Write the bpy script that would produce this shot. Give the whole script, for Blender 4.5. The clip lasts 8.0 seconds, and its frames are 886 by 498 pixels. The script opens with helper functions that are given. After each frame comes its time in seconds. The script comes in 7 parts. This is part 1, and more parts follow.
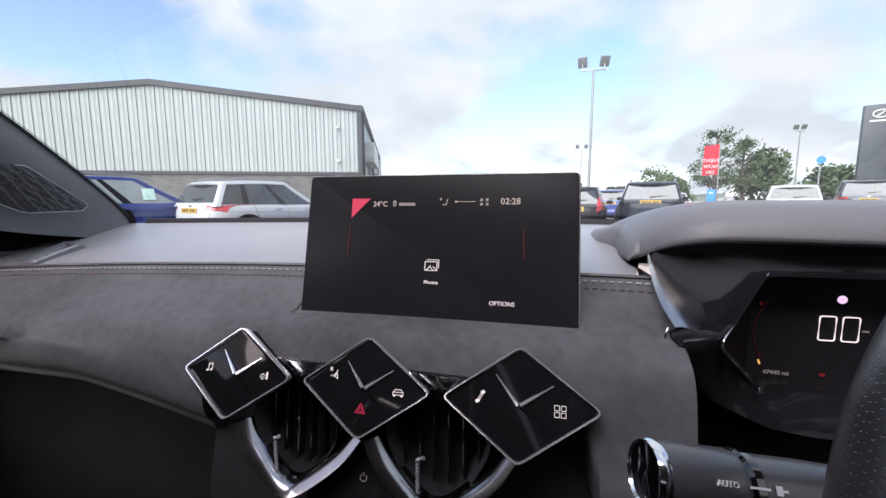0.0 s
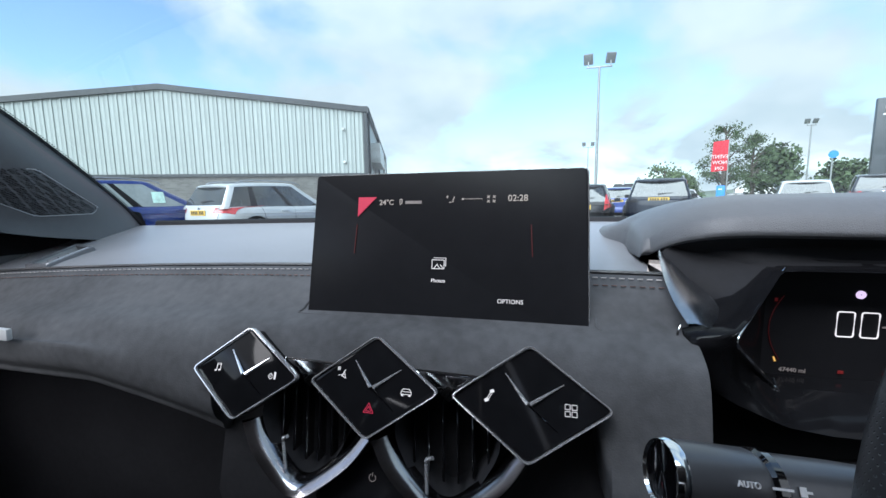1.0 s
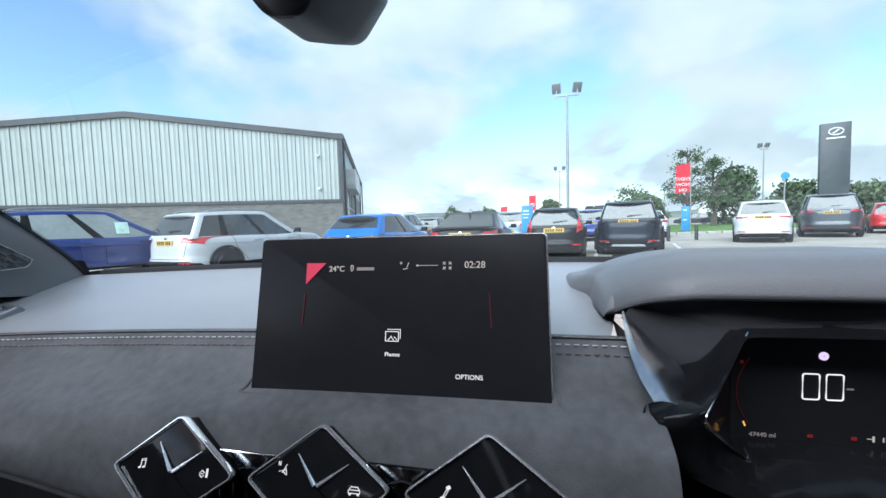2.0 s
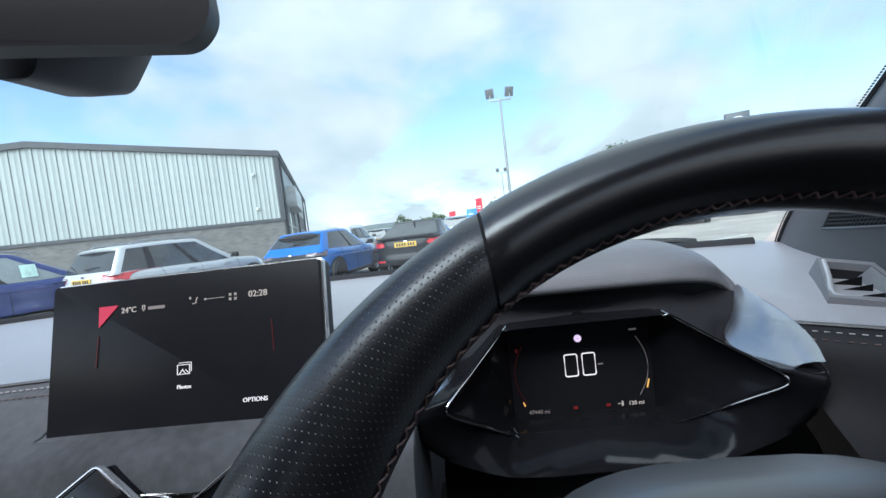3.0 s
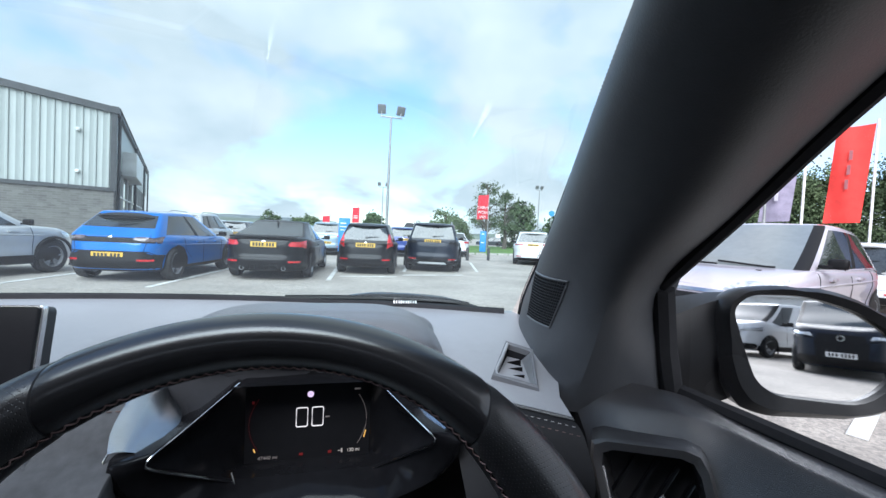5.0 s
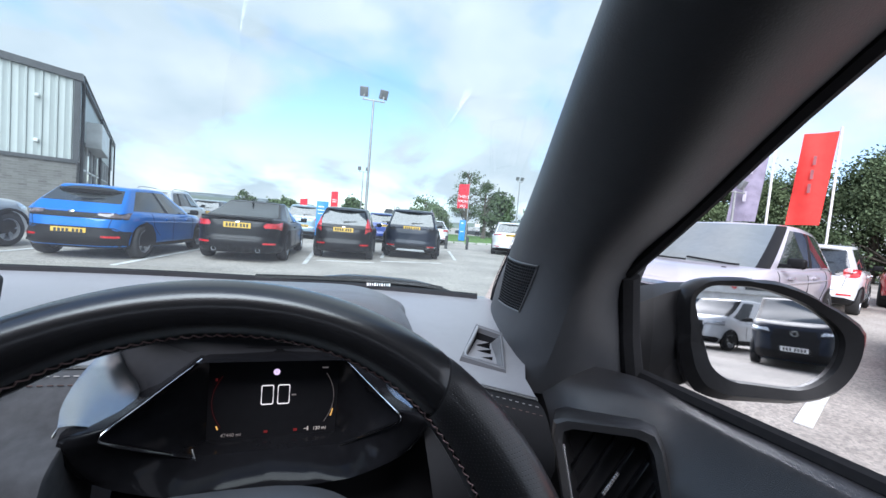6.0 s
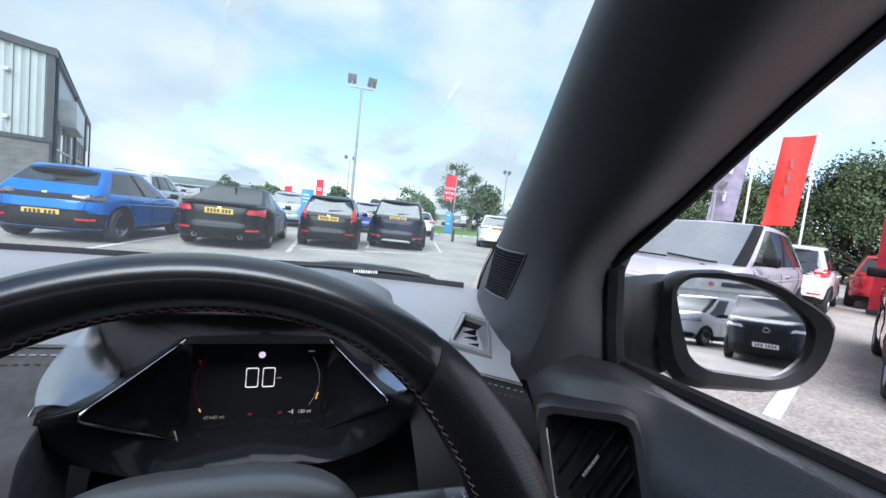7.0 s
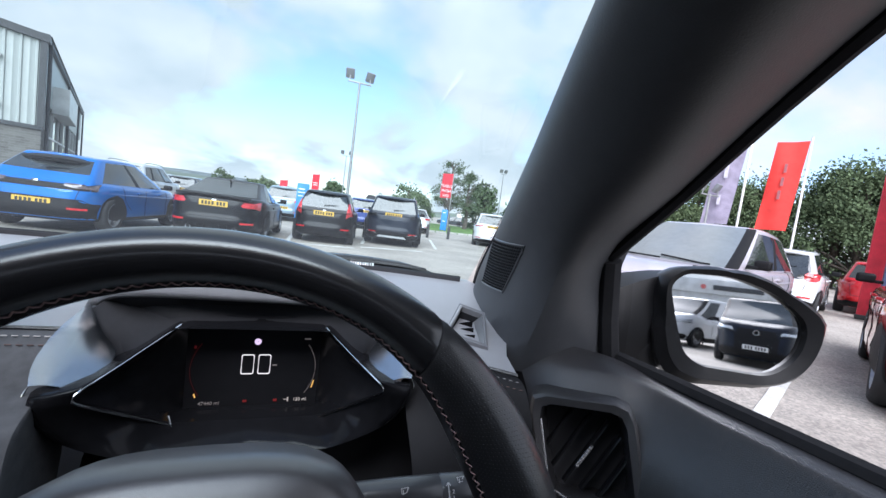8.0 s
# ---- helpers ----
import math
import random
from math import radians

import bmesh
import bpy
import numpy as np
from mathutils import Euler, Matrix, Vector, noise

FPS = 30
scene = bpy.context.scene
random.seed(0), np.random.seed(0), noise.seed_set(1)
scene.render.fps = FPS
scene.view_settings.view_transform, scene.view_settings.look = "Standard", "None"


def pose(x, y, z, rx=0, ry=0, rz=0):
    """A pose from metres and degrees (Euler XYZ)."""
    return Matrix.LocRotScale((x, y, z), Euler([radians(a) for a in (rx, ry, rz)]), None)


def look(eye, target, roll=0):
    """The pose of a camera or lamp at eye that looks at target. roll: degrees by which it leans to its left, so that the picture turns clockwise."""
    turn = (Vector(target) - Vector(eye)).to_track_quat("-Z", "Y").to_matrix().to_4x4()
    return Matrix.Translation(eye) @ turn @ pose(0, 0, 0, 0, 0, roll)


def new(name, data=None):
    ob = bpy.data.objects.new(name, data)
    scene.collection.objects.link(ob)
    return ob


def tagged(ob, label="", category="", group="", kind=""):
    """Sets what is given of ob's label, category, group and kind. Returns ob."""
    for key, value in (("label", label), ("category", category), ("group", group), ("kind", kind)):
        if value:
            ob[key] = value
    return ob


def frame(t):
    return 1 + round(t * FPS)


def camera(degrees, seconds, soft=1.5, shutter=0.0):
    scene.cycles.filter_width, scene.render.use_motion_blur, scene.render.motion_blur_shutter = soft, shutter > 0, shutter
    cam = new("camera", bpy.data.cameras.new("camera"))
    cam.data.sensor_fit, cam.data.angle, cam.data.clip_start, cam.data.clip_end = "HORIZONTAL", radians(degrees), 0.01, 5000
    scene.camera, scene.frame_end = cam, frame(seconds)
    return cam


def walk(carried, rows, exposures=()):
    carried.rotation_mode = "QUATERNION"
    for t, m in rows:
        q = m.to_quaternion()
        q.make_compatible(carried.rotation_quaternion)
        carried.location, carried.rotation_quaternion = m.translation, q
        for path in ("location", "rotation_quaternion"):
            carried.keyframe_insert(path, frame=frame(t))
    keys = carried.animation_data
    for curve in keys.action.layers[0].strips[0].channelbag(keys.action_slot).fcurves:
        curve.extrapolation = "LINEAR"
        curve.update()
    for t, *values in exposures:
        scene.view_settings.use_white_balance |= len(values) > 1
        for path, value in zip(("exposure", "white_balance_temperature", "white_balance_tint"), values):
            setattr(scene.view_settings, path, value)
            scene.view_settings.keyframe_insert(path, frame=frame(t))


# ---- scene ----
import collections
from mathutils.bvhtree import BVHTree

cam = camera(96.7, 8.0, soft=1.5, shutter=0.0)
PATH = [
    (0, (0.092, -0.337, 1.018), (-0.359, 1.596, 0.776), -0.1),
    (0.4, (0.087, -0.346, 1.028), (-0.417, 1.573, 0.778), -0.2),
    (0.5, (0.089, -0.347, 1.026), (-0.421, 1.571, 0.774), -0.4),
    (1, (0.091, -0.334, 1.016), (-0.393, 1.591, 0.773), -0.8),
    (1.2, (0.084, -0.319, 1.018), (-0.388, 1.613, 0.802), -0.8),
    (2.4, (0.158, -0.305, 1.066), (-0.128, 1.671, 0.965), -3.8),
    (2.5, (0.185, -0.305, 1.067), (-0.084, 1.674, 0.971), -4.8),
    (2.8, (0.239, -0.312, 1.067), (0.057, 1.677, 0.964), -6.3),
    (3, (0.264, -0.319, 1.056), (0.128, 1.674, 0.949), -6.8),
    (3.1, (0.272, -0.322, 1.052), (0.155, 1.671, 0.94), -7.0),
    (3.5, (0.285, -0.324, 1.055), (0.257, 1.671, 0.919), -6.2),
    (3.9, (0.293, -0.333, 1.064), (0.378, 1.66, 0.923), -4.3),
    (4, (0.299, -0.339, 1.069), (0.419, 1.653, 0.932), -3.8),
    (4.5, (0.35, -0.379, 1.109), (0.658, 1.595, 1.011), -0.3),
    (4.6, (0.365, -0.389, 1.117), (0.719, 1.578, 1.035), 0.6),
    (4.7, (0.378, -0.402, 1.123), (0.782, 1.556, 1.061), 1.2),
    (6, (0.395, -0.405, 1.115), (1.005, 1.496, 1.001), 4.9),
    (6.5, (0.392, -0.406, 1.111), (1.047, 1.479, 0.98), 5.8),
    (7, (0.391, -0.405, 1.108), (1.073, 1.469, 0.96), 6.4),
    (7.5, (0.391, -0.401, 1.101), (1.09, 1.466, 0.944), 7.1),
    (8, (0.388, -0.405, 1.099), (1.094, 1.459, 0.942), 7.6),
]
walk(cam, [(t, look(e, g, r)) for t, e, g, r in PATH],
     [(0.0, 1.02, 6650, 28), (0.5, 0.98, 6000, 17), (1.0, 0.98, 5950, 14), (2.3, 0.98, 5950, 14), (4.7, 0.98, 5950, 14), (6.0, 0.98, 5980, 18), (8.0, 0.98, 5980, 18)])
# ---- world and sun ----
world = bpy.data.worlds.new("World")
scene.world = world
world.use_nodes = True
nt = world.node_tree
nt.nodes.clear()


def wnode(kind, operation=None):
    n = nt.nodes.new(kind)
    if operation:
        n.operation = operation
    return n


SUN_EL, SUN_AZ = radians(42), radians(200)
sky = wnode("ShaderNodeTexSky")
sky.sky_type, sky.sun_disc, sky.sun_elevation, sky.sun_rotation = "NISHITA", False, SUN_EL, SUN_AZ
coord = wnode("ShaderNodeTexCoord")
sep = wnode("ShaderNodeSeparateXYZ")
nt.links.new(coord.outputs["Generated"], sep.inputs[0])
lift = wnode("ShaderNodeMath", operation="MAXIMUM")
nt.links.new(sep.outputs["Z"], lift.inputs[0])
lift.inputs[1].default_value = 0.0
lift2 = wnode("ShaderNodeMath", operation="ADD")
nt.links.new(lift.outputs[0], lift2.inputs[0])
lift2.inputs[1].default_value = 0.45
flat = wnode("ShaderNodeCombineXYZ")
for axis in "XY":
    d = wnode("ShaderNodeMath", operation="DIVIDE")
    nt.links.new(sep.outputs[axis], d.inputs[0])
    nt.links.new(lift2.outputs[0], d.inputs[1])
    nt.links.new(d.outputs[0], flat.inputs[axis])
flat.inputs["Z"].default_value = 0.35
big = wnode("ShaderNodeTexNoise")
big.inputs["Scale"].default_value, big.inputs["Detail"].default_value, big.inputs["Roughness"].default_value = 1.9, 7, 0.52
big.inputs["Distortion"].default_value = 0.25
nt.links.new(flat.outputs[0], big.inputs["Vector"])
cover = wnode("ShaderNodeValToRGB")
cover.color_ramp.elements[0].position, cover.color_ramp.elements[1].position = 0.385, 0.545
nt.links.new(big.outputs["Fac"], cover.inputs[0])
fine = wnode("ShaderNodeTexNoise")
fine.inputs["Scale"].default_value, fine.inputs["Detail"].default_value, fine.inputs["Roughness"].default_value = 2.9, 5, 0.5
nt.links.new(flat.outputs[0], fine.inputs["Vector"])
tone = wnode("ShaderNodeValToRGB")
tone.color_ramp.elements[0].position, tone.color_ramp.elements[0].color = 0.36, (0.76, 0.82, 0.85, 1)
tone.color_ramp.elements[1].position, tone.color_ramp.elements[1].color = 0.62, (0.99, 1.0, 1.0, 1)
nt.links.new(fine.outputs["Fac"], tone.inputs[0])
blue = wnode("ShaderNodeBackground")
blue.inputs["Strength"].default_value = 0.16
nt.links.new(sky.outputs[0], blue.inputs["Color"])
white = wnode("ShaderNodeBackground")
white.inputs["Strength"].default_value = 0.55
nt.links.new(tone.outputs[0], white.inputs["Color"])
mixed = wnode("ShaderNodeMixShader")
nt.links.new(cover.outputs[0], mixed.inputs[0])
nt.links.new(blue.outputs[0], mixed.inputs[1])
nt.links.new(white.outputs[0], mixed.inputs[2])
wout = wnode("ShaderNodeOutputWorld")
nt.links.new(mixed.outputs[0], wout.inputs[0])

sun = new("sun", bpy.data.lights.new("sun", "SUN"))
sun.data.energy, sun.data.angle, sun.data.color = 3.7, radians(60), (1.0, 0.97, 0.92)
sun.matrix_basis = look((math.sin(SUN_AZ) * 50, math.cos(SUN_AZ) * 50, 50 * math.tan(SUN_EL)), (0, 0, 0))

# ---- materials ----
MATS = {}


def rgb(c):
    return (c[0], c[1], c[2], 1)


def material(name, color, rough=0.5, metal=0.0, vary=0.12, scale=6.0, bump=0.0, bump_scale=200.0, bump_kind="noise", coat=0.0, spec=0.5, color2=None, space="Object", sheen=0.0, ior=1.5):
    """Principled surface with coarse stains, fine grain and relief."""
    if name in MATS:
        return MATS[name]
    m = bpy.data.materials.new(name)
    m.use_nodes = True
    t = m.node_tree
    b = t.nodes["Principled BSDF"]
    b.inputs["Metallic"].default_value = metal
    b.inputs["Coat Weight"].default_value = coat
    b.inputs["Coat Roughness"].default_value = 0.04
    b.inputs["Specular IOR Level"].default_value = spec
    b.inputs["Sheen Weight"].default_value = sheen
    b.inputs["IOR"].default_value = ior
    b.inputs["Sheen Roughness"].default_value = 0.35
    co = t.nodes.new("ShaderNodeTexCoord")
    n1 = t.nodes.new("ShaderNodeTexNoise")
    n1.inputs["Scale"].default_value, n1.inputs["Detail"].default_value = scale, 6
    n2 = t.nodes.new("ShaderNodeTexNoise")
    n2.inputs["Scale"].default_value, n2.inputs["Detail"].default_value = scale * 14, 3
    for n in (n1, n2):
        t.links.new(co.outputs[space], n.inputs["Vector"])
    add = t.nodes.new("ShaderNodeMath")
    add.operation = "MULTIPLY_ADD"
    add.inputs[1].default_value = 0.4
    t.links.new(n2.outputs["Fac"], add.inputs[0])
    t.links.new(n1.outputs["Fac"], add.inputs[2])
    ramp = t.nodes.new("ShaderNodeValToRGB")
    other = color2 or tuple(c * (1 - 2 * vary) for c in color)
    ramp.color_ramp.elements[0].position, ramp.color_ramp.elements[0].color = 0.48, rgb(other)
    ramp.color_ramp.elements[1].position, ramp.color_ramp.elements[1].color = 0.92, rgb(tuple(min(1, c * (1 + vary)) for c in color))
    t.links.new(add.outputs[0], ramp.inputs[0])
    t.links.new(ramp.outputs[0], b.inputs["Base Color"])
    rr = t.nodes.new("ShaderNodeMapRange")
    rr.inputs["To Min"].default_value, rr.inputs["To Max"].default_value = max(0.02, rough * 0.85), min(1, rough * 1.15)
    t.links.new(n1.outputs["Fac"], rr.inputs["Value"])
    t.links.new(rr.outputs[0], b.inputs["Roughness"])
    if bump:
        bp = t.nodes.new("ShaderNodeBump")
        bp.inputs["Strength"].default_value, bp.inputs["Distance"].default_value = bump, 0.6 / bump_scale
        if bump_kind == "leather":
            v = t.nodes.new("ShaderNodeTexVoronoi")
            v.feature = "DISTANCE_TO_EDGE"
            v.inputs["Scale"].default_value = bump_scale
            t.links.new(co.outputs[space], v.inputs["Vector"])
            t.links.new(v.outputs["Distance"], bp.inputs["Height"])
        else:
            v = t.nodes.new("ShaderNodeTexNoise")
            v.inputs["Scale"].default_value, v.inputs["Detail"].default_value = bump_scale, 4
            t.links.new(co.outputs[space], v.inputs["Vector"])
            t.links.new(v.outputs["Fac"], bp.inputs["Height"])
        t.links.new(bp.outputs[0], b.inputs["Normal"])
    MATS[name] = m
    return m


def glow(name, color, strength):
    """A lit display element."""
    if name in MATS:
        return MATS[name]
    m = bpy.data.materials.new(name)
    m.use_nodes = True
    b = m.node_tree.nodes["Principled BSDF"]
    b.inputs["Base Color"].default_value = rgb(tuple(c * 0.3 for c in color))
    b.inputs["Emission Color"].default_value = rgb(color)
    b.inputs["Emission Strength"].default_value = strength
    MATS[name] = m
    return m


def clear_glass(name, tint=(1, 1, 1), gloss=0.5):
    """A thin pane: clear, with the sky's sheen at grazing angles."""
    if name in MATS:
        return MATS[name]
    m = bpy.data.materials.new(name)
    m.use_nodes = True
    t = m.node_tree
    t.nodes.clear()
    tr = t.nodes.new("ShaderNodeBsdfTransparent")
    tr.inputs[0].default_value = rgb(tint)
    gl = t.nodes.new("ShaderNodeBsdfGlossy")
    gl.inputs["Roughness"].default_value = 0.02
    fr = t.nodes.new("ShaderNodeFresnel")
    fr.inputs["IOR"].default_value = 1.45
    k = t.nodes.new("ShaderNodeMath")
    k.operation = "MULTIPLY"
    k.inputs[1].default_value = gloss
    t.links.new(fr.outputs[0], k.inputs[0])
    mx = t.nodes.new("ShaderNodeMixShader")
    t.links.new(k.outputs[0], mx.inputs[0])
    t.links.new(tr.outputs[0], mx.inputs[1])
    t.links.new(gl.outputs[0], mx.inputs[2])
    o = t.nodes.new("ShaderNodeOutputMaterial")
    t.links.new(mx.outputs[0], o.inputs[0])
    MATS[name] = m
    return m


def paint(name, color, metal=0.0, coat=1.0):
    return material("paint_" + name, color, 0.32, metal, vary=0.05, scale=1.5, coat=coat, bump=0.02, bump_scale=900, spec=0.12)


TYRE = material("tyre_rubber", (0.02, 0.02, 0.021), 0.8, bump=0.3, bump_scale=150)
CAR_GLASS = material("car_glass", (0.034, 0.040, 0.042), 0.03, vary=0.35, scale=2, spec=0.9)
# lightened base puts the sky's reflection on windscreens into the colour
FRONT_GLASS = material("front_glass", (0.16, 0.18, 0.185), 0.03, vary=0.10, scale=1, spec=1.0, ior=1.75)
VAN_GLASS = material("van_glass", (0.045, 0.056, 0.064), 0.08, vary=0.15, scale=1, spec=0.15)
# pale base stands in for light reflected in and seen through side glass
BRIGHTENED_GLASS = material("brightened_glass", (0.26, 0.30, 0.31), 0.05, vary=0.12, scale=1, spec=0.8)
ALLOY = material("alloy", (0.34, 0.35, 0.37), 0.35, 0.5, scale=20)
CAR_TRIM = material("black_trim", (0.010, 0.010, 0.011), 0.5, scale=12, bump=0.15, bump_scale=300, spec=0.15)
LAMP_RED = material("red_lamp", (0.55, 0.02, 0.025), 0.12, vary=0.3, scale=30, coat=1.0)
LAMP_CLEAR = material("clear_lamp", (0.62, 0.66, 0.70), 0.1, 0.4, vary=0.3, scale=25, coat=1.0)
PLATE_YELLOW = material("yellow_plate", (0.62, 0.39, 0.06), 0.4, scale=30)
PLATE_WHITE = material("white_plate", (0.8, 0.8, 0.78), 0.4, scale=30)
PLATE_INK = material("plate_ink", (0.02, 0.02, 0.02), 0.5, scale=30)
CHROME = material("chrome", (0.78, 0.79, 0.8), 0.12, 1.0, vary=0.06, scale=30)

# ---- mesh helpers ----
BASE = {}


def thing(name, loc=(0, 0, 0), label="", category="", group="", kind=""):
    ob = new(name)
    ob.empty_display_size = 0.1
    ob.location = loc
    BASE[ob.name] = Vector(loc)
    return tagged(ob, label, category, group, kind)


def part(name, bm, mat, parent=None, label="", sharp=38, kind="", loc=None):
    """Links a bmesh, given in world coordinates, as one mesh under its thing."""
    base = BASE.get(parent.name, Vector()) if parent else Vector(loc or (0, 0, 0))
    bmesh.ops.recalc_face_normals(bm, faces=bm.faces)
    if base.length > 0:
        bmesh.ops.translate(bm, verts=bm.verts, vec=-base)
    lim = radians(sharp)
    for f in bm.faces:
        f.smooth = True
    for e in bm.edges:
        if len(e.link_faces) == 2 and e.calc_face_angle(0) > lim:
            e.smooth = False
    me = bpy.data.meshes.new(name)
    bm.to_mesh(me)
    bm.free()
    me.materials.append(mat)
    ob = new(name, me)
    if parent:
        ob.parent = parent
        BASE[ob.name] = base
    else:
        ob.location = base
        BASE[ob.name] = base
    return tagged(ob, label=label, kind=kind)


def box(bm, size, m=None, bevel=0.0, seg=2):
    """A box with rounded edges, centred on the pose m."""
    r = bmesh.ops.create_cube(bm, size=1.0)
    vs = r["verts"]
    bmesh.ops.scale(bm, verts=vs, vec=size)
    if bevel:
        es = list({e for v in vs for e in v.link_edges})
        out = bmesh.ops.bevel(bm, geom=es, offset=bevel, segments=seg, affect="EDGES", profile=0.6)
        vs = list({v for f in out["faces"] for v in f.verts} | {v for v in vs if v.is_valid})
    if m is not None:
        bmesh.ops.transform(bm, matrix=m, verts=vs)
    return bm


def rows_mesh(bm, rows, closed_u=False, closed_v=False, cap=False):
    """A sheet through rows of points."""
    vr = [[bm.verts.new(p) for p in row] for row in rows]
    nv, nu = len(vr), len(vr[0])
    for i in range(nv if closed_v else nv - 1):
        for j in range(nu if closed_u else nu - 1):
            a, b = vr[i], vr[(i + 1) % nv]
            q = [a[j], a[(j + 1) % nu], b[(j + 1) % nu], b[j]]
            q = list(dict.fromkeys(q))
            if len(q) > 2:
                try:
                    bm.faces.new(q)
                except ValueError:
                    pass
    if cap:
        for row in (vr[0], vr[-1]):
            try:
                bm.faces.new(row)
            except ValueError:
                pass
    return vr


def spline(points, n, closed=False):
    """Points along a Catmull-Rom curve, n to a span."""
    p = [Vector(q) for q in points]
    out = []
    k = len(p)
    for i in range(k if closed else k - 1):
        if closed:
            a, b, c, d = p[i - 1], p[i], p[(i + 1) % k], p[(i + 2) % k]
        else:
            a, b, c, d = p[max(i - 1, 0)], p[i], p[i + 1], p[min(i + 2, k - 1)]
        for j in range(n):
            s = j / n
            out.append(0.5 * (2 * b + (c - a) * s + (2 * a - 5 * b + 4 * c - d) * s * s + (3 * b - a - 3 * c + d) * s ** 3))
    if not closed:
        out.append(p[-1].copy())
    return out


def tube(bm, pts, radius, sides=8, closed=False, flat=1.0, up=(0, 0, 1)):
    """A round or flattened bar along points; radius may be one for each point."""
    pts = [Vector(p) for p in pts]
    k = len(pts)
    rows = []
    for i, p in enumerate(pts):
        a, b = (pts[i - 1], pts[(i + 1) % k]) if closed else (pts[max(i - 1, 0)], pts[min(i + 1, k - 1)])
        d = (b - a).normalized()
        s = d.cross(Vector(up))
        s = s.normalized() if s.length > 1e-4 else d.orthogonal().normalized()
        u = s.cross(d)
        r = radius[i] if isinstance(radius, (list, tuple)) else radius
        rows.append([p + r * (math.cos(2 * math.pi * j / sides) * s + flat * math.sin(2 * math.pi * j / sides) * u) for j in range(sides)])
    rows_mesh(bm, rows, closed_u=True, closed_v=closed, cap=not closed)
    return bm


def prism(bm, outline, depth, m=None, bevel=0.0):
    """A flat outline in x, z given thickness along y (towards +y)."""
    a = [bm.verts.new((x, 0, z)) for x, z in outline]
    b = [bm.verts.new((x, depth, z)) for x, z in outline]
    n = len(outline)
    fs = [bm.faces.new(a), bm.faces.new(b[::-1])]
    for i in range(n):
        fs.append(bm.faces.new([a[i], b[i], b[(i + 1) % n], a[(i + 1) % n]]))
    vs = a + b
    if bevel:
        es = list(fs[0].edges)
        out = bmesh.ops.bevel(bm, geom=es, offset=bevel, segments=2, affect="EDGES", profile=0.6)
        vs = list({v for f in out["faces"] for v in f.verts} | {v for v in vs if v.is_valid})
    if m is not None:
        bmesh.ops.transform(bm, matrix=m, verts=[v for v in vs if v.is_valid])
    return bm


def lathe(bm, profile, m, steps=28):
    """A profile of (radius, along) turned about the local x axis."""
    rows = []
    for i in range(steps):
        a = 2 * math.pi * i / steps
        rows.append([m @ Vector((x, r * math.cos(a), r * math.sin(a))) for r, x in profile])
    rows_mesh(bm, rows, closed_v=True)
    return bm


def rounded(points, r, n=4):
    """An outline with rounded corners."""
    out = []
    k = len(points)
    for i in range(k):
        a, b, c = Vector(points[i - 1]), Vector(points[i]), Vector(points[(i + 1) % k])
        d1, d2 = (a - b), (c - b)
        s = min(r, d1.length * 0.45, d2.length * 0.45)
        p, q = b + d1.normalized() * s, b + d2.normalized() * s
        for j in range(n + 1):
            u = j / n
            out.append(tuple((1 - u) ** 2 * p + 2 * u * (1 - u) * b + u * u * q))
    return out


def lettering(text, size, m, mat, parent, name="lettering", label="", depth=0.0004):
    """Raised lettering in the built-in font, in the x, y plane of m."""
    cu = bpy.data.curves.new(name, "FONT")
    cu.body, cu.size, cu.extrude, cu.align_x, cu.align_y = text, size, depth, "CENTER", "CENTER"
    cu.resolution_u = 3
    tmp = new("tmp_text", cu)
    bpy.context.view_layer.update()
    me = bpy.data.meshes.new_from_object(tmp.evaluated_get(bpy.context.evaluated_depsgraph_get()))
    bpy.data.objects.remove(tmp)
    bpy.data.curves.remove(cu)
    bm = bmesh.new()
    bm.from_mesh(me)
    bpy.data.meshes.remove(me)
    bmesh.ops.transform(bm, matrix=m, verts=bm.verts)
    return part(name, bm, mat, parent, label)

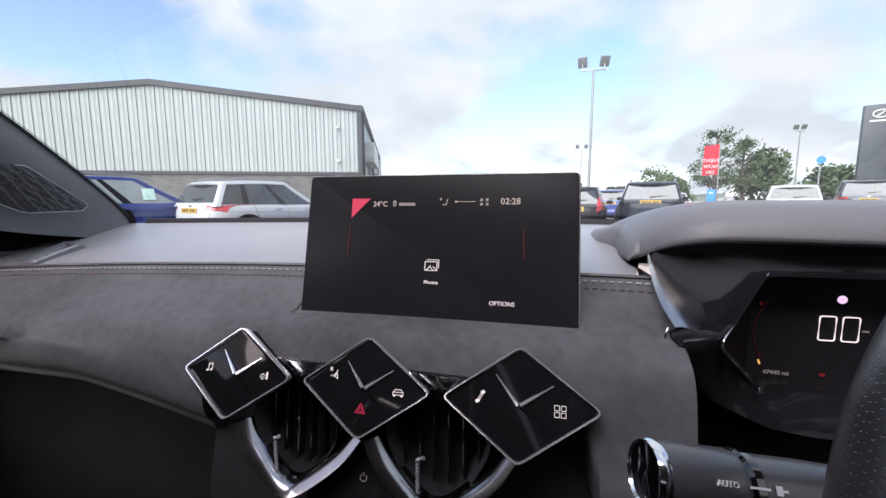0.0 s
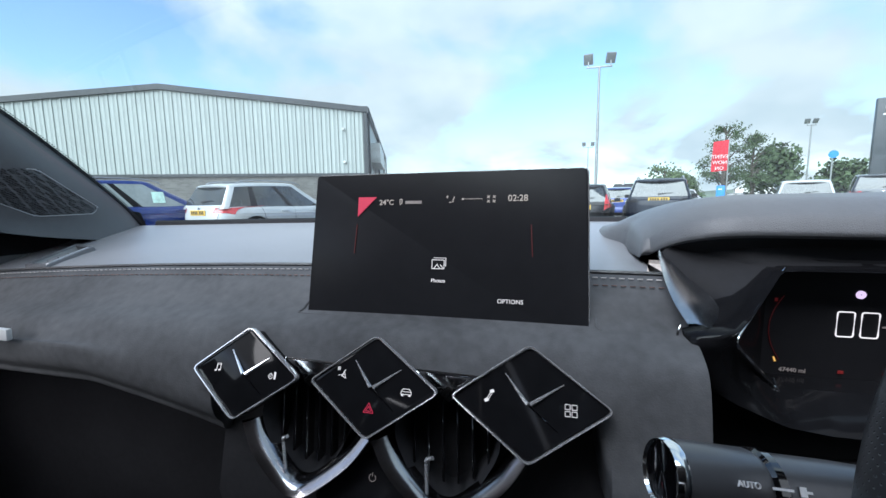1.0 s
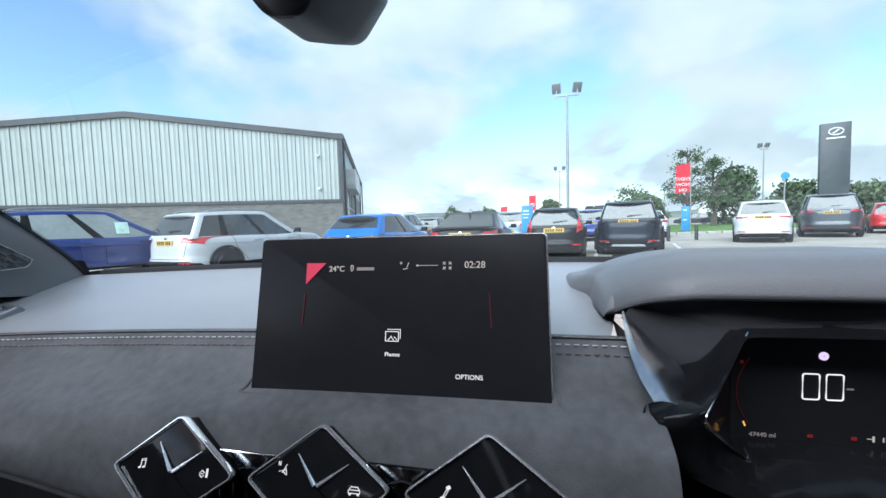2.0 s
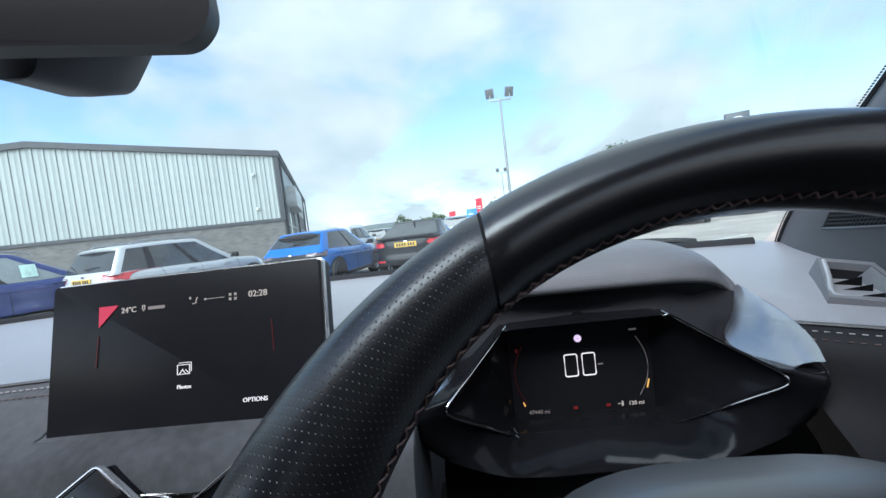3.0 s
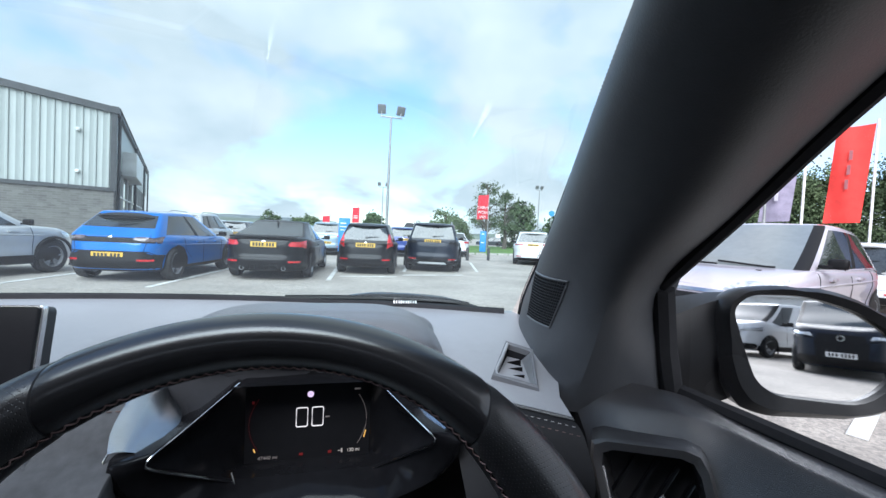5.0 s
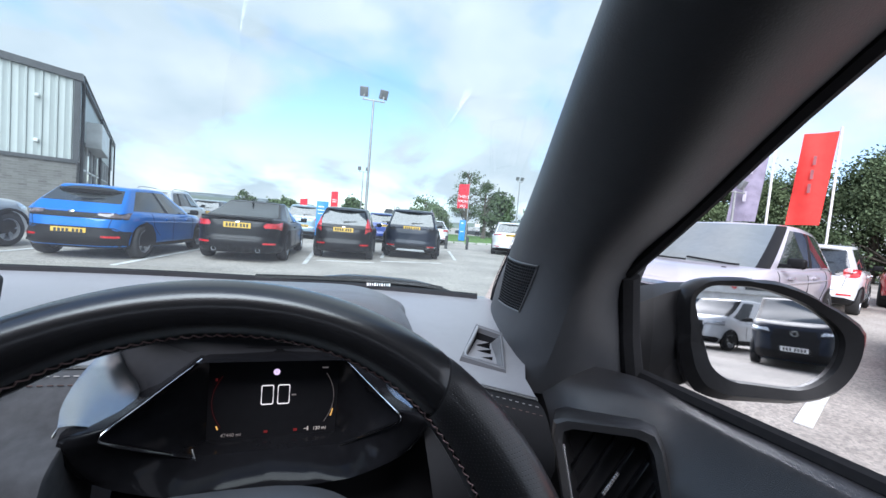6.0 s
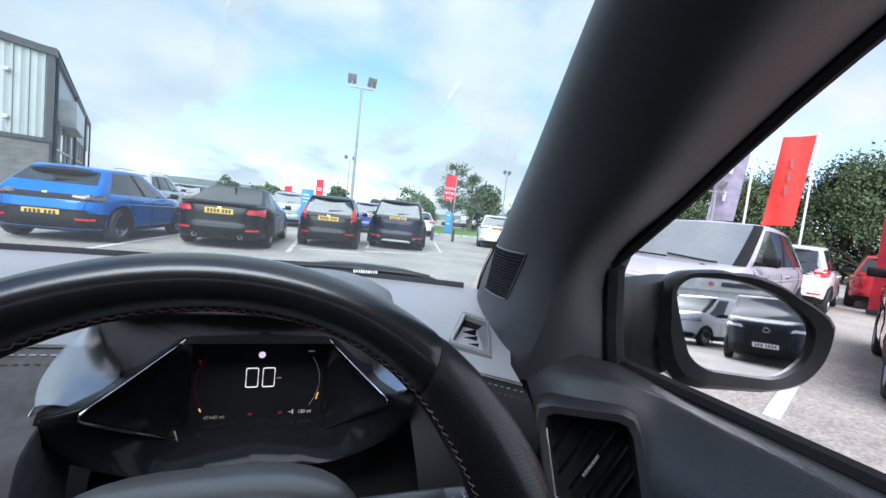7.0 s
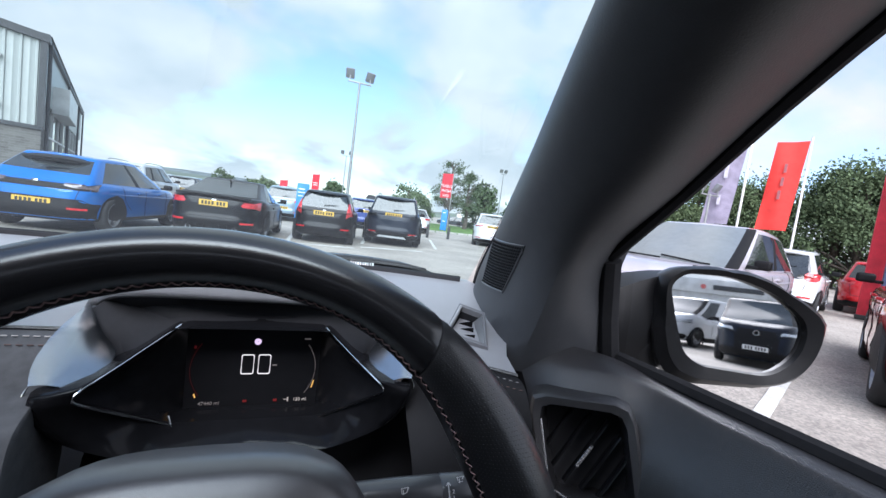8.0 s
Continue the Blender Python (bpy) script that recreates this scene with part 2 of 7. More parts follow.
# ---- ground, paving, far country ----
def asphalt_material():
    """Worn pale tarmac: stones of uneven tone in a grey binder, with broad stains."""
    m = material("asphalt", (0.29, 0.28, 0.265), 0.85, vary=0.16, scale=0.6, bump=0.5, bump_scale=90)
    t = m.node_tree
    b = t.nodes["Principled BSDF"]
    base = b.inputs["Base Color"].links[0].from_socket
    co = t.nodes.new("ShaderNodeTexCoord")
    v = t.nodes.new("ShaderNodeTexVoronoi")
    v.inputs["Scale"].default_value = 55
    t.links.new(co.outputs["Object"], v.inputs["Vector"])
    tone = t.nodes.new("ShaderNodeValToRGB")
    tone.color_ramp.elements[0].position, tone.color_ramp.elements[0].color = 0.1, (0.52, 0.52, 0.52, 1)
    tone.color_ramp.elements[1].position, tone.color_ramp.elements[1].color = 0.9, (1.0, 0.98, 0.94, 1)
    sep = t.nodes.new("ShaderNodeSeparateColor")
    t.links.new(v.outputs["Color"], sep.inputs[0])
    t.links.new(sep.outputs[0], tone.inputs[0])
    mx = t.nodes.new("ShaderNodeMix")
    mx.data_type, mx.blend_type = "RGBA", "MULTIPLY"
    mx.inputs["Factor"].default_value = 0.8
    t.links.new(base, mx.inputs["A"])
    t.links.new(tone.outputs[0], mx.inputs["B"])
    gain = t.nodes.new("ShaderNodeMix")
    gain.data_type, gain.blend_type = "RGBA", "MULTIPLY"
    gain.inputs["Factor"].default_value = 1.0
    gain.inputs["B"].default_value = (1.46, 1.40, 1.34, 1)
    t.links.new(mx.outputs["Result"], gain.inputs["A"])
    t.links.new(gain.outputs["Result"], b.inputs["Base Color"])
    return m


ASPHALT = asphalt_material()
GRASS = material("grass", (0.10, 0.20, 0.035), 0.9, vary=0.3, scale=1.2, bump=0.5, bump_scale=40)
# greyed greens: distance haze is mixed into both hill colours
FIELD = material("field", (0.14, 0.175, 0.135), 0.95, vary=0.3, scale=0.01)
HILL = material("hill", (0.15, 0.18, 0.19), 0.95, vary=0.35, scale=0.02)
CONCRETE = material("concrete_kerb", (0.42, 0.41, 0.38), 0.85, scale=5, bump=0.3, bump_scale=80)
LINE = material("road_paint", (0.62, 0.62, 0.6), 0.7, vary=0.2, scale=3, bump=0.2, bump_scale=60)


def sheet(name, rows, mat, label, category, kind="structure"):
    bm = bmesh.new()
    rows_mesh(bm, rows)
    ob = part(name, bm, mat)
    return tagged(ob, label, category, kind=kind)


def plan_slab(name, outline, z0, z1, mat, label, category, kind="structure"):
    """A level slab over an outline in the plan."""
    bm = bmesh.new()
    lo = [bm.verts.new((x, y, z0)) for x, y in outline]
    hi = [bm.verts.new((x, y, z1)) for x, y in outline]
    bm.faces.new(hi)
    bm.faces.new(lo[::-1])
    n = len(outline)
    for i in range(n):
        bm.faces.new([lo[i], lo[(i + 1) % n], hi[(i + 1) % n], hi[i]])
    return tagged(part(name, bm, mat), label, category, kind=kind)


far = []
for r in (0, 6, 14, 30, 60, 120, 400, 1500, 4500):
    far.append([Vector((r * math.cos(a * math.pi / 24), r * math.sin(a * math.pi / 24), -0.004 if r < 70 else -0.06)) for a in range(49)])
sheet("ground", far, ASPHALT, "grey tarmac car park with patches and wear", "ground")

# the lawn beyond the car park, behind its kerb
LAWN = [(7.6, 25.2), (13.5, 27.2), (30, 33), (60, 44), (60, 54), (4, 54), (2, 40)]
plan_slab("lawn", LAWN, -0.05, 0.09, GRASS, "green mown lawn behind a kerb", "lawn")
bm = bmesh.new()
for a, b in (((7.6, 25.2), (13.5, 27.2)), ((13.5, 27.2), (30, 33)), ((30, 33), (60, 44)), ((2, 40), (7.6, 25.2))):
    va, vb = Vector((*a, 0.05)), Vector((*b, 0.05))
    k = int((vb - va).length / 0.92)
    yaw = math.degrees(math.atan2(vb.y - va.y, vb.x - va.x))
    for i in range(k):
        box(bm, (0.9, 0.14, 0.15), pose(*(va.lerp(vb, (i + 0.5) / k)), 0, 0, yaw), 0.012, 1)
tagged(part("kerb", bm, CONCRETE), "pale concrete kerb stones along the lawn", "kerb", kind="stuff")

# hills on the horizon
for name, dist, height, seed, mat in (("hill_near", 900, 26, 2.0, FIELD), ("hill_far", 2200, 95, 9.0, HILL)):
    rows = [[], [], []]
    for i in range(121):
        a = radians(-60 + i * 2.0)
        h = height * (0.55 + 0.55 * noise.noise((a * 2.2 + seed, seed, 0)) + 0.2 * noise.noise((a * 7 + seed, 3, 0)))
        x, y = math.sin(a), math.cos(a)
        rows[0].append(Vector((x * dist * 0.8, y * dist * 0.8, -1)))
        rows[1].append(Vector((x * dist, y * dist, max(2, h))))
        rows[2].append(Vector((x * dist * 1.2, y * dist * 1.2, -1)))
    sheet(name, rows, mat, "distant green hill with hedged fields, haze mixed into its colour", "hill", "structure")

# bay lines in the car park
BAY = thing("bay_marking", (0, 0, 0), "worn white painted parking bay lines on tarmac", "road marking", kind="structure")


def line(a, b, w=0.1):
    va, vb = Vector((*a, 0.002)), Vector((*b, 0.002))
    bm = bmesh.new()
    d = (vb - va)
    box(bm, (d.length, w, 0.006), pose(*((va + vb) / 2), 0, 0, math.degrees(math.atan2(d.y, d.x))))
    part("line", bm, LINE, BAY)


for a, b in (((-2.83, 7.5), (-2.35, 12.3)), ((-5.15, 6.6), (-4.7, 11.5)), ((0.15, 9.0), (0.4, 13.9)), ((-7.9, 5.6), (-6.9, 10.6)),
             ((0.41, 9.95), (1.86, 10.05)), ((2.12, 10.55), (4.0, 10.9)), ((3.55, 1.28), (8.9, 3.55)), ((5.2, -1.1), (9.8, 0.9)), ((5.4, 9.2), (7.1, 9.9)),
             ((2.3, 11.6), (3.3, 16.3)), ((4.9, 12.2), (6.2, 16.8))):
    line(a, b)

# ---- the showroom building ----
CLAD = material("cladding", (0.35, 0.385, 0.375), 0.45, vary=0.035, scale=0.5, bump=0.05, bump_scale=30)
DARK_TRIM = material("dark_trim", (0.045, 0.05, 0.055), 0.5, scale=4)
WHITE_PANEL = material("white_panel", (0.62, 0.64, 0.64), 0.4, scale=2)


def brick_material():
    m = bpy.data.materials.new("grey_brick")
    m.use_nodes = True
    t = m.node_tree
    b = t.nodes["Principled BSDF"]
    co = t.nodes.new("ShaderNodeTexCoord")
    br = t.nodes.new("ShaderNodeTexBrick")
    br.inputs["Scale"].default_value = 1.0
    br.inputs["Brick Width"].default_value, br.inputs["Row Height"].default_value = 0.225, 0.075
    br.inputs["Mortar Size"].default_value = 0.006
    br.inputs["Color1"].default_value, br.inputs["Color2"].default_value = (0.125, 0.122, 0.115, 1), (0.19, 0.186, 0.175, 1)
    br.inputs["Mortar"].default_value = (0.22, 0.22, 0.21, 1)
    n = t.nodes.new("ShaderNodeTexNoise")
    n.inputs["Scale"].default_value, n.inputs["Detail"].default_value = 3, 6
    mx = t.nodes.new("ShaderNodeMix")
    mx.data_type, mx.blend_type = "RGBA", "MULTIPLY"
    mx.inputs["Factor"].default_value = 0.45
    t.links.new(co.outputs["UV"], br.inputs["Vector"])
    t.links.new(co.outputs["Object"], n.inputs["Vector"])
    t.links.new(br.outputs["Color"], mx.inputs["A"])
    t.links.new(n.outputs["Fac"], mx.inputs["B"])
    t.links.new(mx.outputs["Result"], b.inputs["Base Color"])
    bp = t.nodes.new("ShaderNodeBump")
    bp.inputs["Strength"].default_value, bp.inputs["Distance"].default_value = 0.6, 0.01
    t.links.new(br.outputs["Fac"], bp.inputs["Height"])
    bp.invert = True
    t.links.new(bp.outputs[0], b.inputs["Normal"])
    b.inputs["Roughness"].default_value = 0.9
    return m


BRICK = brick_material()
# local axes: x along the gable from its near corner (to the left), y into the building, z up
CORNER = Vector((-7.40, 15.98, 0))
GX, GY = Vector((-0.94, -0.342, 0)).normalized(), Vector((-0.342, 0.94, 0)).normalized()
BM = Matrix(((GX.x, GY.x, 0, CORNER.x), (GX.y, GY.y, 0, CORNER.y), (0, 0, 1, 0), (0, 0, 0, 1)))
GW, GH, EAVE, APEX, BLEN = 16.6, 2.25, 5.02, 5.86, 21.0
hall = thing("showroom_building", CORNER, "low steel-clad showroom hall with grey brick base and dark gutter trim", "building")


def hall_box(bm, x0, x1, y0, y1, z0, z1, bevel=0.0):
    return box(bm, (x1 - x0, y1 - y0, z1 - z0), BM @ pose((x0 + x1) / 2, (y0 + y1) / 2, (z0 + z1) / 2), bevel, 1)


def with_uv(ob, ax, ay):
    """Lays a flat map on a mesh, in metres along two of its axes."""
    me = ob.data
    uv = me.uv_layers.new(name="UVMap")
    for lp in me.loops:
        v = me.vertices[lp.vertex_index].co
        uv.data[lp.index].uv = (v.dot(ax), v.dot(ay))


bm = bmesh.new()
hall_box(bm, 0, GW, 0.06, 0.3, -0.05, GH)
o = part("brick_gable_base", bm, BRICK, hall, "grey brick plinth wall")
with_uv(o, GX, Vector((0, 0, 1)))
bm = bmesh.new()
hall_box(bm, 0.0, 0.24, 0.3, 0.9, -0.05, GH)
o = part("brick_return", bm, BRICK, hall)
with_uv(o, GY, Vector((0, 0, 1)))


def roof_z(x):
    return EAVE + (APEX - EAVE) * (1 - abs(x - GW / 2) / (GW / 2))


bm = bmesh.new()
prism(bm, [(0.06, GH), (GW, GH), (GW, EAVE - 0.15), (GW / 2, APEX - 0.15), (0.06, EAVE - 0.15)], 0.2, BM @ pose(0, 0.06, 0))
part("gable_wall", bm, CLAD, hall)
# each profiled sheet of the gable
PITCH = 0.35
k = int(GW / PITCH)
for i in range(k):
    x0, x1 = 0.12 + i * PITCH, 0.12 + (i + 1) * PITCH - 0.004
    top = min(roof_z(x0), roof_z(x1)) - 0.12
    bm = bmesh.new()
    prof = [(x0, 0.055), (x0 + 0.018, 0.018), (x0 + 0.058, 0.018), (x0 + 0.078, 0.052), (x0 + 0.19, 0.052), (x0 + 0.198, 0.046), (x0 + 0.212, 0.046), (x0 + 0.22, 0.052), (x1, 0.052)]
    rows_mesh(bm, [[BM @ Vector((x, y, z)) for x, y in prof] for z in (GH + 0.02, top)])
    part("cladding_sheet", bm, CLAD, hall)
bm = bmesh.new()
hall_box(bm, -0.02, GW, 0.0, 0.1, GH - 0.09, GH + 0.03)
part("drip_trim", bm, DARK_TRIM, hall)
bm = bmesh.new()
hall_box(bm, -0.06, 0.1, -0.02, 0.14, GH, EAVE)
part("corner_trim", bm, DARK_TRIM, hall)
for s in (0, 1):
    bm = bmesh.new()
    a = (-0.12, EAVE) if s == 0 else (GW + 0.12, EAVE)
    b = (GW / 2, APEX)
    prism(bm, [(a[0], a[1] - 0.16), (a[0], a[1] + 0.06), (b[0], b[1] + 0.06), (b[0], b[1] - 0.16)], 0.35, BM @ pose(0, -0.06, 0))
    part("verge_trim", bm, DARK_TRIM, hall)
for x0, x1, z0, z1 in ((-0.15, GW / 2, EAVE, APEX), (GW / 2, GW + 0.15, APEX, EAVE)):
    bm = bmesh.new()
    rows_mesh(bm, [[BM @ Vector((x0, 0, z0 + 0.05)), BM @ Vector((x1, 0, z1 + 0.05))], [BM @ Vector((x0, BLEN, z0 + 0.05)), BM @ Vector((x1, BLEN, z1 + 0.05))]])
    part("roof_slope", bm, DARK_TRIM, hall)
# the long side with its shop windows, white fascia and down pipes
bm = bmesh.new()
hall_box(bm, 0.02, 0.22, 0.3, BLEN, 3.15, EAVE)
part("side_cladding", bm, CLAD, hall)
bm = bmesh.new()
hall_box(bm, -0.1, 0.1, 0.0, BLEN, EAVE - 0.08, EAVE + 0.1)
part("gutter", bm, DARK_TRIM, hall)
for y in (0.6, 8.5, 16.0, BLEN - 0.1):
    bm = bmesh.new()
    tube(bm, [BM @ Vector((-0.08, y, z)) for z in (0, 2.5, EAVE)], 0.055, 8)
    part("down_pipe", bm, DARK_TRIM, hall)
bm = bmesh.new()
hall_box(bm, -0.45, 0.05, 3.0, 7.5, 3.0, 4.0, 0.02)
part("fascia_sign", bm, WHITE_PANEL, hall, "blank white fascia box")
for i, y in enumerate((1.2, 3.4, 5.6, 7.8, 10.0, 12.2, 14.4, 16.6)):
    bm = bmesh.new()
    hall_box(bm, 0.06, 0.1, y + 0.05, y + 2.1, 0.4, 3.05)
    w = part("window", bm, CAR_GLASS, hall)
    bm = bmesh.new()
    hall_box(bm, 0.0, 0.14, y - 0.05, y + 0.05, 0.0, 3.15)
    hall_box(bm, 0.0, 0.14, y, y + 2.15, 0.25, 0.4)
    hall_box(bm, 0.02, 0.12, y, y + 2.15, 2.05, 2.12)
    part("frame", bm, WHITE_PANEL, w)
bm = bmesh.new()
hall_box(bm, 0.3, GW, 0.9, BLEN, 0, 0.1)
part("slab", bm, CONCRETE, hall)
bm = bmesh.new()
hall_box(bm, GW - 0.2, GW, 0.3, BLEN, 0, EAVE)
hall_box(bm, 0.25, GW, BLEN - 0.2, BLEN, 0, EAVE)
part("rear_wall", bm, CLAD, hall)
for z in (4.15, 2.75):
    bm = bmesh.new()
    box(bm, (0.1, 0.16, 0.1), BM @ pose(0.95, -0.04, z), 0.02)
    part("wall_camera", bm, WHITE_PANEL, hall)

# ---- cars ----
# deck: height of the body's upper edge along the length; glass house: rear and front at its foot and at the roof
PROFILES = {
    "hatch": dict(deck=[(0, .60), (.10, .635), (.55, .62), (.735, .625), (.86, .585), (.95, .515), (1, .44)], house=(.020, .105, .765, .49), belt=.62, tum=.70, rear=(.16, .84), sides=((1, 6), (8, 14))),
    "slope": dict(deck=[(0, .60), (.10, .655), (.55, .63), (.735, .635), (.86, .60), (.95, .53), (1, .44)], house=(.030, .165, .765, .50), belt=.62, tum=.69, rear=(.34, .86), sides=((1, 7), (9, 14))),
    "suv": dict(deck=[(0, .61), (.10, .63), (.55, .615), (.735, .635), (.86, .61), (.95, .55), (1, .46)], house=(.022, .090, .755, .52), belt=.625, tum=.735, rear=(.14, .84), sides=((0, 2), (4, 8), (10, 14))),
    "coupe": dict(deck=[(0, .665), (.04, .70), (.16, .715), (.30, .66), (.55, .645), (.70, .65), (.86, .60), (.96, .50), (1, .42)], house=(.105, .345, .735, .50), belt=.64, tum=.69, rear=(.10, .90), sides=((4, 7), (9, 14))),
    "van": dict(deck=[(0, .56), (.66, .57), (.80, .655), (.90, .625), (.97, .575), (1, .50)], house=(.004, .02, .865, .65), belt=.56, tum=.82, rear=(.4, .4), sides=((11, 14),)),
}


def lerp_table(tab, f):
    for (a, va), (b, vb) in zip(tab, tab[1:]):
        if f <= b:
            u = (f - a) / (b - a)
            return va + (vb - va) * u
    return tab[-1][1]


def smooth_table(tab, f):
    """A table read with soft corners."""
    return sum(lerp_table(tab, min(1, max(0, f + d))) for d in (-.03, -.015, 0, .015, .03)) / 5


WIDTH = [(0, .90), (.04, .945), (.12, .978), (.3, .99), (.48, .978), (.74, 1.0), (.88, .988), (.95, .965), (.985, .94), (1, .915)]
TAIL = [(0, .12), (.08, .035), (.22, 0), (.40, 0), (.47, .025), (.80, .045), (.95, .065), (1, .10)]
NOSE = [(0, .14), (.1, .04), (.3, 0), (.55, .01), (.8, .05), (.95, .11), (1, .17)]


def ring_xy(hw, y0, y1, n=44, soft=(5.0, 3.8)):
    """The right half of a rounded plan outline, from the tail to the nose."""
    out, yc, ly = [], (y0 + y1) / 2, (y1 - y0) / 2
    for i in range(n + 1):
        a = -math.pi / 2 + math.pi * i / n
        c, d = math.cos(a), math.sin(a)
        p = soft[0] if d < 0 else soft[1]
        out.append((hw * max(0, c) ** (2 / p), yc + math.copysign(ly * abs(d) ** (2 / p), d)))
    return out


def both(half):
    """A half outline closed with its mirror image."""
    return half + [Vector((-p.x, p.y, p.z)) for p in half[-2:0:-1]]


def across(half, crown):
    """Closes a shell's top with rows from side to side."""
    return [[Vector((p.x * k, p.y, p.z + crown * (1 - k * k))) for k in (-1, -.7, -.35, 0, .35, .7, 1)] for p in half]


def car_shell(L, W, H, kind):
    """The shell of a car, rear at y = 0, nose at y = L: painted body, dark window posts and each pane."""
    prof = PROFILES[kind]
    deck = lambda y: H * smooth_table(prof["deck"], y / L)
    zs = .20
    body, posts, panes = bmesh.new(), collections.OrderedDict(), collections.OrderedDict()
    rows = []
    for sv in (0, .03, .07, .12, .2, .3, .40, .47, .55, .64, .74, .82, .88, .92, .95, .97, .985, 1.0):
        half = ring_xy(W / 2 * lerp_table(WIDTH, sv), lerp_table(TAIL, sv), L - lerp_table(NOSE, sv))
        rows.append([Vector((x, y, zs + sv * (deck(y) - zs))) for x, y in half])
    rows_mesh(body, [both(r) for r in rows], closed_u=True)
    rows_mesh(body, across(rows[-1], .012))
    rows_mesh(body, [[Vector((p.x * k, p.y, zs)) for k in (-1, 1)] for p in rows[0]])
    # the glass house
    rb, rt, fb, ft = [f * L for f in prof["house"]]
    vs = (0, .05, .10, .16, .24, .34, .44, .54, .64, .74, .80, .86, .91, .945, .97, .988, 1.0)
    labels = ["rear"] * 6 + ["corner"] * 3 + ["side%d" % k for k in range(16)] + ["post"] * 3 + ["front"] * 5
    grid = []
    for v in vs:
        over = max(0, (v - .91) / .09) ** 2
        w = W / 2 * (.925 - (.925 - prof["tum"]) * v ** 1.12) * (1 - .13 * over)
        yr, yf = rb + (rt - rb) * v ** 1.05 + .09 * over, fb + (ft - fb) * v - .10 * over
        cr, cf = .05, .15
        pts = [(k * w, yr + cr * k * k) for k in (0, .2, .4, .56, .68, .77, .83)]
        pts += [(.875 * w, yr + cr + .015), (.905 * w, yr + cr + .06)]
        ys, ye = yr + cr + .12, yf - cf - .10
        pts += [(w * (1 - .085 * (1 - u) ** 3 - .04 * u ** 4), ys + (ye - ys) * u) for u in [k / 16 for k in range(17)]]
        pts += [(.94 * w, yf - cf - .04), (.90 * w, yf - cf + .005)]
        pts += [(k * w, yf - cf * k * k) for k in (.84, .72, .56, .38, .2, 0)]
        g = v * 1.01 if v < .91 else .9191 + .0809 * math.sin(min(1, (v - .91) / .09) * math.pi / 2)
        grid.append([Vector((x, y, deck(y) - .012 + (H * (1 - .05 * ((y - .42 * L) / (.36 * L)) ** 2) - deck(y) + .012) * min(1, g))) for x, y in pts])
    r0, r1 = prof["rear"]
    half_n = len(labels)
    for i in range(len(vs) - 1):
        vm = (vs[i] + vs[i + 1]) / 2
        for k in range(half_n):
            lab, key, dark = labels[k], None, None
            if lab == "rear" and r0 < vm < r1:
                key = "rear_window"
            elif lab == "front" and .02 < vm < .93:
                key = "windscreen"
            elif lab.startswith("side") and .05 < vm < .86:
                q = int(lab[4:])
                for n, (a, b) in enumerate(prof["sides"]):
                    if a <= q <= b:
                        key = "side_window_%d" % n
                if key is None and prof["sides"][0][0] < q < prof["sides"][-1][1]:
                    dark = sum(1 for a, b in prof["sides"] if b < q)
            elif lab == "post" and kind in ("hatch", "van") and .02 < vm < .95:
                # black front posts stand in for a dark reflection on their paint
                dark = 9
            for sgn in (1, -1):
                quad = [Vector((sgn * p.x, p.y, p.z)) for p in (grid[i][k], grid[i][k + 1], grid[i + 1][k + 1], grid[i + 1][k])]
                if key:
                    name = key + ("" if key in ("rear_window", "windscreen") else "_" + str(sgn))
                    panes.setdefault(name, bmesh.new())
                    bm = panes[name]
                else:
                    bm = body if dark is None else posts.setdefault((dark, sgn), bmesh.new())
                bm.faces.new([bm.verts.new(p) for p in quad])
    rows_mesh(body, across(grid[-1], .012))
    whole = body.copy()
    for bm in list(posts.values()) + list(panes.values()):
        me = bpy.data.meshes.new("tmp")
        bm.to_mesh(me)
        whole.from_mesh(me)
        bpy.data.meshes.remove(me)
    for bm in [body] + list(posts.values()) + list(panes.values()):
        bmesh.ops.remove_doubles(bm, verts=bm.verts, dist=.0008)
    bmesh.ops.recalc_face_normals(whole, faces=whole.faces)
    tree = BVHTree.FromBMesh(whole)
    whole.free()
    return body, posts, panes, tree


def span(poly, v):
    xs = []
    k = len(poly)
    for i in range(k):
        (x1, y1), (x2, y2) = poly[i], poly[(i + 1) % k]
        if (y1 - v) * (y2 - v) <= 0 and y1 != y2:
            xs.append(x1 + (x2 - x1) * (v - y1) / (y2 - y1))
    return (min(xs), max(xs)) if len(xs) > 1 else None


def patch(bm, tree, poly, axis, sign, off=0.006, nv=7, nu=9):
    """A panel that follows the shell: poly in (x, z) seen along y, or (y, z) seen along x."""
    lo, hi = min(p[1] for p in poly), max(p[1] for p in poly)
    rows = []
    for i in range(nv):
        v = lo + (hi - lo) * (0.002 + 0.996 * i / (nv - 1))
        s = span(poly, v)
        if not s:
            continue
        row = []
        for j in range(nu):
            u = s[0] + (s[1] - s[0]) * j / (nu - 1)
            if axis == "y":
                o, d = Vector((u, -20 * sign + 5, v)), Vector((0, sign, 0))
                o.y = -3 if sign > 0 else 9
            else:
                o, d = Vector((-5 * sign, u, v)), Vector((sign, 0, 0))
            hit, nrm, _, _ = tree.ray_cast(o, d)
            row.append(hit + nrm * off if hit is not None and nrm.dot(d) < 0 else (hit - nrm * off if hit is not None else None))
        if all(p is not None for p in row):
            rows.append(row)
    if len(rows) > 1:
        rows_mesh(bm, rows)
    return bm


WHEELS = {}


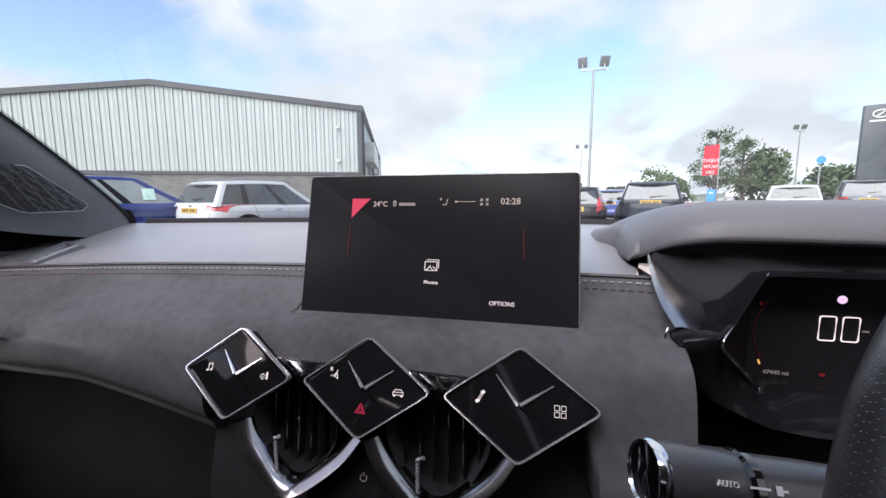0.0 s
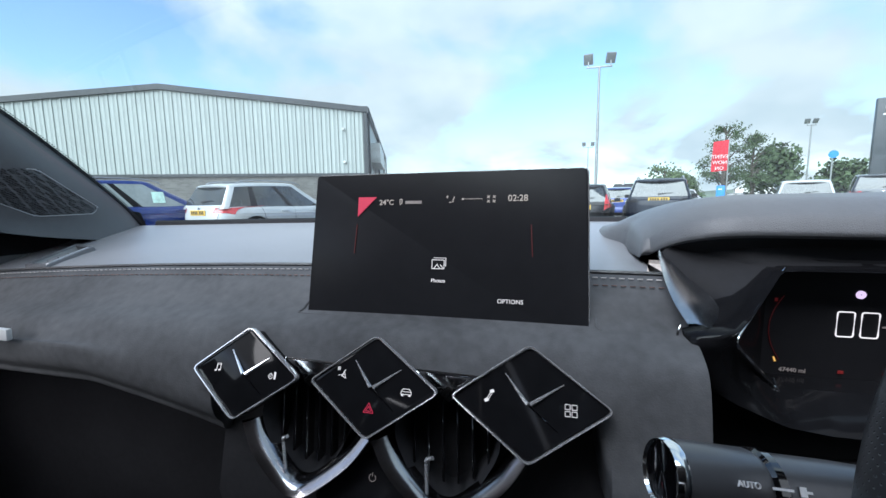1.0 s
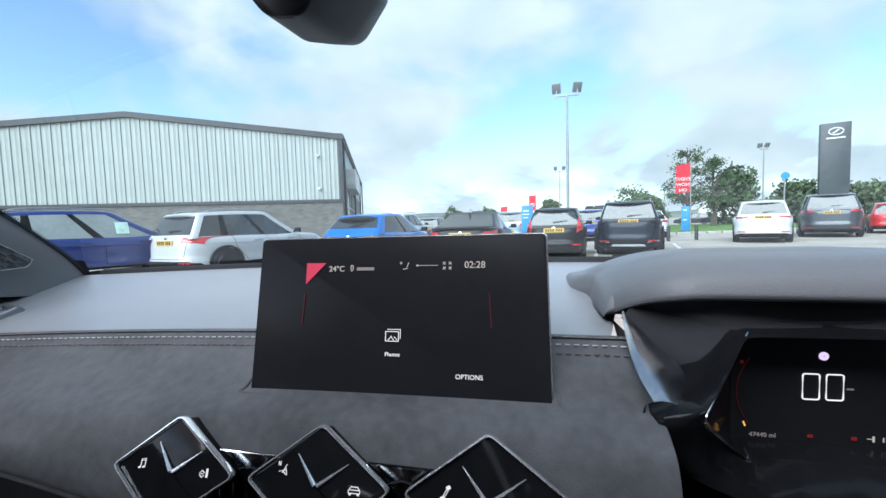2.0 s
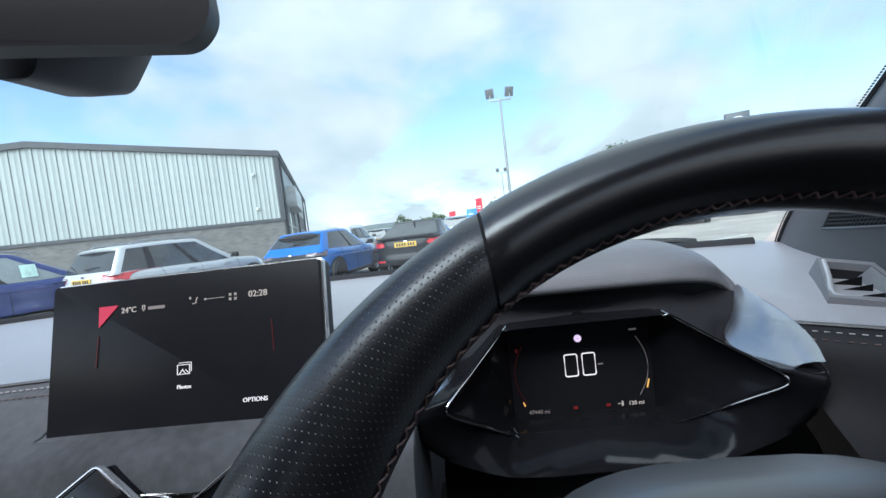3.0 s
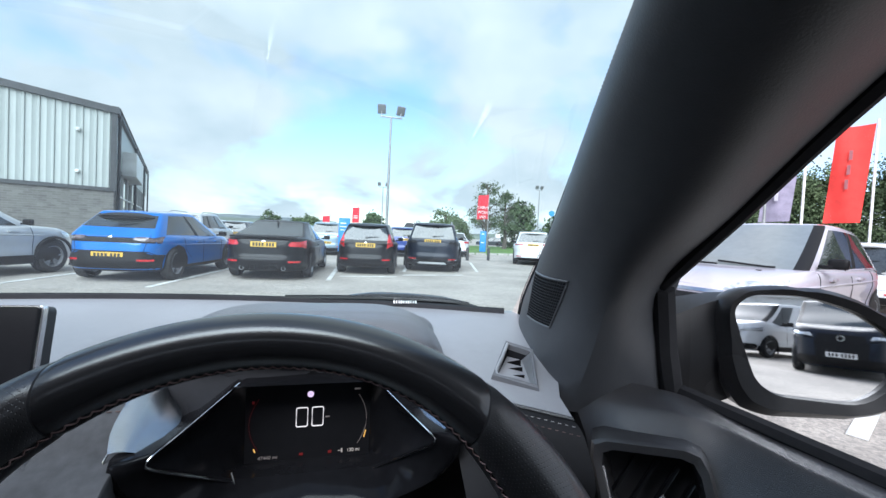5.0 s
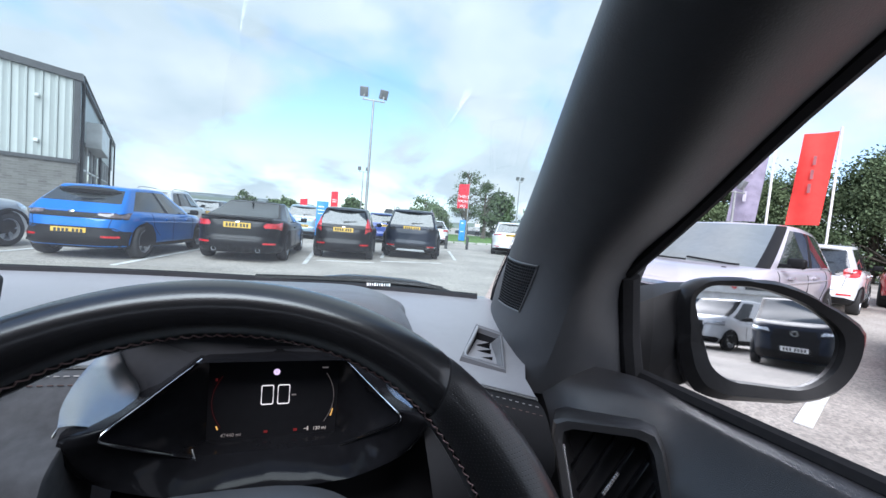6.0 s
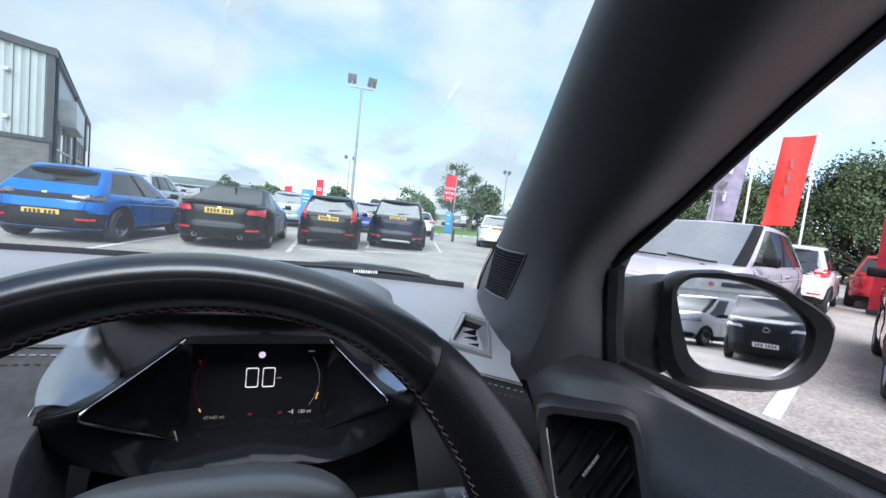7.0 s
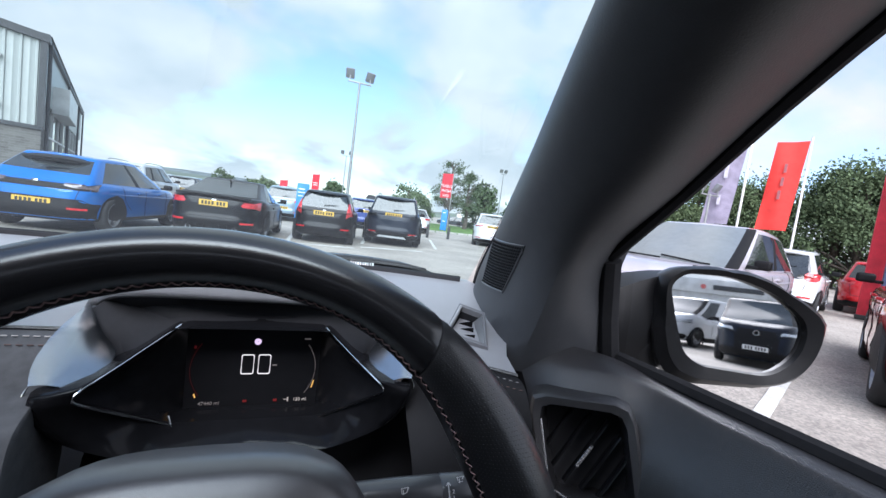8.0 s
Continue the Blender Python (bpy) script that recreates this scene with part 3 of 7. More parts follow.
def wheel_meshes(r, dark):
    """Tyre and rim of one size, shared by all wheels alike; axle along x."""
    key = (round(r, 3), dark)
    if key not in WHEELS:
        bm = bmesh.new()
        I = Matrix.Identity(4)
        lathe(bm, [(r * .66, -.1), (r * .9, -.105), (r * .98, -.085), (r, -.05), (r, .05), (r * .98, .085), (r * .9, .105), (r * .66, .1)], I, 26)
        tyre = bpy.data.meshes.new("tyre")
        for f in bm.faces:
            f.smooth = True
        bm.to_mesh(tyre)
        bm.free()
        tyre.materials.append(TYRE)
        bm = bmesh.new()
        lathe(bm, [(r * .68, -.09), (r * .68, .098), (r * .63, .1), (r * .6, .06), (r * .58, -.02), (.02, -.03)], I, 26)
        lathe(bm, [(.055, .02), (.055, .07), (.0005, .075)], I, 12)
        for i in range(5):
            for d in (-.16, .16):
                a = 2 * math.pi * i / 5 + d
                m = Matrix.Rotation(a, 4, "X") @ pose(.055, 0, r * .33)
                box(bm, (.03, .032, r * .6), m, .006, 1)
        rim = bpy.data.meshes.new("rim")
        bm.to_mesh(rim)
        bm.free()
        rim.materials.append(CAR_TRIM if dark else ALLOY)
        WHEELS[key] = (tyre, rim)
    return WHEELS[key]


def lay_line(ob, tree, cut, sgn):
    """A dark shut line laid on the flank through points (y, z)."""
    pts = []
    for (a, b), (c, d) in zip(cut, cut[1:]):
        for i in range(9):
            u = i / 8
            hit, nrm, _, _ = tree.ray_cast(Vector((sgn * 5, a + (c - a) * u, b + (d - b) * u)), Vector((-sgn, 0, 0)))
            if hit:
                pts.append(hit + nrm * .001)
    if len(pts) > 2:
        part("shut_line", tube(bmesh.new(), pts, .0055, 4, up=(0, 1, .01)), CAR_TRIM, ob)


def flank_crease(tree, L, zb, sgn):
    bm = bmesh.new()
    pts = []
    for i in range(25):
        y = L * (.12 + .72 * i / 24)
        hit, nrm, _, _ = tree.ray_cast(Vector((sgn * 5, y, zb - .12 - .05 * i / 24)), Vector((-sgn, 0, 0)))
        pts.append(hit + nrm * .001)
    tube(bm, pts, [.006 + .010 * math.sin(math.pi * i / 24) for i in range(25)], 6)
    return bm


def tail_cut(ob, tree, hw, lo, hi, w0, w1):
    """The shut line round the tailgate."""
    for sgn in (-1, 1):
        pts = []
        for i in range(10):
            u = i / 9
            hit, nrm, _, _ = tree.ray_cast(Vector((sgn * hw * (w0 + (w1 - w0) * u), -3, lo + (hi - lo) * u)), Vector((0, 1, 0)))
            if hit:
                pts.append(hit + nrm * .001)
        if len(pts) > 2:
            part("shut_line", tube(bmesh.new(), pts, .005, 4), CAR_TRIM, ob)
    pts = []
    for i in range(13):
        hit, nrm, _, _ = tree.ray_cast(Vector((hw * w0 * (-1 + i / 6), -3, lo)), Vector((0, 1, 0)))
        if hit:
            pts.append(hit + nrm * .001)
    if len(pts) > 2:
        part("shut_line", tube(bmesh.new(), pts, .006, 4), CAR_TRIM, ob)


def car(name, kind, L, W, H, wb, ro, colour, at, heading, label, group="", plate=PLATE_YELLOW, wheel_r=.33, cladding=False, rails=False, lamp="block",
        plate_z=.8, spoiler=True, dark_rim=False, front=False, tail_colour=None, extra=None, skid=False, glass=None):
    """A parked car. Built with its rear bumper at y = 0; at: the middle of the rear axle on the ground."""
    ob = thing(name, (0, 0, 0), label, "van" if kind == "van" else "car", group)
    bm, posts, panes, tree = car_shell(L, W, H, kind)
    prof = PROFILES[kind]
    part("body", bm, colour, ob, sharp=32)
    for post in posts.values():
        part("window_post", post, CAR_TRIM, ob)
    for key, pane in panes.items():
        part(key.split("_window")[0] + "_window" if "window" in key else key, pane, glass or (FRONT_GLASS if key == "windscreen" else CAR_GLASS), ob)
    hw, zb = W / 2, H * prof["belt"]
    for sgn in (1, -1):
        # dark lower edge and wheel arches
        zl = .22
        low = [(L * .17, zl), (L * .90, zl), (L * .90, zl + (.16 if cladding else .07)), (L * .17, zl + (.16 if cladding else .07))]
        part("sill", patch(bmesh.new(), tree, low, "x", sgn, .008, 3, 24), CAR_TRIM, ob)
        for wy in (ro, ro + wb):
            ra = wheel_r + .045
            poly = [(wy + ra * math.cos(a * math.pi / 14), wheel_r + ra * math.sin(a * math.pi / 14)) for a in range(15)]
            poly = [(wy + ra, .215)] + poly + [(wy - ra, .215)]
            part("wheel_arch", patch(bmesh.new(), tree, poly, "x", sgn, .010, 10, 12), CAR_TRIM, ob)
            if cladding:
                bm = bmesh.new()
                tube(bm, [Vector((-sgn * (hw - .012), wy + (ra + .02) * math.cos(a * math.pi / 12), wheel_r + (ra + .02) * math.sin(a * math.pi / 12))) for a in range(-2, 15)], .028, 6)
                part("arch_lip", bm, CAR_TRIM, ob)
        # shut lines of the doors and the crease along the flank
        cuts = [] if kind == "van" else [[(L * .69, zb - .02), (L * .70, zb - .20), (L * .695, .30)], [(L * .45, zb + .01), (L * .45, .29)]]
        if kind in ("hatch", "suv", "slope"):
            cuts.append([(L * .235, zb + .02), (L * .25, zb - .22), (L * .315, .42)])
        if kind == "van":
            cuts = [[(L * .60, H * .9), (L * .60, .32)], [(L * .38, H * .9), (L * .38, .32)], [(L * .38, zb - .05), (L * .60, zb - .05)]]
        for cut in cuts:
            lay_line(ob, tree, cut, sgn)
        part("flank_crease", flank_crease(tree, L, zb, sgn), colour, ob)
        for f in ((.40, .63) if kind in ("hatch", "suv", "slope") else (.40,)):
            bm = bmesh.new()
            hit = tree.ray_cast(Vector((sgn * 5, L * f - .08, zb - .09)), Vector((-sgn, 0, 0)))[0]
            if hit:
                box(bm, (.035, .19, .032), Matrix.Translation(hit + Vector((sgn * .012, 0, 0))), .01)
                part("door_handle", bm, colour, ob)
        bm = bmesh.new()
        box(bm, (.17, .09, .115), pose(sgn * (hw + .075), L * .655, zb + .09), .035, 3)
        box(bm, (.12, .05, .04), pose(sgn * (hw - .02), L * .66, zb + .055), .01)
        part("door_mirror", bm, CAR_TRIM, ob)
        if rails:
            bm = bmesh.new()
            xr = hw * prof["tum"] * .86
            tube(bm, spline([(sgn * xr, L * .14, H * .95), (sgn * xr, L * .18, H * 1.015), (sgn * xr, L * .35, H * 1.03), (sgn * xr, L * .5, H * 1.02), (sgn * xr, L * .56, H * .965)], 4), .017, 6)
            part("roof_rail", bm, ALLOY, ob)
        # lamps at both ends
        if lamp == "block":
            tail = [(sgn * hw * .52, zb - .10), (sgn * hw * .89, zb - .14), (sgn * hw * .89, zb + .03), (sgn * hw * .60, zb + .01)]
        elif lamp == "square":
            tail = rounded([(sgn * hw * .62, zb - .13), (sgn * hw * .90, zb - .13), (sgn * hw * .90, zb + .05), (sgn * hw * .62, zb + .05)], .05)
        elif lamp == "tall":
            tail = [(sgn * hw * .68, zb - .16), (sgn * hw * .90, zb - .12), (sgn * hw * .80, zb + .24), (sgn * hw * .72, zb + .24)]
        else:
            tail = [(sgn * hw * .46, zb - .06), (sgn * hw * .87, zb - .10), (sgn * hw * .87, zb + .015), (sgn * hw * .46, zb + .0)]
        part("tail_lamp", patch(bmesh.new(), tree, tail, "y", 1, .012, 6, 8), tail_colour or LAMP_RED, ob)
        tail_side = [(L * .006, zb - .11), (L * .046, zb - .07), (L * .042, zb + .0), (L * .006, zb + .02)]
        bm = patch(bmesh.new(), tree, tail_side, "x", -sgn, .010, 5, 5)
        if lamp != "tall" and kind != "slope" and len(bm.faces):
            part("tail_lamp_side", bm, tail_colour or LAMP_RED, ob)
        part("bumper_reflector", patch(bmesh.new(), tree, [(sgn * hw * .55, .40), (sgn * hw * .8, .40), (sgn * hw * .8, .435), (sgn * hw * .55, .435)], "y", 1, .012, 2, 4), LAMP_RED, ob)
        zh = H * .47
        head = [(sgn * hw * .48, zh), (sgn * hw * .90, zh + .02), (sgn * hw * .90, zh + .14), (sgn * hw * .60, zh + .10)]
        bm = patch(bmesh.new(), tree, head, "y", -1, .012, 5, 8)
        if len(bm.faces) and kind != "van":
            part("headlamp", bm, LAMP_CLEAR, ob)
    # wiper, bumper, plate
    if kind not in ("van", "coupe"):
        z0 = zb + (H - zb) * prof["rear"][0] + .05
        hit = tree.ray_cast(Vector((-.02, -3, z0)), Vector((0, 1, 0)))[0]
        hit2 = tree.ray_cast(Vector((.34, -3, z0 + .03)), Vector((0, 1, 0)))[0]
        if hit and hit2:
            part("rear_wiper", tube(bmesh.new(), [hit + Vector((0, -.03, 0)), hit2 + Vector((0, -.02, 0))], [.014, .007], 6, flat=.6), CAR_TRIM, ob)
    if kind != "van":
        tail_cut(ob, tree, hw, .50, zb + .05, .62, .72)
    bump_top = .58 if kind == "slope" else .46 if cladding else .36
    part("rear_bumper", patch(bmesh.new(), tree, rounded([(-hw * .86, .215), (hw * .86, .215), (hw * .90, bump_top - .06), (hw * .72, bump_top), (-hw * .72, bump_top), (-hw * .90, bump_top - .06)], .03), "y", 1, .012, 6, 22), CAR_TRIM, ob)
    if skid:
        part("skid_plate", patch(bmesh.new(), tree, [(-hw * .5, .27), (hw * .5, .27), (hw * .42, .33), (-hw * .42, .33)], "y", 1, .022, 3, 10), SILVER, ob)
        for s3 in (-1, 1):
            part("bumper_strip", patch(bmesh.new(), tree, [(s3 * hw * .50, .36), (s3 * hw * .86, .40), (s3 * hw * .86, .43), (s3 * hw * .50, .385)], "y", 1, .020, 3, 6), CHROME, ob)
    if spoiler and kind in ("hatch", "suv", "slope"):
        bm = bmesh.new()
        y0, wr = prof["house"][1] * L, W / 2 * prof["tum"] * .93
        deep, hang = (.27, .055) if kind == "slope" else (.13, 0)
        zt = H * (1 - .05 * ((y0 - .42 * L) / (.36 * L)) ** 2)
        rows = []
        for k in range(-6, 7):
            u = k / 6
            yy = y0 + .10 * u * u
            rows.append([Vector((wr * u, yy + .16, zt - .022)), Vector((wr * u, yy + .04, zt - .006 - .02 * u ** 4)), Vector((wr * u * .97, yy - deep * (1 - .35 * u ** 4), zt - .030 - hang - .03 * u ** 4)), Vector((wr * u * .97, yy - deep * (1 - .35 * u ** 4) + .012, zt - .056 - hang * 1.6 - .03 * u ** 4)), Vector((wr * u, yy + .10, zt - .11 - hang))])
        rows_mesh(bm, rows, closed_u=True, cap=True)
        part("roof_spoiler", bm, CAR_TRIM if kind == "slope" else colour, ob)
    if kind == "coupe":
        bm = bmesh.new()
        box(bm, (W * .74, .09, .03), pose(0, L * .018, H * .705, 10), .012)
        part("boot_lip", bm, CAR_TRIM, ob)
    for s2, zz in ((1, plate_z), (-1, .5)):
        hit = tree.ray_cast(Vector((0, -3 if s2 > 0 else 9, zz)), Vector((0, s2, 0)))[0]
        bm = bmesh.new()
        m = Matrix.Translation(hit + Vector((0, -.014 * s2, 0))) @ pose(0, 0, 0, 0, 0, 0 if s2 > 0 else 180)
        box(bm, (.52, .014, .112), m, .003, 1)
        pl = part("number_plate", bm, plate if s2 > 0 else PLATE_WHITE, ob)
        for i in range(7):
            x = -.195 + i * .06 + (.03 if i > 3 else 0)
            part("plate_bar", box(bmesh.new(), (.038, .004, .07), m @ pose(x, -.0085, 0)), PLATE_INK, pl)
    hit = tree.ray_cast(Vector((0, -3, zb - .02)), Vector((0, 1, 0)))[0]
    bm = bmesh.new()
    box(bm, (.09, .012, .06), Matrix.Translation(hit + Vector((0, -.008, 0))), .02)
    part("badge", bm, CHROME, ob)
    # windscreen, grille
    if kind != "van":
        part("grille_bar", patch(bmesh.new(), tree, [(-hw * .52, H * .45), (hw * .52, H * .45), (hw * .52, H * .47), (-hw * .52, H * .47)], "y", -1, .016, 2, 12), CHROME, ob)
    part("grille", patch(bmesh.new(), tree, [(-hw * .45, .36), (hw * .45, .36), (hw * .50, H * .44), (-hw * .50, H * .44)], "y", -1, .012, 6, 10), CAR_TRIM, ob)
    if front:
        for x0, x1, f in ((-.62, .02, .755), (-.02, .66, .765)):
            pts = []
            for i in range(7):
                x = hw * (x0 + (x1 - x0) * i / 6)
                hit, nrm, _, _ = tree.ray_cast(Vector((x, L * (f - .03 * (x / hw) ** 2) - .012 * i, 5)), Vector((0, 0, -1)))
                if hit:
                    pts.append(hit + nrm * .018)
            part("wiper", tube(bmesh.new(), pts, .012, 6), CAR_TRIM, ob)
        for sgn in (-1, 1):
            hit = tree.ray_cast(Vector((sgn * hw * .55, L * .80, 5)), Vector((0, 0, -1)))[0]
            part("washer_jet", box(bmesh.new(), (.05, .03, .014), Matrix.Translation(hit), .004, 1), CAR_TRIM, ob)
    # wheels
    tyre, rim = wheel_meshes(wheel_r, dark_rim)
    for wy in (ro, ro + wb):
        for sgn in (1, -1):
            w = new("wheel", tyre)
            w.parent = ob
            w.matrix_basis = pose(sgn * (hw - .13), wy, wheel_r, 0, 0, 0 if sgn > 0 else 180)
            r = new("rim", rim)
            r.parent = w
    if extra:
        extra(ob, tree, L, W, H, zb, colour)
    ob.matrix_basis = pose(at[0], at[1], 0, 0, 0, heading) @ pose(0, -ro, 0)
    return ob


def band_208(ob, tree, L, W, H, zb, colour):
    """The dark band across the tailgate."""
    hw = W / 2
    part("tail_band", patch(bmesh.new(), tree, [(-hw * .86, zb - .11), (hw * .86, zb - .11), (hw * .86, zb - .02), (-hw * .86, zb - .02)], "y", 1, .009, 3, 16), CAR_TRIM, ob)


def paper_note(ob, tree, L, W, H, zb, colour):
    """A pale price sheet behind the side glass."""
    part("price_sheet", patch(bmesh.new(), tree, [(L * .50, zb + .08), (L * .555, zb + .08), (L * .555, zb + .33), (L * .50, zb + .33)], "x", -1, .022, 3, 3), PALE_NOTE, ob)
    part("window_strip", patch(bmesh.new(), tree, [(L * .24, zb - .005), (L * .76, zb - .005), (L * .76, zb + .025), (L * .24, zb + .025)], "x", -1, .016, 2, 18), CHROME, ob)
    part("chrome_sill", patch(bmesh.new(), tree, [(L * .26, .31), (L * .72, .31), (L * .72, .335), (L * .26, .335)], "x", -1, .016, 2, 14), CHROME, ob)


def glass_tailgate(ob, tree, L, W, H, zb, colour):
    """Dark glass that runs down over the tailgate, and a dark lower strip."""
    hw = W / 2
    part("tailgate_glass", patch(bmesh.new(), tree, rounded([(-hw * .64, .80), (hw * .64, .80), (hw * .70, zb + .12), (-hw * .70, zb + .12)], .06), "y", 1, .010, 8, 14), CAR_GLASS, ob)


def van_face(ob, tree, L, W, H, zb, colour):
    """Headlamps, dark grille, round badge and lower intake of a facing van."""
    hw = W / 2
    for sgn in (-1, 1):
        lamp = part("headlamp", patch(bmesh.new(), tree, [(sgn * hw * .50, .88), (sgn * hw * .90, .90), (sgn * hw * .90, 1.00), (sgn * hw * .56, .97)], "y", -1, .020, 5, 8), LAMP_CLEAR, ob)
        part("lamp_brow", patch(bmesh.new(), tree, [(sgn * hw * .48, .83), (sgn * hw * .90, .85), (sgn * hw * .90, .885), (sgn * hw * .50, .865)], "y", -1, .022, 3, 8), CAR_TRIM, lamp)
    part("upper_grille", patch(bmesh.new(), tree, [(-hw * .46, .80), (hw * .46, .80), (hw * .42, .96), (-hw * .42, .96)], "y", -1, .018, 5, 10), CAR_TRIM, ob)
    hit = tree.ray_cast(Vector((0, 9, .89)), Vector((0, -1, 0)))[0]
    part("front_badge", lathe(bmesh.new(), [(.045, -.012), (.075, -.012), (.075, .012), (.045, .012)], Matrix.Translation(hit + Vector((0, .03, 0))) @ pose(0, 0, 0, 0, 0, 90), 24), CHROME, ob)
    part("lower_intake", patch(bmesh.new(), tree, rounded([(-hw * .80, .26), (hw * .80, .26), (hw * .84, .44), (-hw * .84, .44)], .05), "y", -1, .020, 5, 16), CAR_TRIM, ob)


def diffuser(ob, tree, L, W, H, zb, colour):
    """The dark panel between the lamps and the finned diffuser under the bumper."""
    hw = W / 2
    for k in range(-3, 4):
        hit = tree.ray_cast(Vector((k * .14, -3, .30)), Vector((0, 1, 0)))[0]
        if hit:
            part("fin", box(bmesh.new(), (.016, .05, .10), Matrix.Translation(hit + Vector((0, -.02, 0))), .004, 1), CAR_TRIM, ob)
    for sgn in (-1, 1):
        hit = tree.ray_cast(Vector((sgn * .42, -3, .27)), Vector((0, 1, 0)))[0]
        if hit:
            part("tail_pipe", lathe(bmesh.new(), [(.03, .06), (.045, .06), (.045, -.03), (.038, -.03), (.036, .05)], Matrix.Translation(hit) @ pose(0, 0, 0, 0, 0, 90), 16), ALLOY, ob)
    hit = tree.ray_cast(Vector((0, L * .30, 5)), Vector((0, 0, -1)))[0]
    part("roof_aerial", prism(bmesh.new(), [(-.07, 0), (.06, 0), (-.05, .07), (-.065, .07)], .03, Matrix.Translation(hit + Vector((.015, 0, -.005))) @ pose(0, 0, 0, 0, 0, 90), .004), CAR_TRIM, ob)


PALE_NOTE = material("pale_note", (0.55, 0.78, 0.70), 0.6, scale=10)
BLUE = paint("bright_blue", (0.002, 0.13, 0.46), 0.15)
DEEP_BLUE = paint("deep_blue", (0.014, 0.034, 0.17), 0.2)
SILVER = paint("silver", (0.50, 0.52, 0.54), 0.2, 0.8)
BLACK = paint("black", (0.004, 0.004, 0.005), 0.0, 0.28)
INK = paint("ink", (0.008, 0.012, 0.022), 0.1, 0.30)
WHITE = paint("white", (0.62, 0.64, 0.66))
PEARL = paint("pearl", (0.46, 0.43, 0.48))
GREYBLUE = paint("grey_blue", (0.20, 0.27, 0.33), 0.4)
RED = paint("red", (0.50, 0.012, 0.018))
DARKGREY = paint("dark_grey", (0.045, 0.05, 0.06), 0.3)
LAMP_SMOKE = material("smoked_lamp", (0.12, 0.09, 0.10), 0.1, vary=0.3, scale=20, coat=1.0)
ROW = "cars parked in the bays"
car("estate_car", "suv", 4.45, 1.84, 1.55, 2.67, .85, DEEP_BLUE, (-9.6, 5.7), -20, "deep blue family SUV with chrome sill strip and price sheet", ROW, plate_z=.85, rails=True, cladding=True, extra=paper_note, glass=BRIGHTENED_GLASS)
car("crossover_car", "suv", 4.16, 1.74, 1.49, 2.54, .80, SILVER, (-6.78, 7.25), -14, "silver crossover with roof rails and dark lower cladding", ROW, plate_z=.83, rails=True, cladding=True)
car("hatchback_car", "slope", 4.05, 1.745, 1.36, 2.54, .72, BLUE, (-3.62, 8.72), -6, "bright blue hatchback with a dark band between its tail lamps", ROW, plate_z=.50, extra=band_208, lamp="slim", tail_colour=LAMP_SMOKE)
car("coupe_car", "coupe", 4.65, 1.84, 1.335, 2.81, .98, BLACK, (-1.14, 9.65), -4, "black sports coupe with red tail lamps", ROW, plate_z=.78, wheel_r=.34, lamp="block", extra=diffuser)
car("small_hatchback_car", "hatch", 3.97, 1.66, 1.42, 2.49, .68, BLACK, (1.14, 11.05), -9, "small black hatchback with upright red tail lamps", ROW, plate_z=.80, lamp="tall", wheel_r=.31)
car("sport_utility_car", "suv", 4.5, 1.84, 1.59, 2.68, .87, INK, (3.40, 12.45), -15, "dark ink-blue SUV with roof rails", ROW, plate_z=.97, rails=True, cladding=True, wheel_r=.36, tail_colour=CAR_TRIM, skid=True)
car("white_suv", "suv", 4.5, 1.84, 1.60, 2.68, .88, WHITE, (9.30, 16.8), -26, "white SUV parked beside the kerb", ROW, plate_z=.95, wheel_r=.36, lamp="slim")
car("large_suv", "suv", 4.97, 2.07, 1.88, 2.92, .95, DARKGREY, (13.4, 19.6), -30, "large dark grey SUV", ROW, plate_z=1.05, wheel_r=.39)
car("red_hatchback", "hatch", 4.0, 1.73, 1.45, 2.5, .7, RED, (17.2, 21.5), -34, "red hatchback behind the large SUV", ROW)
car("white_estate", "suv", 4.6, 1.86, 1.66, 2.7, .88, WHITE, (17.4, 18.6), -34, "white SUV at the end of the row", ROW, plate_z=.9)
car("grey_blue_crossover", "suv", 4.23, 1.82, 1.58, 2.6, .8, GREYBLUE, (-0.2, 19.6), -6, "grey-blue crossover in the second row", ROW, plate_z=.6)
car("blue_crossover", "suv", 4.2, 1.80, 1.56, 2.6, .8, DEEP_BLUE, (3.6, 20.4), -8, "blue crossover in the second row", ROW, plate_z=.9)
car("pale_saloon", "coupe", 4.5, 1.80, 1.43, 2.7, .95, WHITE, (7.1, 22.6), -14, "white saloon in the second row", ROW)
car("silver_suv", "suv", 4.4, 1.82, 1.62, 2.65, .85, SILVER, (-5.6, 17.6), -3, "silver SUV in the second row", ROW, rails=True)
car("dark_hatchback", "hatch", 4.0, 1.75, 1.46, 2.5, .7, DARKGREY, (-5.2, 23.5), -3, "dark grey hatchback in the second row", ROW)
for i, (x, y, c, kd) in enumerate(((-7.6, 27, WHITE, "suv"), (-4.6, 30, SILVER, "hatch"), (-2.3, 33, GREYBLUE, "suv"), (1.6, 34, WHITE, "hatch"))):
    car("far_car", kd, 4.2, 1.78, 1.52, 2.6, .8, c, (x, y), -4, "far parked car beyond the rows", "far parked cars")
for x, y, hd in ((24.2, 57.0, 68), (31.0, 59.5, 68)):
    car("lane_car", "hatch", 4.3, 1.8, 1.46, 2.6, .8, DARKGREY, (x, y), hd, "dark hatchback parked on the far side of the lawn", "cars beyond the lawn")
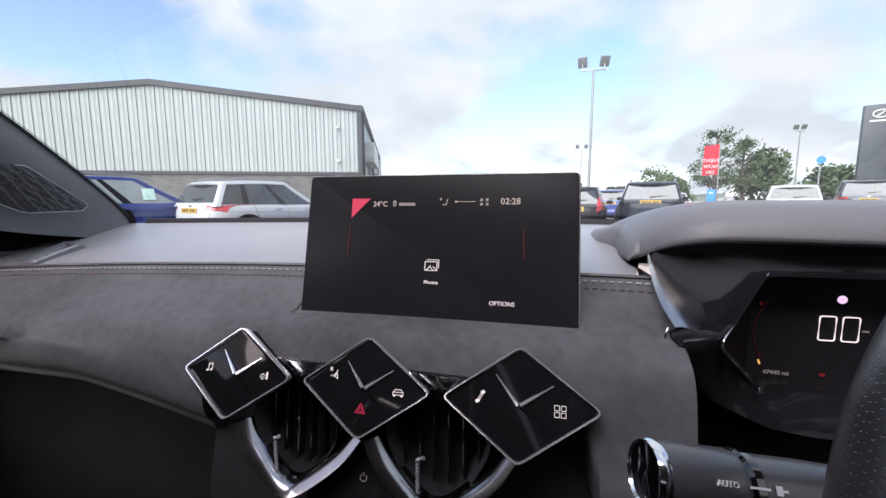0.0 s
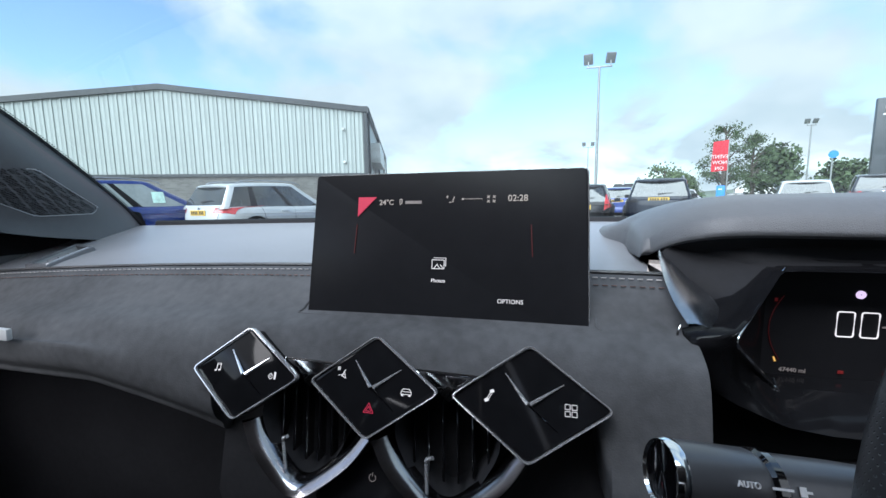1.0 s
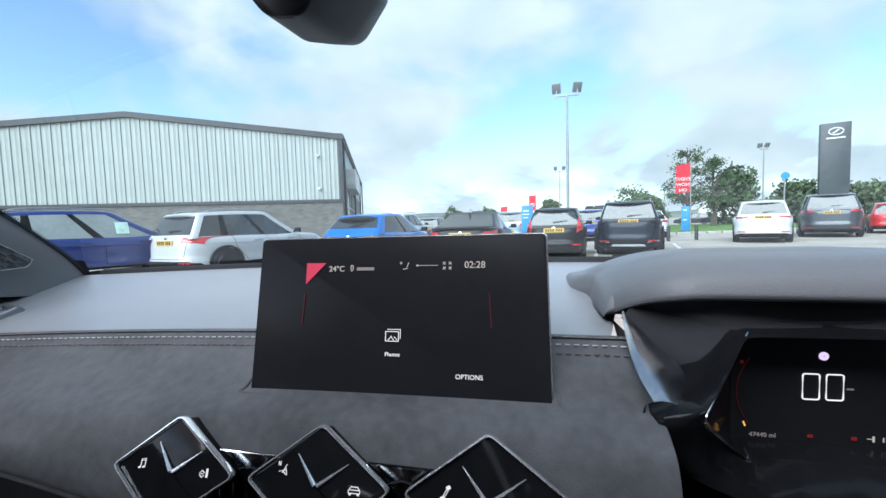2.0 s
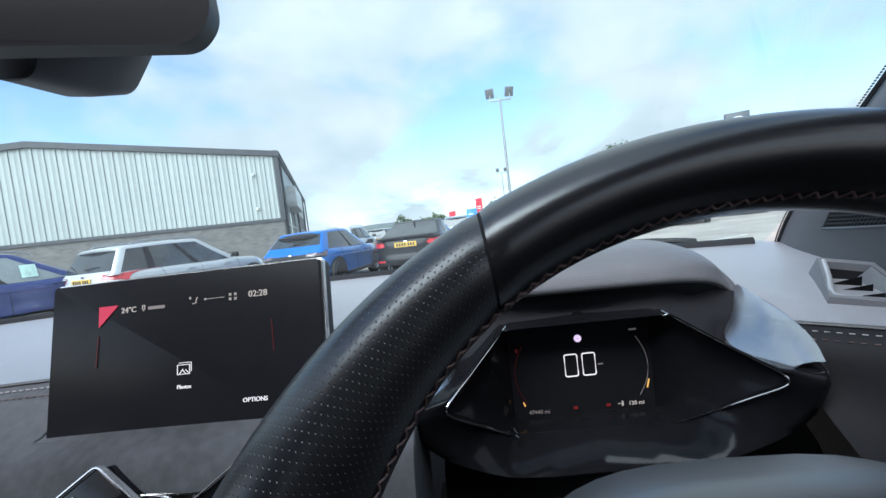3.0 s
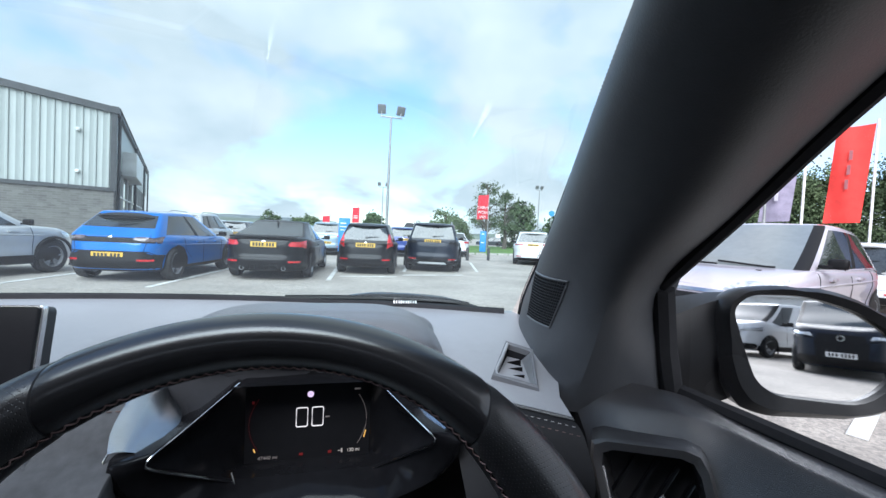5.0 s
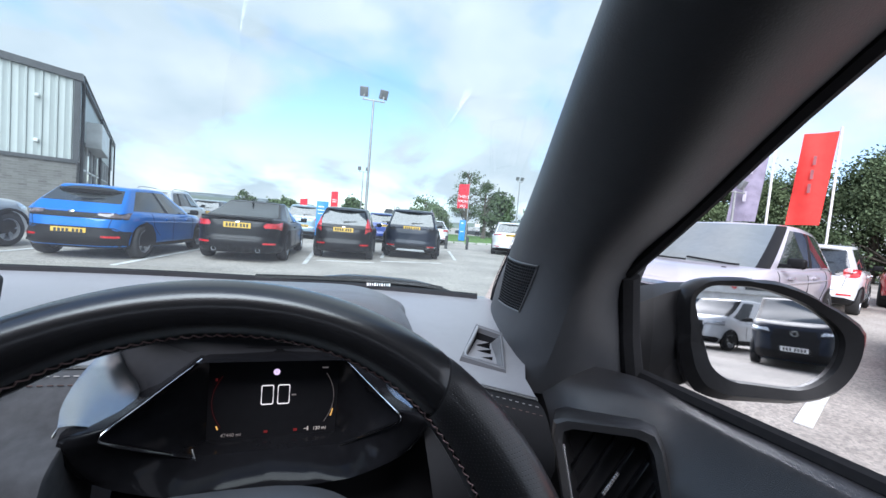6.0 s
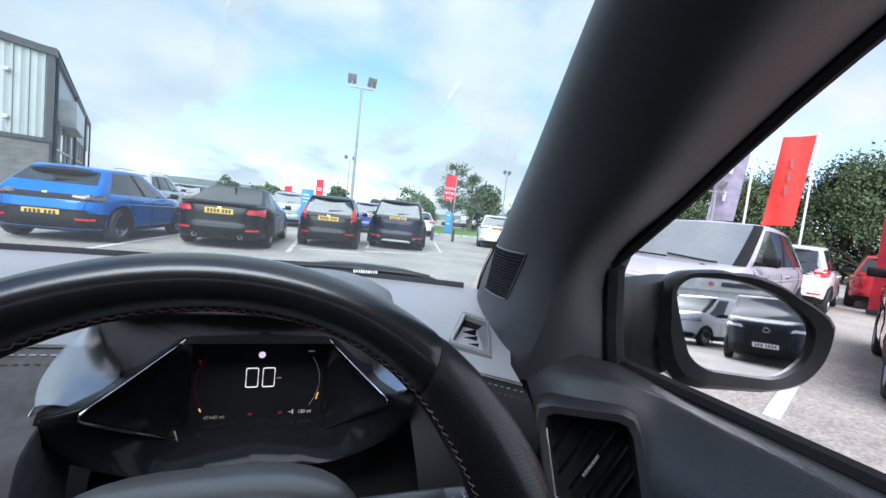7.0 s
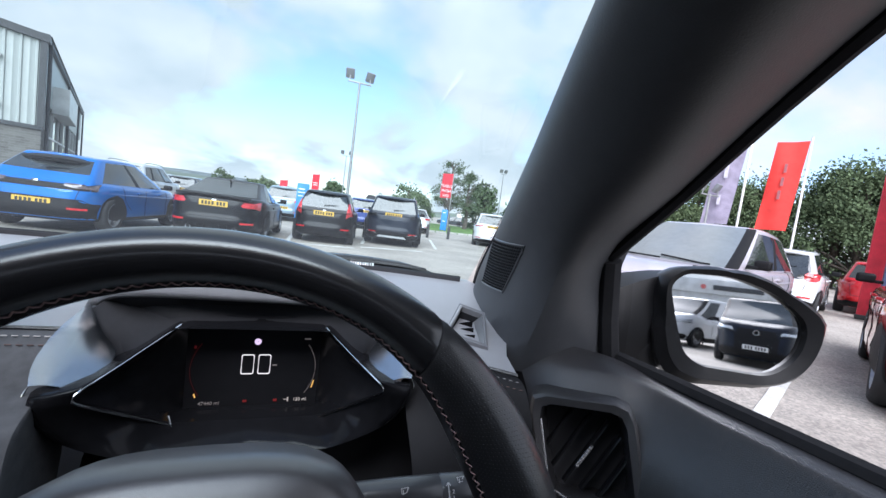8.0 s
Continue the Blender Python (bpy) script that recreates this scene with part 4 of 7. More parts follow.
# the bays on the driver's side stand at an angle
car("pearl_hatchback", "hatch", 4.36, 1.80, 1.525, 2.67, .78, PEARL, (7.26, 4.15), 107, "pale pearl hatchback facing with chrome grille strip", "cars on the driver's side", plate=PLATE_YELLOW, front=True)
car("city_car", "hatch", 3.47, 1.62, 1.46, 2.34, .58, WHITE, (11.0, 5.45), -68, "small white city car with dark tailgate glass", "cars on the driver's side", plate_z=.60, lamp="square", wheel_r=.29, extra=glass_tailgate)
car("red_crossover", "suv", 4.15, 1.76, 1.55, 2.55, .8, RED, (5.55, .62), -66, "red crossover beside a painted bay line", "cars on the driver's side")
car("red_city_car", "hatch", 3.8, 1.7, 1.45, 2.45, .7, RED, (14.9, 5.2), -68, "red hatchback farther along the bays", "cars on the driver's side")

# vans behind, seen in the door mirror
van_black = paint("graphite", (0.012, 0.016, 0.026), 0.1, 0.12)
car("dark_van", "van", 4.4, 1.85, 1.84, 2.79, .75, van_black, (3.6, -15.9), 10, "dark compact van facing with clear headlamps", "vans behind", plate=PLATE_WHITE, glass=VAN_GLASS, extra=van_face)
car("white_van", "van", 4.4, 1.85, 1.84, 2.79, .75, WHITE, (2.75, -19.4), 33, "white compact van with black lower bumper", "vans behind", plate=PLATE_WHITE, cladding=True, glass=VAN_GLASS, extra=van_face)

back_hall = thing("rear_showroom", (4, -40, 0), "pale showroom front behind the vans with a red round sign", "building")
for nm, sz, at, mt in (("wall", (44, 6, 4.6), (4, -43, 2.3), WHITE_PANEL), ("glazing", (30, .1, 2.6), (4, -39.95, 1.4), CAR_GLASS), ("fascia", (36, .5, 1.1), (4, -39.9, 3.9), WHITE_PANEL), ("print_bar", (3.4, .06, .4), (6.0, -39.6, 3.9), DARK_TRIM)):
    part(nm, box(bmesh.new(), sz, pose(*at), .02), mt, back_hall)
part("round_sign", lathe(bmesh.new(), [(.0005, -.03), (.2, -.03), (.2, .03), (.0005, .03)], pose(3.6, -39.6, 3.9, 0, 0, 90), 24), LAMP_RED, back_hall)

# ---- poles, flags, signs ----
GALV = material("galvanised_steel", (0.33, 0.34, 0.34), 0.5, 0.6, scale=8)
FLAG_RED = material("red_cloth", (0.62, 0.03, 0.05), 0.8, vary=0.15, scale=3, bump=0.2, bump_scale=60)
FLAG_ORANGE = material("scarlet_cloth", (0.75, 0.045, 0.035), 0.8, vary=0.12, scale=3, bump=0.2, bump_scale=60)
FLAG_GREY = material("lilac_grey_cloth", (0.30, 0.27, 0.36), 0.8, vary=0.15, scale=3, bump=0.2, bump_scale=60)
FLAG_INK = material("white_print", (0.75, 0.75, 0.75), 0.8, scale=10)
SIGN_BLUE = material("blue_sign", (0.02, 0.22, 0.62), 0.4, scale=4)
TOTEM_GREY = material("totem_grey", (0.05, 0.058, 0.068), 0.4, scale=2)
TOTEM_NAVY = material("totem_navy", (0.05, 0.07, 0.14), 0.4, scale=2)
POST_DARK = material("dark_post", (0.03, 0.03, 0.03), 0.6, scale=10)
FLOOD = material("floodlight_grey", (0.22, 0.23, 0.24), 0.5, 0.3, scale=20)


def floodlight_mast(at, h, size, label, spread=0.55):
    ob = thing("floodlight_mast", (at[0], at[1], 0), label, "floodlight mast", "floodlight masts")
    x, y = at
    bm = bmesh.new()
    tube(bm, [(x, y, 0), (x, y, h * .5), (x, y, h)], [.09 * size, .075 * size, .055 * size], 10)
    tube(bm, [(x, y, 0), (x, y, .04)], .2 * size, 10)
    part("pole", bm, GALV, ob)
    bm = bmesh.new()
    box(bm, (spread * 2.3 * size, .08 * size, .07 * size), pose(x, y, h - .05), .01)
    part("cross_arm", bm, GALV, ob)
    for s in (-1, 1):
        bm = bmesh.new()
        m = pose(x + s * spread * size, y + .05, h + .38 * size, 28, 0, 12 * s)
        box(bm, (.46 * size, .2 * size, .52 * size), m, .04, 2)
        box(bm, (.40 * size, .02, .44 * size), m @ pose(0, .105 * size, 0), .02)
        fl = part("floodlight", bm, FLOOD, ob)
        bm = bmesh.new()
        tube(bm, [(x + s * spread * size, y, h - .03), (x + s * spread * size, y, h + .25 * size)], .03 * size, 6)
        part("bracket", bm, GALV, fl)


floodlight_mast((3.30, 26.0), 8.9, 1.15, "tall galvanised mast with two floodlights in the car park")
floodlight_mast((21.8, 40.0), 6.9, .8, "galvanised mast with two small floodlights", .36)
floodlight_mast((6.5, 62.0), 8.5, 1.1, "far galvanised mast with two floodlights")
floodlight_mast((15.0, 10.4), 3.35, .68, "low floodlight bracket post by the flags", .6)


def flag(at, top, w, h, mat, label, yaw=0, lean=0.0, bars=(), mirror_text=None, ink=FLAG_INK, sag=0.12):
    """An upright feather banner on a pole; bars stand in for its print."""
    x, y = at
    ob = thing("flag", (x, y, 0), label, "flag", "flags")
    bm = bmesh.new()
    tube(bm, [(x, y, 0), (x, y, top + .15)], .04, 8)
    part("pole", bm, FLAG_INK if lean else GALV, ob)
    m = pose(x, y, top, 0, 0, yaw)
    rows = []
    for i in range(13):
        v = i / 12
        row = []
        for j in range(9):
            u = j / 8
            wave = .10 * w * math.sin(5 * u + 4 * v) * u
            row.append(m @ Vector((-.05 - u * w - lean * v * w, wave, -v * h - sag * u * w * (1 - v * .4))))
        rows.append(row)
    bm = bmesh.new()
    rows_mesh(bm, rows)
    cloth = part("banner", bm, mat, ob)
    if mirror_text:
        for k, word in enumerate(mirror_text):
            mm = m @ pose(-.05 - w * .55, -.13, -h * .52 - k * w * .42 - sag * w * .5, 90, 0, 0) @ Matrix.Scale(-1, 4, (1, 0, 0))
            lettering(word, w * .36, mm, ink, cloth, "lettering", depth=.004)
    for v, bw, bh in bars:
        bm = bmesh.new()
        box(bm, (bw * w, .012, bh * h), m @ pose(-.05 - w * .52 - lean * v * w, -.14 * w, -v * h - sag * .5 * w, 0, 0, 0))
        part("print_bar", bm, ink, cloth)


# scarlet event flags over the far rows
flag((13.0, 32.6), 5.05, .98, 2.15, FLAG_RED, "red event flag with white mirrored lettering on a white pole", mirror_text=("EVENT", "NOW", "ON"))
for x, y, tp in ((-1.8, 80, 4.2), (3.8, 80, 6.2), (-17.0, 150, 4.2), (-27.0, 150, 3.8)):
    if tp:
        flag((x, y), tp, 1.3, 3.0, FLAG_RED, "far red event flag on a pole", bars=((.55, .6, .05), (.68, .6, .05)))
DIM_INK = material("faded_print", (0.30, 0.10, 0.11), 0.8, scale=10)
GREY_INK = material("pale_print", (0.52, 0.50, 0.58), 0.8, scale=10)
flag((19.0, 9.6), 6.0, 1.0, 3.6, FLAG_ORANGE, "scarlet dealership flag with faint print on a white pole", yaw=-60, lean=.22, bars=((.30, .10, .10), (.45, .10, .10), (.60, .10, .10)), ink=DIM_INK, sag=.05)
flag((16.2, 10.0), 6.1, .9, 3.8, FLAG_GREY, "lilac-grey dealership flag with pale print", yaw=-60, lean=.3, bars=((.4, .14, .25), (.75, .12, .10)), ink=GREY_INK, sag=.05)
flag((13.6, 11.8), 4.7, .6, 3.0, FLAG_INK, "plain white flag behind the pearl hatchback", yaw=-60, lean=.3)


def totem(at, w, d, h, yaw, mat, label, mark=None, name="totem_sign", oval=False):
    ob = thing(name, (at[0], at[1], 0), label, "sign")
    m = pose(at[0], at[1], 0, 0, 0, yaw)
    bm = bmesh.new()
    box(bm, (w, d, h), m @ pose(0, 0, h / 2), .03)
    part("body", bm, mat, ob)
    bm = bmesh.new()
    box(bm, (w * 1.08, d * 1.1, .12), m @ pose(0, 0, .06), .02)
    part("plinth", bm, POST_DARK, ob)
    if mark:
        for x, z, a, b in mark:
            bm = bmesh.new()
            box(bm, (a * w, .02, b * w), m @ pose(x * w, -d / 2 - .012, h + z * w), .01)
            part("mark", bm, FLAG_INK, ob)
    if oval:
        bm = bmesh.new()
        tube(bm, [m @ Vector((.24 * w * math.cos(a * math.pi / 12), -d / 2 - .012, h - .38 * w + .15 * w * math.sin(a * math.pi / 12))) for a in range(24)], .045, 6, closed=True)
        tube(bm, [m @ Vector((-.10 * w, -d / 2 - .012, h - .46 * w)), m @ Vector((.10 * w, -d / 2 - .012, h - .30 * w))], .05, 6)
        part("emblem", bm, FLAG_INK, ob)
    return ob


# an emblem and a line of print, as plain shapes
totem((24.3, 35.7), 1.75, .5, 7.9, -20, TOTEM_GREY, "tall dark grey dealership totem with white emblem and print bar", [(0, -.66, .62, .06)], oval=True)
totem((.52, 16.6), .46, .1, 1.72, -4, SIGN_BLUE, "blue direction totem with white print bars", [(-.1, -.5, .5, .1), (-.1, -.8, .6, .08), (-.15, -1.1, .4, .08)])
totem((11.35, 29.2), .48, .2, 1.75, -20, SIGN_BLUE, "small blue direction totem on the lawn", [(-.05, -.5, .4, .14), (-.05, -1.9, .5, .12)])
totem((.55, 60.0), 1.7, .3, 4.0, -4, WHITE_PANEL, "pale sign board with a dark round emblem", [(0, -.45, .5, .5)])
totem((12.9, 4.15), .55, .35, 6.2, -66, TOTEM_NAVY, "navy dealership totem beside the bays")
totem((13.4, 4.7), .5, .3, 4.6, -66, FLAG_RED, "red panel beside the navy totem")
ob = thing("round_sign", (20.0, 34.0, 0), "round blue traffic sign on a grey post", "sign")
bm = bmesh.new()
tube(bm, [(20.0, 34.0, 0), (20.0, 34.0, 3.9)], .05, 8)
part("post", bm, GALV, ob)
bm = bmesh.new()
lathe(bm, [(.0005, -.02), (.27, -.02), (.27, .02), (.0005, .02)], pose(20.0, 33.93, 3.9, 0, 0, 62) @ pose(0, 0, 0, 0, 0, 0), 24)
part("disc", bm, SIGN_BLUE, ob)
for x, y in ((6.6, 18.5), (8.0, 19.2), (5.2, 17.9)):
    ob = thing("bollard", (x, y, 0), "short dark timber bollard at the bay edge", "bollard", "bollards")
    bm = bmesh.new()
    lathe(bm, [(.0005, 0), (.075, 0), (.075, .62), (.06, .66), (.0005, .67)], pose(x, y, 0, 0, -90, 0), 12)
    part("post", bm, POST_DARK, ob)

# ---- trees, hedge, house ----
BARK = material("bark", (0.10, 0.085, 0.07), 0.9, vary=0.3, scale=8, bump=0.6, bump_scale=30)


def leaf_material(name, c):
    m = material(name, c, 0.85, vary=0.28, scale=1.4, spec=0.12)
    return m


LEAF = leaf_material("leaf_dark", (0.10, 0.14, 0.075))
LEAF2 = leaf_material("leaf_mid", (0.12, 0.165, 0.085))


def tree(name, at, h, spread, seed, leafmat, label, leaves=3500, trunk_h=.35, conical=0.0, leaf=.16, group="trees", loose=1.0):
    rng = random.Random(seed)
    x, y = at
    ob = thing(name, (x, y, 0), label, "tree", group)
    bm = bmesh.new()
    tube(bm, spline([(x, y, 0), (x + .1, y, h * .3), (x - .05, y + .1, h * .6), (x, y, h * .9)], 3), [.045 * h * (1 - .09 * i) for i in range(10)], 8)
    part("trunk", bm, BARK, ob)
    centres = []
    n = 26
    bm = bmesh.new()
    for i in range(n):
        a, u = rng.random() * 6.283, rng.random()
        z = h * (trunk_h + (1 - trunk_h) * u)
        rad = spread * (1 - conical * u) * (.35 + .65 * math.sqrt(rng.random())) * (math.sin(math.pi * min(1, .25 + .75 * u)) * .6 + .4)
        c = Vector((x + rad * math.cos(a), y + rad * math.sin(a), z))
        centres.append((c, spread * (.20 + .2 * rng.random())))
        s = Vector((x, y, max(h * .15, z - rad * .7)))
        tube(bm, [s, s.lerp(c, .5) + Vector((0, 0, .05 * h)), c], [.012 * h, .008 * h, .003 * h], 5)
    part("limbs", bm, BARK, ob)
    verts, faces = [], []
    for i in range(leaves):
        c, r = centres[rng.randrange(n)]
        d = Vector((rng.gauss(0, 1), rng.gauss(0, 1), rng.gauss(0, .75))) * r * .55 * loose
        p = c + d
        nrm = Vector((rng.gauss(0, 1), rng.gauss(0, 1), rng.gauss(.6, 1))).normalized()
        t = nrm.orthogonal().normalized() * leaf * (.6 + .9 * rng.random())
        b = nrm.cross(t) * (.4 + .3 * rng.random())
        k = len(verts)
        verts += [p - t, p + b, p + t, p - b]
        faces.append((k, k + 1, k + 2, k + 3))
    me = bpy.data.meshes.new("crown")
    base = BASE[ob.name]
    me.from_pydata([tuple(v - base) for v in verts], [], faces)
    me.materials.append(leafmat)
    cr = new("crown", me)
    cr.parent = ob
    return ob


tree("pine_tree", (16.4, 42.0), 7.4, 1.9, 4, LEAF, "dark spreading pine with open ragged crown", 3600, .3, .2, .09, loose=1.0)
tree("pine_tree", (18.7, 42.0), 6.4, 1.55, 5, LEAF, "dark pine with a leaning ragged crown", 2700, .35, .2, .09, loose=1.0)
tree("small_tree", (13.6, 43.0), 3.2, 1.2, 6, LEAF2, "low bushy tree beside the pines", 5000, .15, .2, .09)
for i, (x, y, h, sp) in enumerate(((-24.0, 150, 6.6, 3.8), (-10.5, 152, 5.8, 3.6), (9.2, 110, 6.6, 2.5), (-16.5, 170, 5.4, 3.4), (24.0, 48, 5.6, 3.0), (19.5, 72, 6.0, 3.6), (29.0, 47, 4.0, 2.4), (34, 46, 3.6, 2.4))):
    tree("round_tree", (x, y), h, sp, 20 + i, LEAF2 if i % 2 else LEAF, "rounded broadleaf tree far across the fields", 3000, .08, .1, .42 if y > 100 else .24)
rng = random.Random(3)
for i in range(16):
    u = i / 15
    x, y = 27 + 9 * u + rng.uniform(-.8, .8), 19.5 - 23 * u + rng.uniform(-1, 1)
    tree("boundary_tree", (x, y), 6.0 + rng.uniform(-.8, 1.0), 3.0, 60 + i, LEAF if i % 3 else LEAF2, "dense broadleaf tree in the boundary belt", 15000, .05, .15, .085, "boundary trees")
ROOF = material("slate", (0.09, 0.09, 0.10), 0.8, scale=6)
RENDERED = material("white_render", (0.66, 0.66, 0.63), 0.85, scale=1.5)


def house(at, yaw, w, d, eave, ridge, label):
    ob = thing("house", (at[0], at[1], 0), label, "house")
    m = pose(at[0], at[1], 0, 0, 0, yaw)
    bm = bmesh.new()
    prism(bm, [(-w / 2, 0), (w / 2, 0), (w / 2, eave), (0, ridge), (-w / 2, eave)], d, m)
    part("wall", bm, RENDERED, ob)
    for s in (-1, 1):
        bm = bmesh.new()
        rows_mesh(bm, [[m @ Vector((s * (w / 2 + .3), -.2, eave - .12)), m @ Vector((0, -.2, ridge + .06))], [m @ Vector((s * (w / 2 + .3), d + .2, eave - .12)), m @ Vector((0, d + .2, ridge + .06))]])
        bmesh.ops.solidify(bm, geom=bm.faces[:], thickness=.12)
        rf = part("roof", bm, ROOF, ob)
    bm = bmesh.new()
    box(bm, (.8, .6, 1.6), m @ pose(0, d * .8, ridge + .5), .03)
    part("chimney", bm, RENDERED, rf)
    for x in (-w * .22, w * .22):
        bm = bmesh.new()
        box(bm, (1.0, .08, 1.2), m @ pose(x, -.02, eave * .5))
        part("window", bm, CAR_GLASS, ob)


house((47.0, 105.0), -20, 7.0, 9.0, 2.9, 5.6, "white rendered bungalow with slate roof behind the trees")
house((30.0, 117.0), 62, 7.0, 11.0, 2.6, 5.0, "long slate-roofed bungalow behind the lawn")
rows = []
for i in range(13):
    u = i / 12
    rows.append([Vector((40.5 + 6.2 * math.cos(a * math.pi / 10), 50 + 14 * u, 4.35 * math.sin(a * math.pi / 10))) for a in range(11)])
bm = bmesh.new()
rows_mesh(bm, rows, cap=True)
ob = thing("round_barn", (40.5, 57, 0), "dark curved-roof barn at the far edge", "barn")
part("roof", bm, POST_DARK, ob)

# ==== the car's own cabin ====
LEATHER = material("dash_leather", (0.262, 0.272, 0.290), 0.34, vary=0.06, scale=5, bump=0.35, bump_scale=520, bump_kind="leather", spec=0.9)
HOOD_LEATHER = material("hood_leather", (0.135, 0.140, 0.150), 0.38, vary=0.06, scale=5, bump=0.5, bump_scale=600, bump_kind="leather")
SUEDE = material("suede", (0.100, 0.104, 0.110), 0.95, vary=0.2, scale=7, bump=0.35, bump_scale=700, spec=0.15)
SOFT = material("soft_plastic", (0.021, 0.0217, 0.024), 0.38, ior=1.55, vary=0.15, scale=8, bump=0.55, bump_scale=700, bump_kind="leather", spec=0.9)
PILLAR = material("pillar_trim", (0.054, 0.058, 0.065), 0.5, ior=1.55, vary=0.08, scale=6, bump=0.25, bump_scale=700, spec=0.5)
DARK = material("cabin_black", (0.028, 0.029, 0.032), 0.85, scale=9, bump=0.1, bump_scale=300, spec=0.1)
PAD_BLACK = material("pad_glass", (0.010, 0.0105, 0.012), 0.07, vary=0.2, scale=5, spec=0.2)
PIANO_SOFT = material("satin_black", (0.010, 0.0104, 0.012), 0.12, vary=0.2, scale=6, spec=0.12)
LINING = material("hood_lining", (0.018, 0.019, 0.022), 0.7, vary=0.1, scale=10, spec=0.2)
BLACKOUT = material("matt_black", (0.020, 0.0205, 0.023), 1.0, vary=0.1, scale=10, spec=0.02)
PIANO = material("piano_black", (0.004, 0.004, 0.005), 0.06, vary=0.2, scale=5, coat=1.0)
SCREEN = material("screen_glass", (0.017, 0.0175, 0.020), 0.3, vary=0.1, scale=5, spec=0.10)
SATIN = material("satin_chrome", (0.82, 0.83, 0.85), 0.17, 0.75, vary=0.05, scale=40)
DARK_METAL = material("dark_polished_metal", (0.30, 0.30, 0.31), 0.16, 1.0, vary=0.1, scale=30)
GRILLE = material("speaker_mesh", (0.050, 0.053, 0.058), 0.5, vary=0.1, scale=20, spec=0.3)
RIM_LEATHER = material("rim_leather", (0.017, 0.018, 0.020), 0.25, spec=1.0, ior=1.5, vary=0.12, scale=10, bump=0.03, bump_scale=700, bump_kind="leather")
HUB = material("hub_leather", (0.055, 0.055, 0.058), 0.36, spec=0.9, ior=1.65, vary=0.06, scale=8, bump=0.08, bump_scale=800, bump_kind="leather")
THREAD = material("pale_thread", (0.46, 0.44, 0.43), 0.8, scale=60)
DARK_THREAD = material("red_brown_thread", (0.17, 0.11, 0.10), 0.8, vary=0.3, scale=60)
END_LEATHER = material("end_leather", (0.016, 0.0164, 0.018), 0.6, vary=0.06, scale=8, bump=0.12, bump_scale=700, bump_kind="leather", spec=0.15)
ZIG_THREAD = material("wheel_thread", (0.30, 0.21, 0.20), 0.8, color2=(0.10, 0.05, 0.05), scale=90)
STALK = material("stalk_plastic", (0.065, 0.067, 0.072), 0.32, vary=0.08, scale=20, spec=0.8)
HEADLINER = material("headliner", (0.10, 0.10, 0.105), 0.95, scale=8, bump=0.2, bump_scale=400)
LIT_WHITE = glow("lit_white", (1.0, 0.96, 0.92), 0.48)
LIT_SOFT = glow("lit_soft", (0.95, 0.86, 0.76), 0.17)
LIT_TEXT = glow("lit_text", (1.0, 0.97, 0.94), 0.36)
LIT_DIM = glow("lit_dim", (0.7, 0.62, 0.58), 0.06)
LIT_RED = glow("lit_red", (0.75, 0.04, 0.10), 0.3)
LIT_REDDIM = glow("lit_red_dim", (0.6, 0.05, 0.05), 0.045)
LIT_FAINT = glow("lit_faint", (0.16, 0.008, 0.010), 0.10)
LIT_LILAC = glow("lit_lilac", (0.80, 0.62, 0.86), 0.55)
LIT_ORANGE = glow("lit_amber", (0.9, 0.5, 0.12), 0.5)

# the windscreen's lower edge in the plan
def cowl_y(x):
    return 0.47 - 0.294 * x * x


# ---- dashboard ----
dash = thing("dashboard", (0, 0.06, 0.75), "grey leather and suede dashboard with twin stitched seams", "dashboard")


def seam_z(x):
    return 0.946 - (0.052 if x < 0 else 0.030) * x * x


def seam_y(x):
    return 0.062 - 0.75 * min(.14, max(0, x - .50))


def top_row(x, n=12):
    """The leather top from the seam to the windscreen."""
    out = []
    for i in range(n + 1):
        u = i / n
        y = seam_y(x) + (cowl_y(x) + 0.02 - seam_y(x)) * u
        z = seam_z(x) + (0.972 - seam_z(x)) * (u ** (.8 if x < .4 else .55)) + 0.006 * math.sin(math.pi * u)
        out.append(Vector((x, y, z)))
    return out


def top_at(x, y):
    """The leather top's height over a place in the plan."""
    r = top_row(x, 40)
    return min(r, key=lambda p: abs(p.y - y)).z


bm = bmesh.new()
def spread_row(x):
    """Widens the right end of the top beyond the door's front edge."""
    k = max(0, (x - .54) / .096)
    lift = .10 if .207 < x < .513 else 0
    return [p + Vector((k * min(.11, max(0, .52 * (p.y + .01))), lift * max(0, 1 - (p.y - seam_y(x)) / .3), 0)) for p in top_row(x)]


rows_mesh(bm, [spread_row(-.74 + 1.376 * i / 52) for i in range(53)])
part("top_pad", bm, LEATHER, dash)


def front_row(x, n=6):
    """The suede front from the seam down to its lower edge; it stops behind the pads."""
    d = seam_z(x) - 0.946
    if -.200 < x < .128:
        low = [(-.040, .884 + d), (-.042, .872), (-.030, .866), (.0, .864), (.02, .80), (.03, .76), (.04, .70)]
    else:
        lo = 0.795 + 0.045 * min(1, max(0, (-.17 - x) / .2)) ** .7 if x < 0 else 0.795
        up = min(.034, lo - .795 + .034)
        end = (.035, lo - .014), (.046, lo - .014)
        if x > 0:
            end = (.02, lo - .025), (.04, .70)
        low = [(-.043, .885 + d), (-.056, lo + up), (-.062, lo + .012), (-.058, lo), (-.03, lo - .012), *end]
        if x < 0:
            low[:4] = [(-.043, .885 + d), (-.051, lo + up), (-.049, lo + .012), (-.040, lo - .001)]
    pts = [(.060, .9455 + d), (.050, .9435 + d), (.028, .931 + d), (.004, .9145 + d), (-.026, .9035 + d)] + low
    return spline([(x, y, z) for y, z in pts], n)


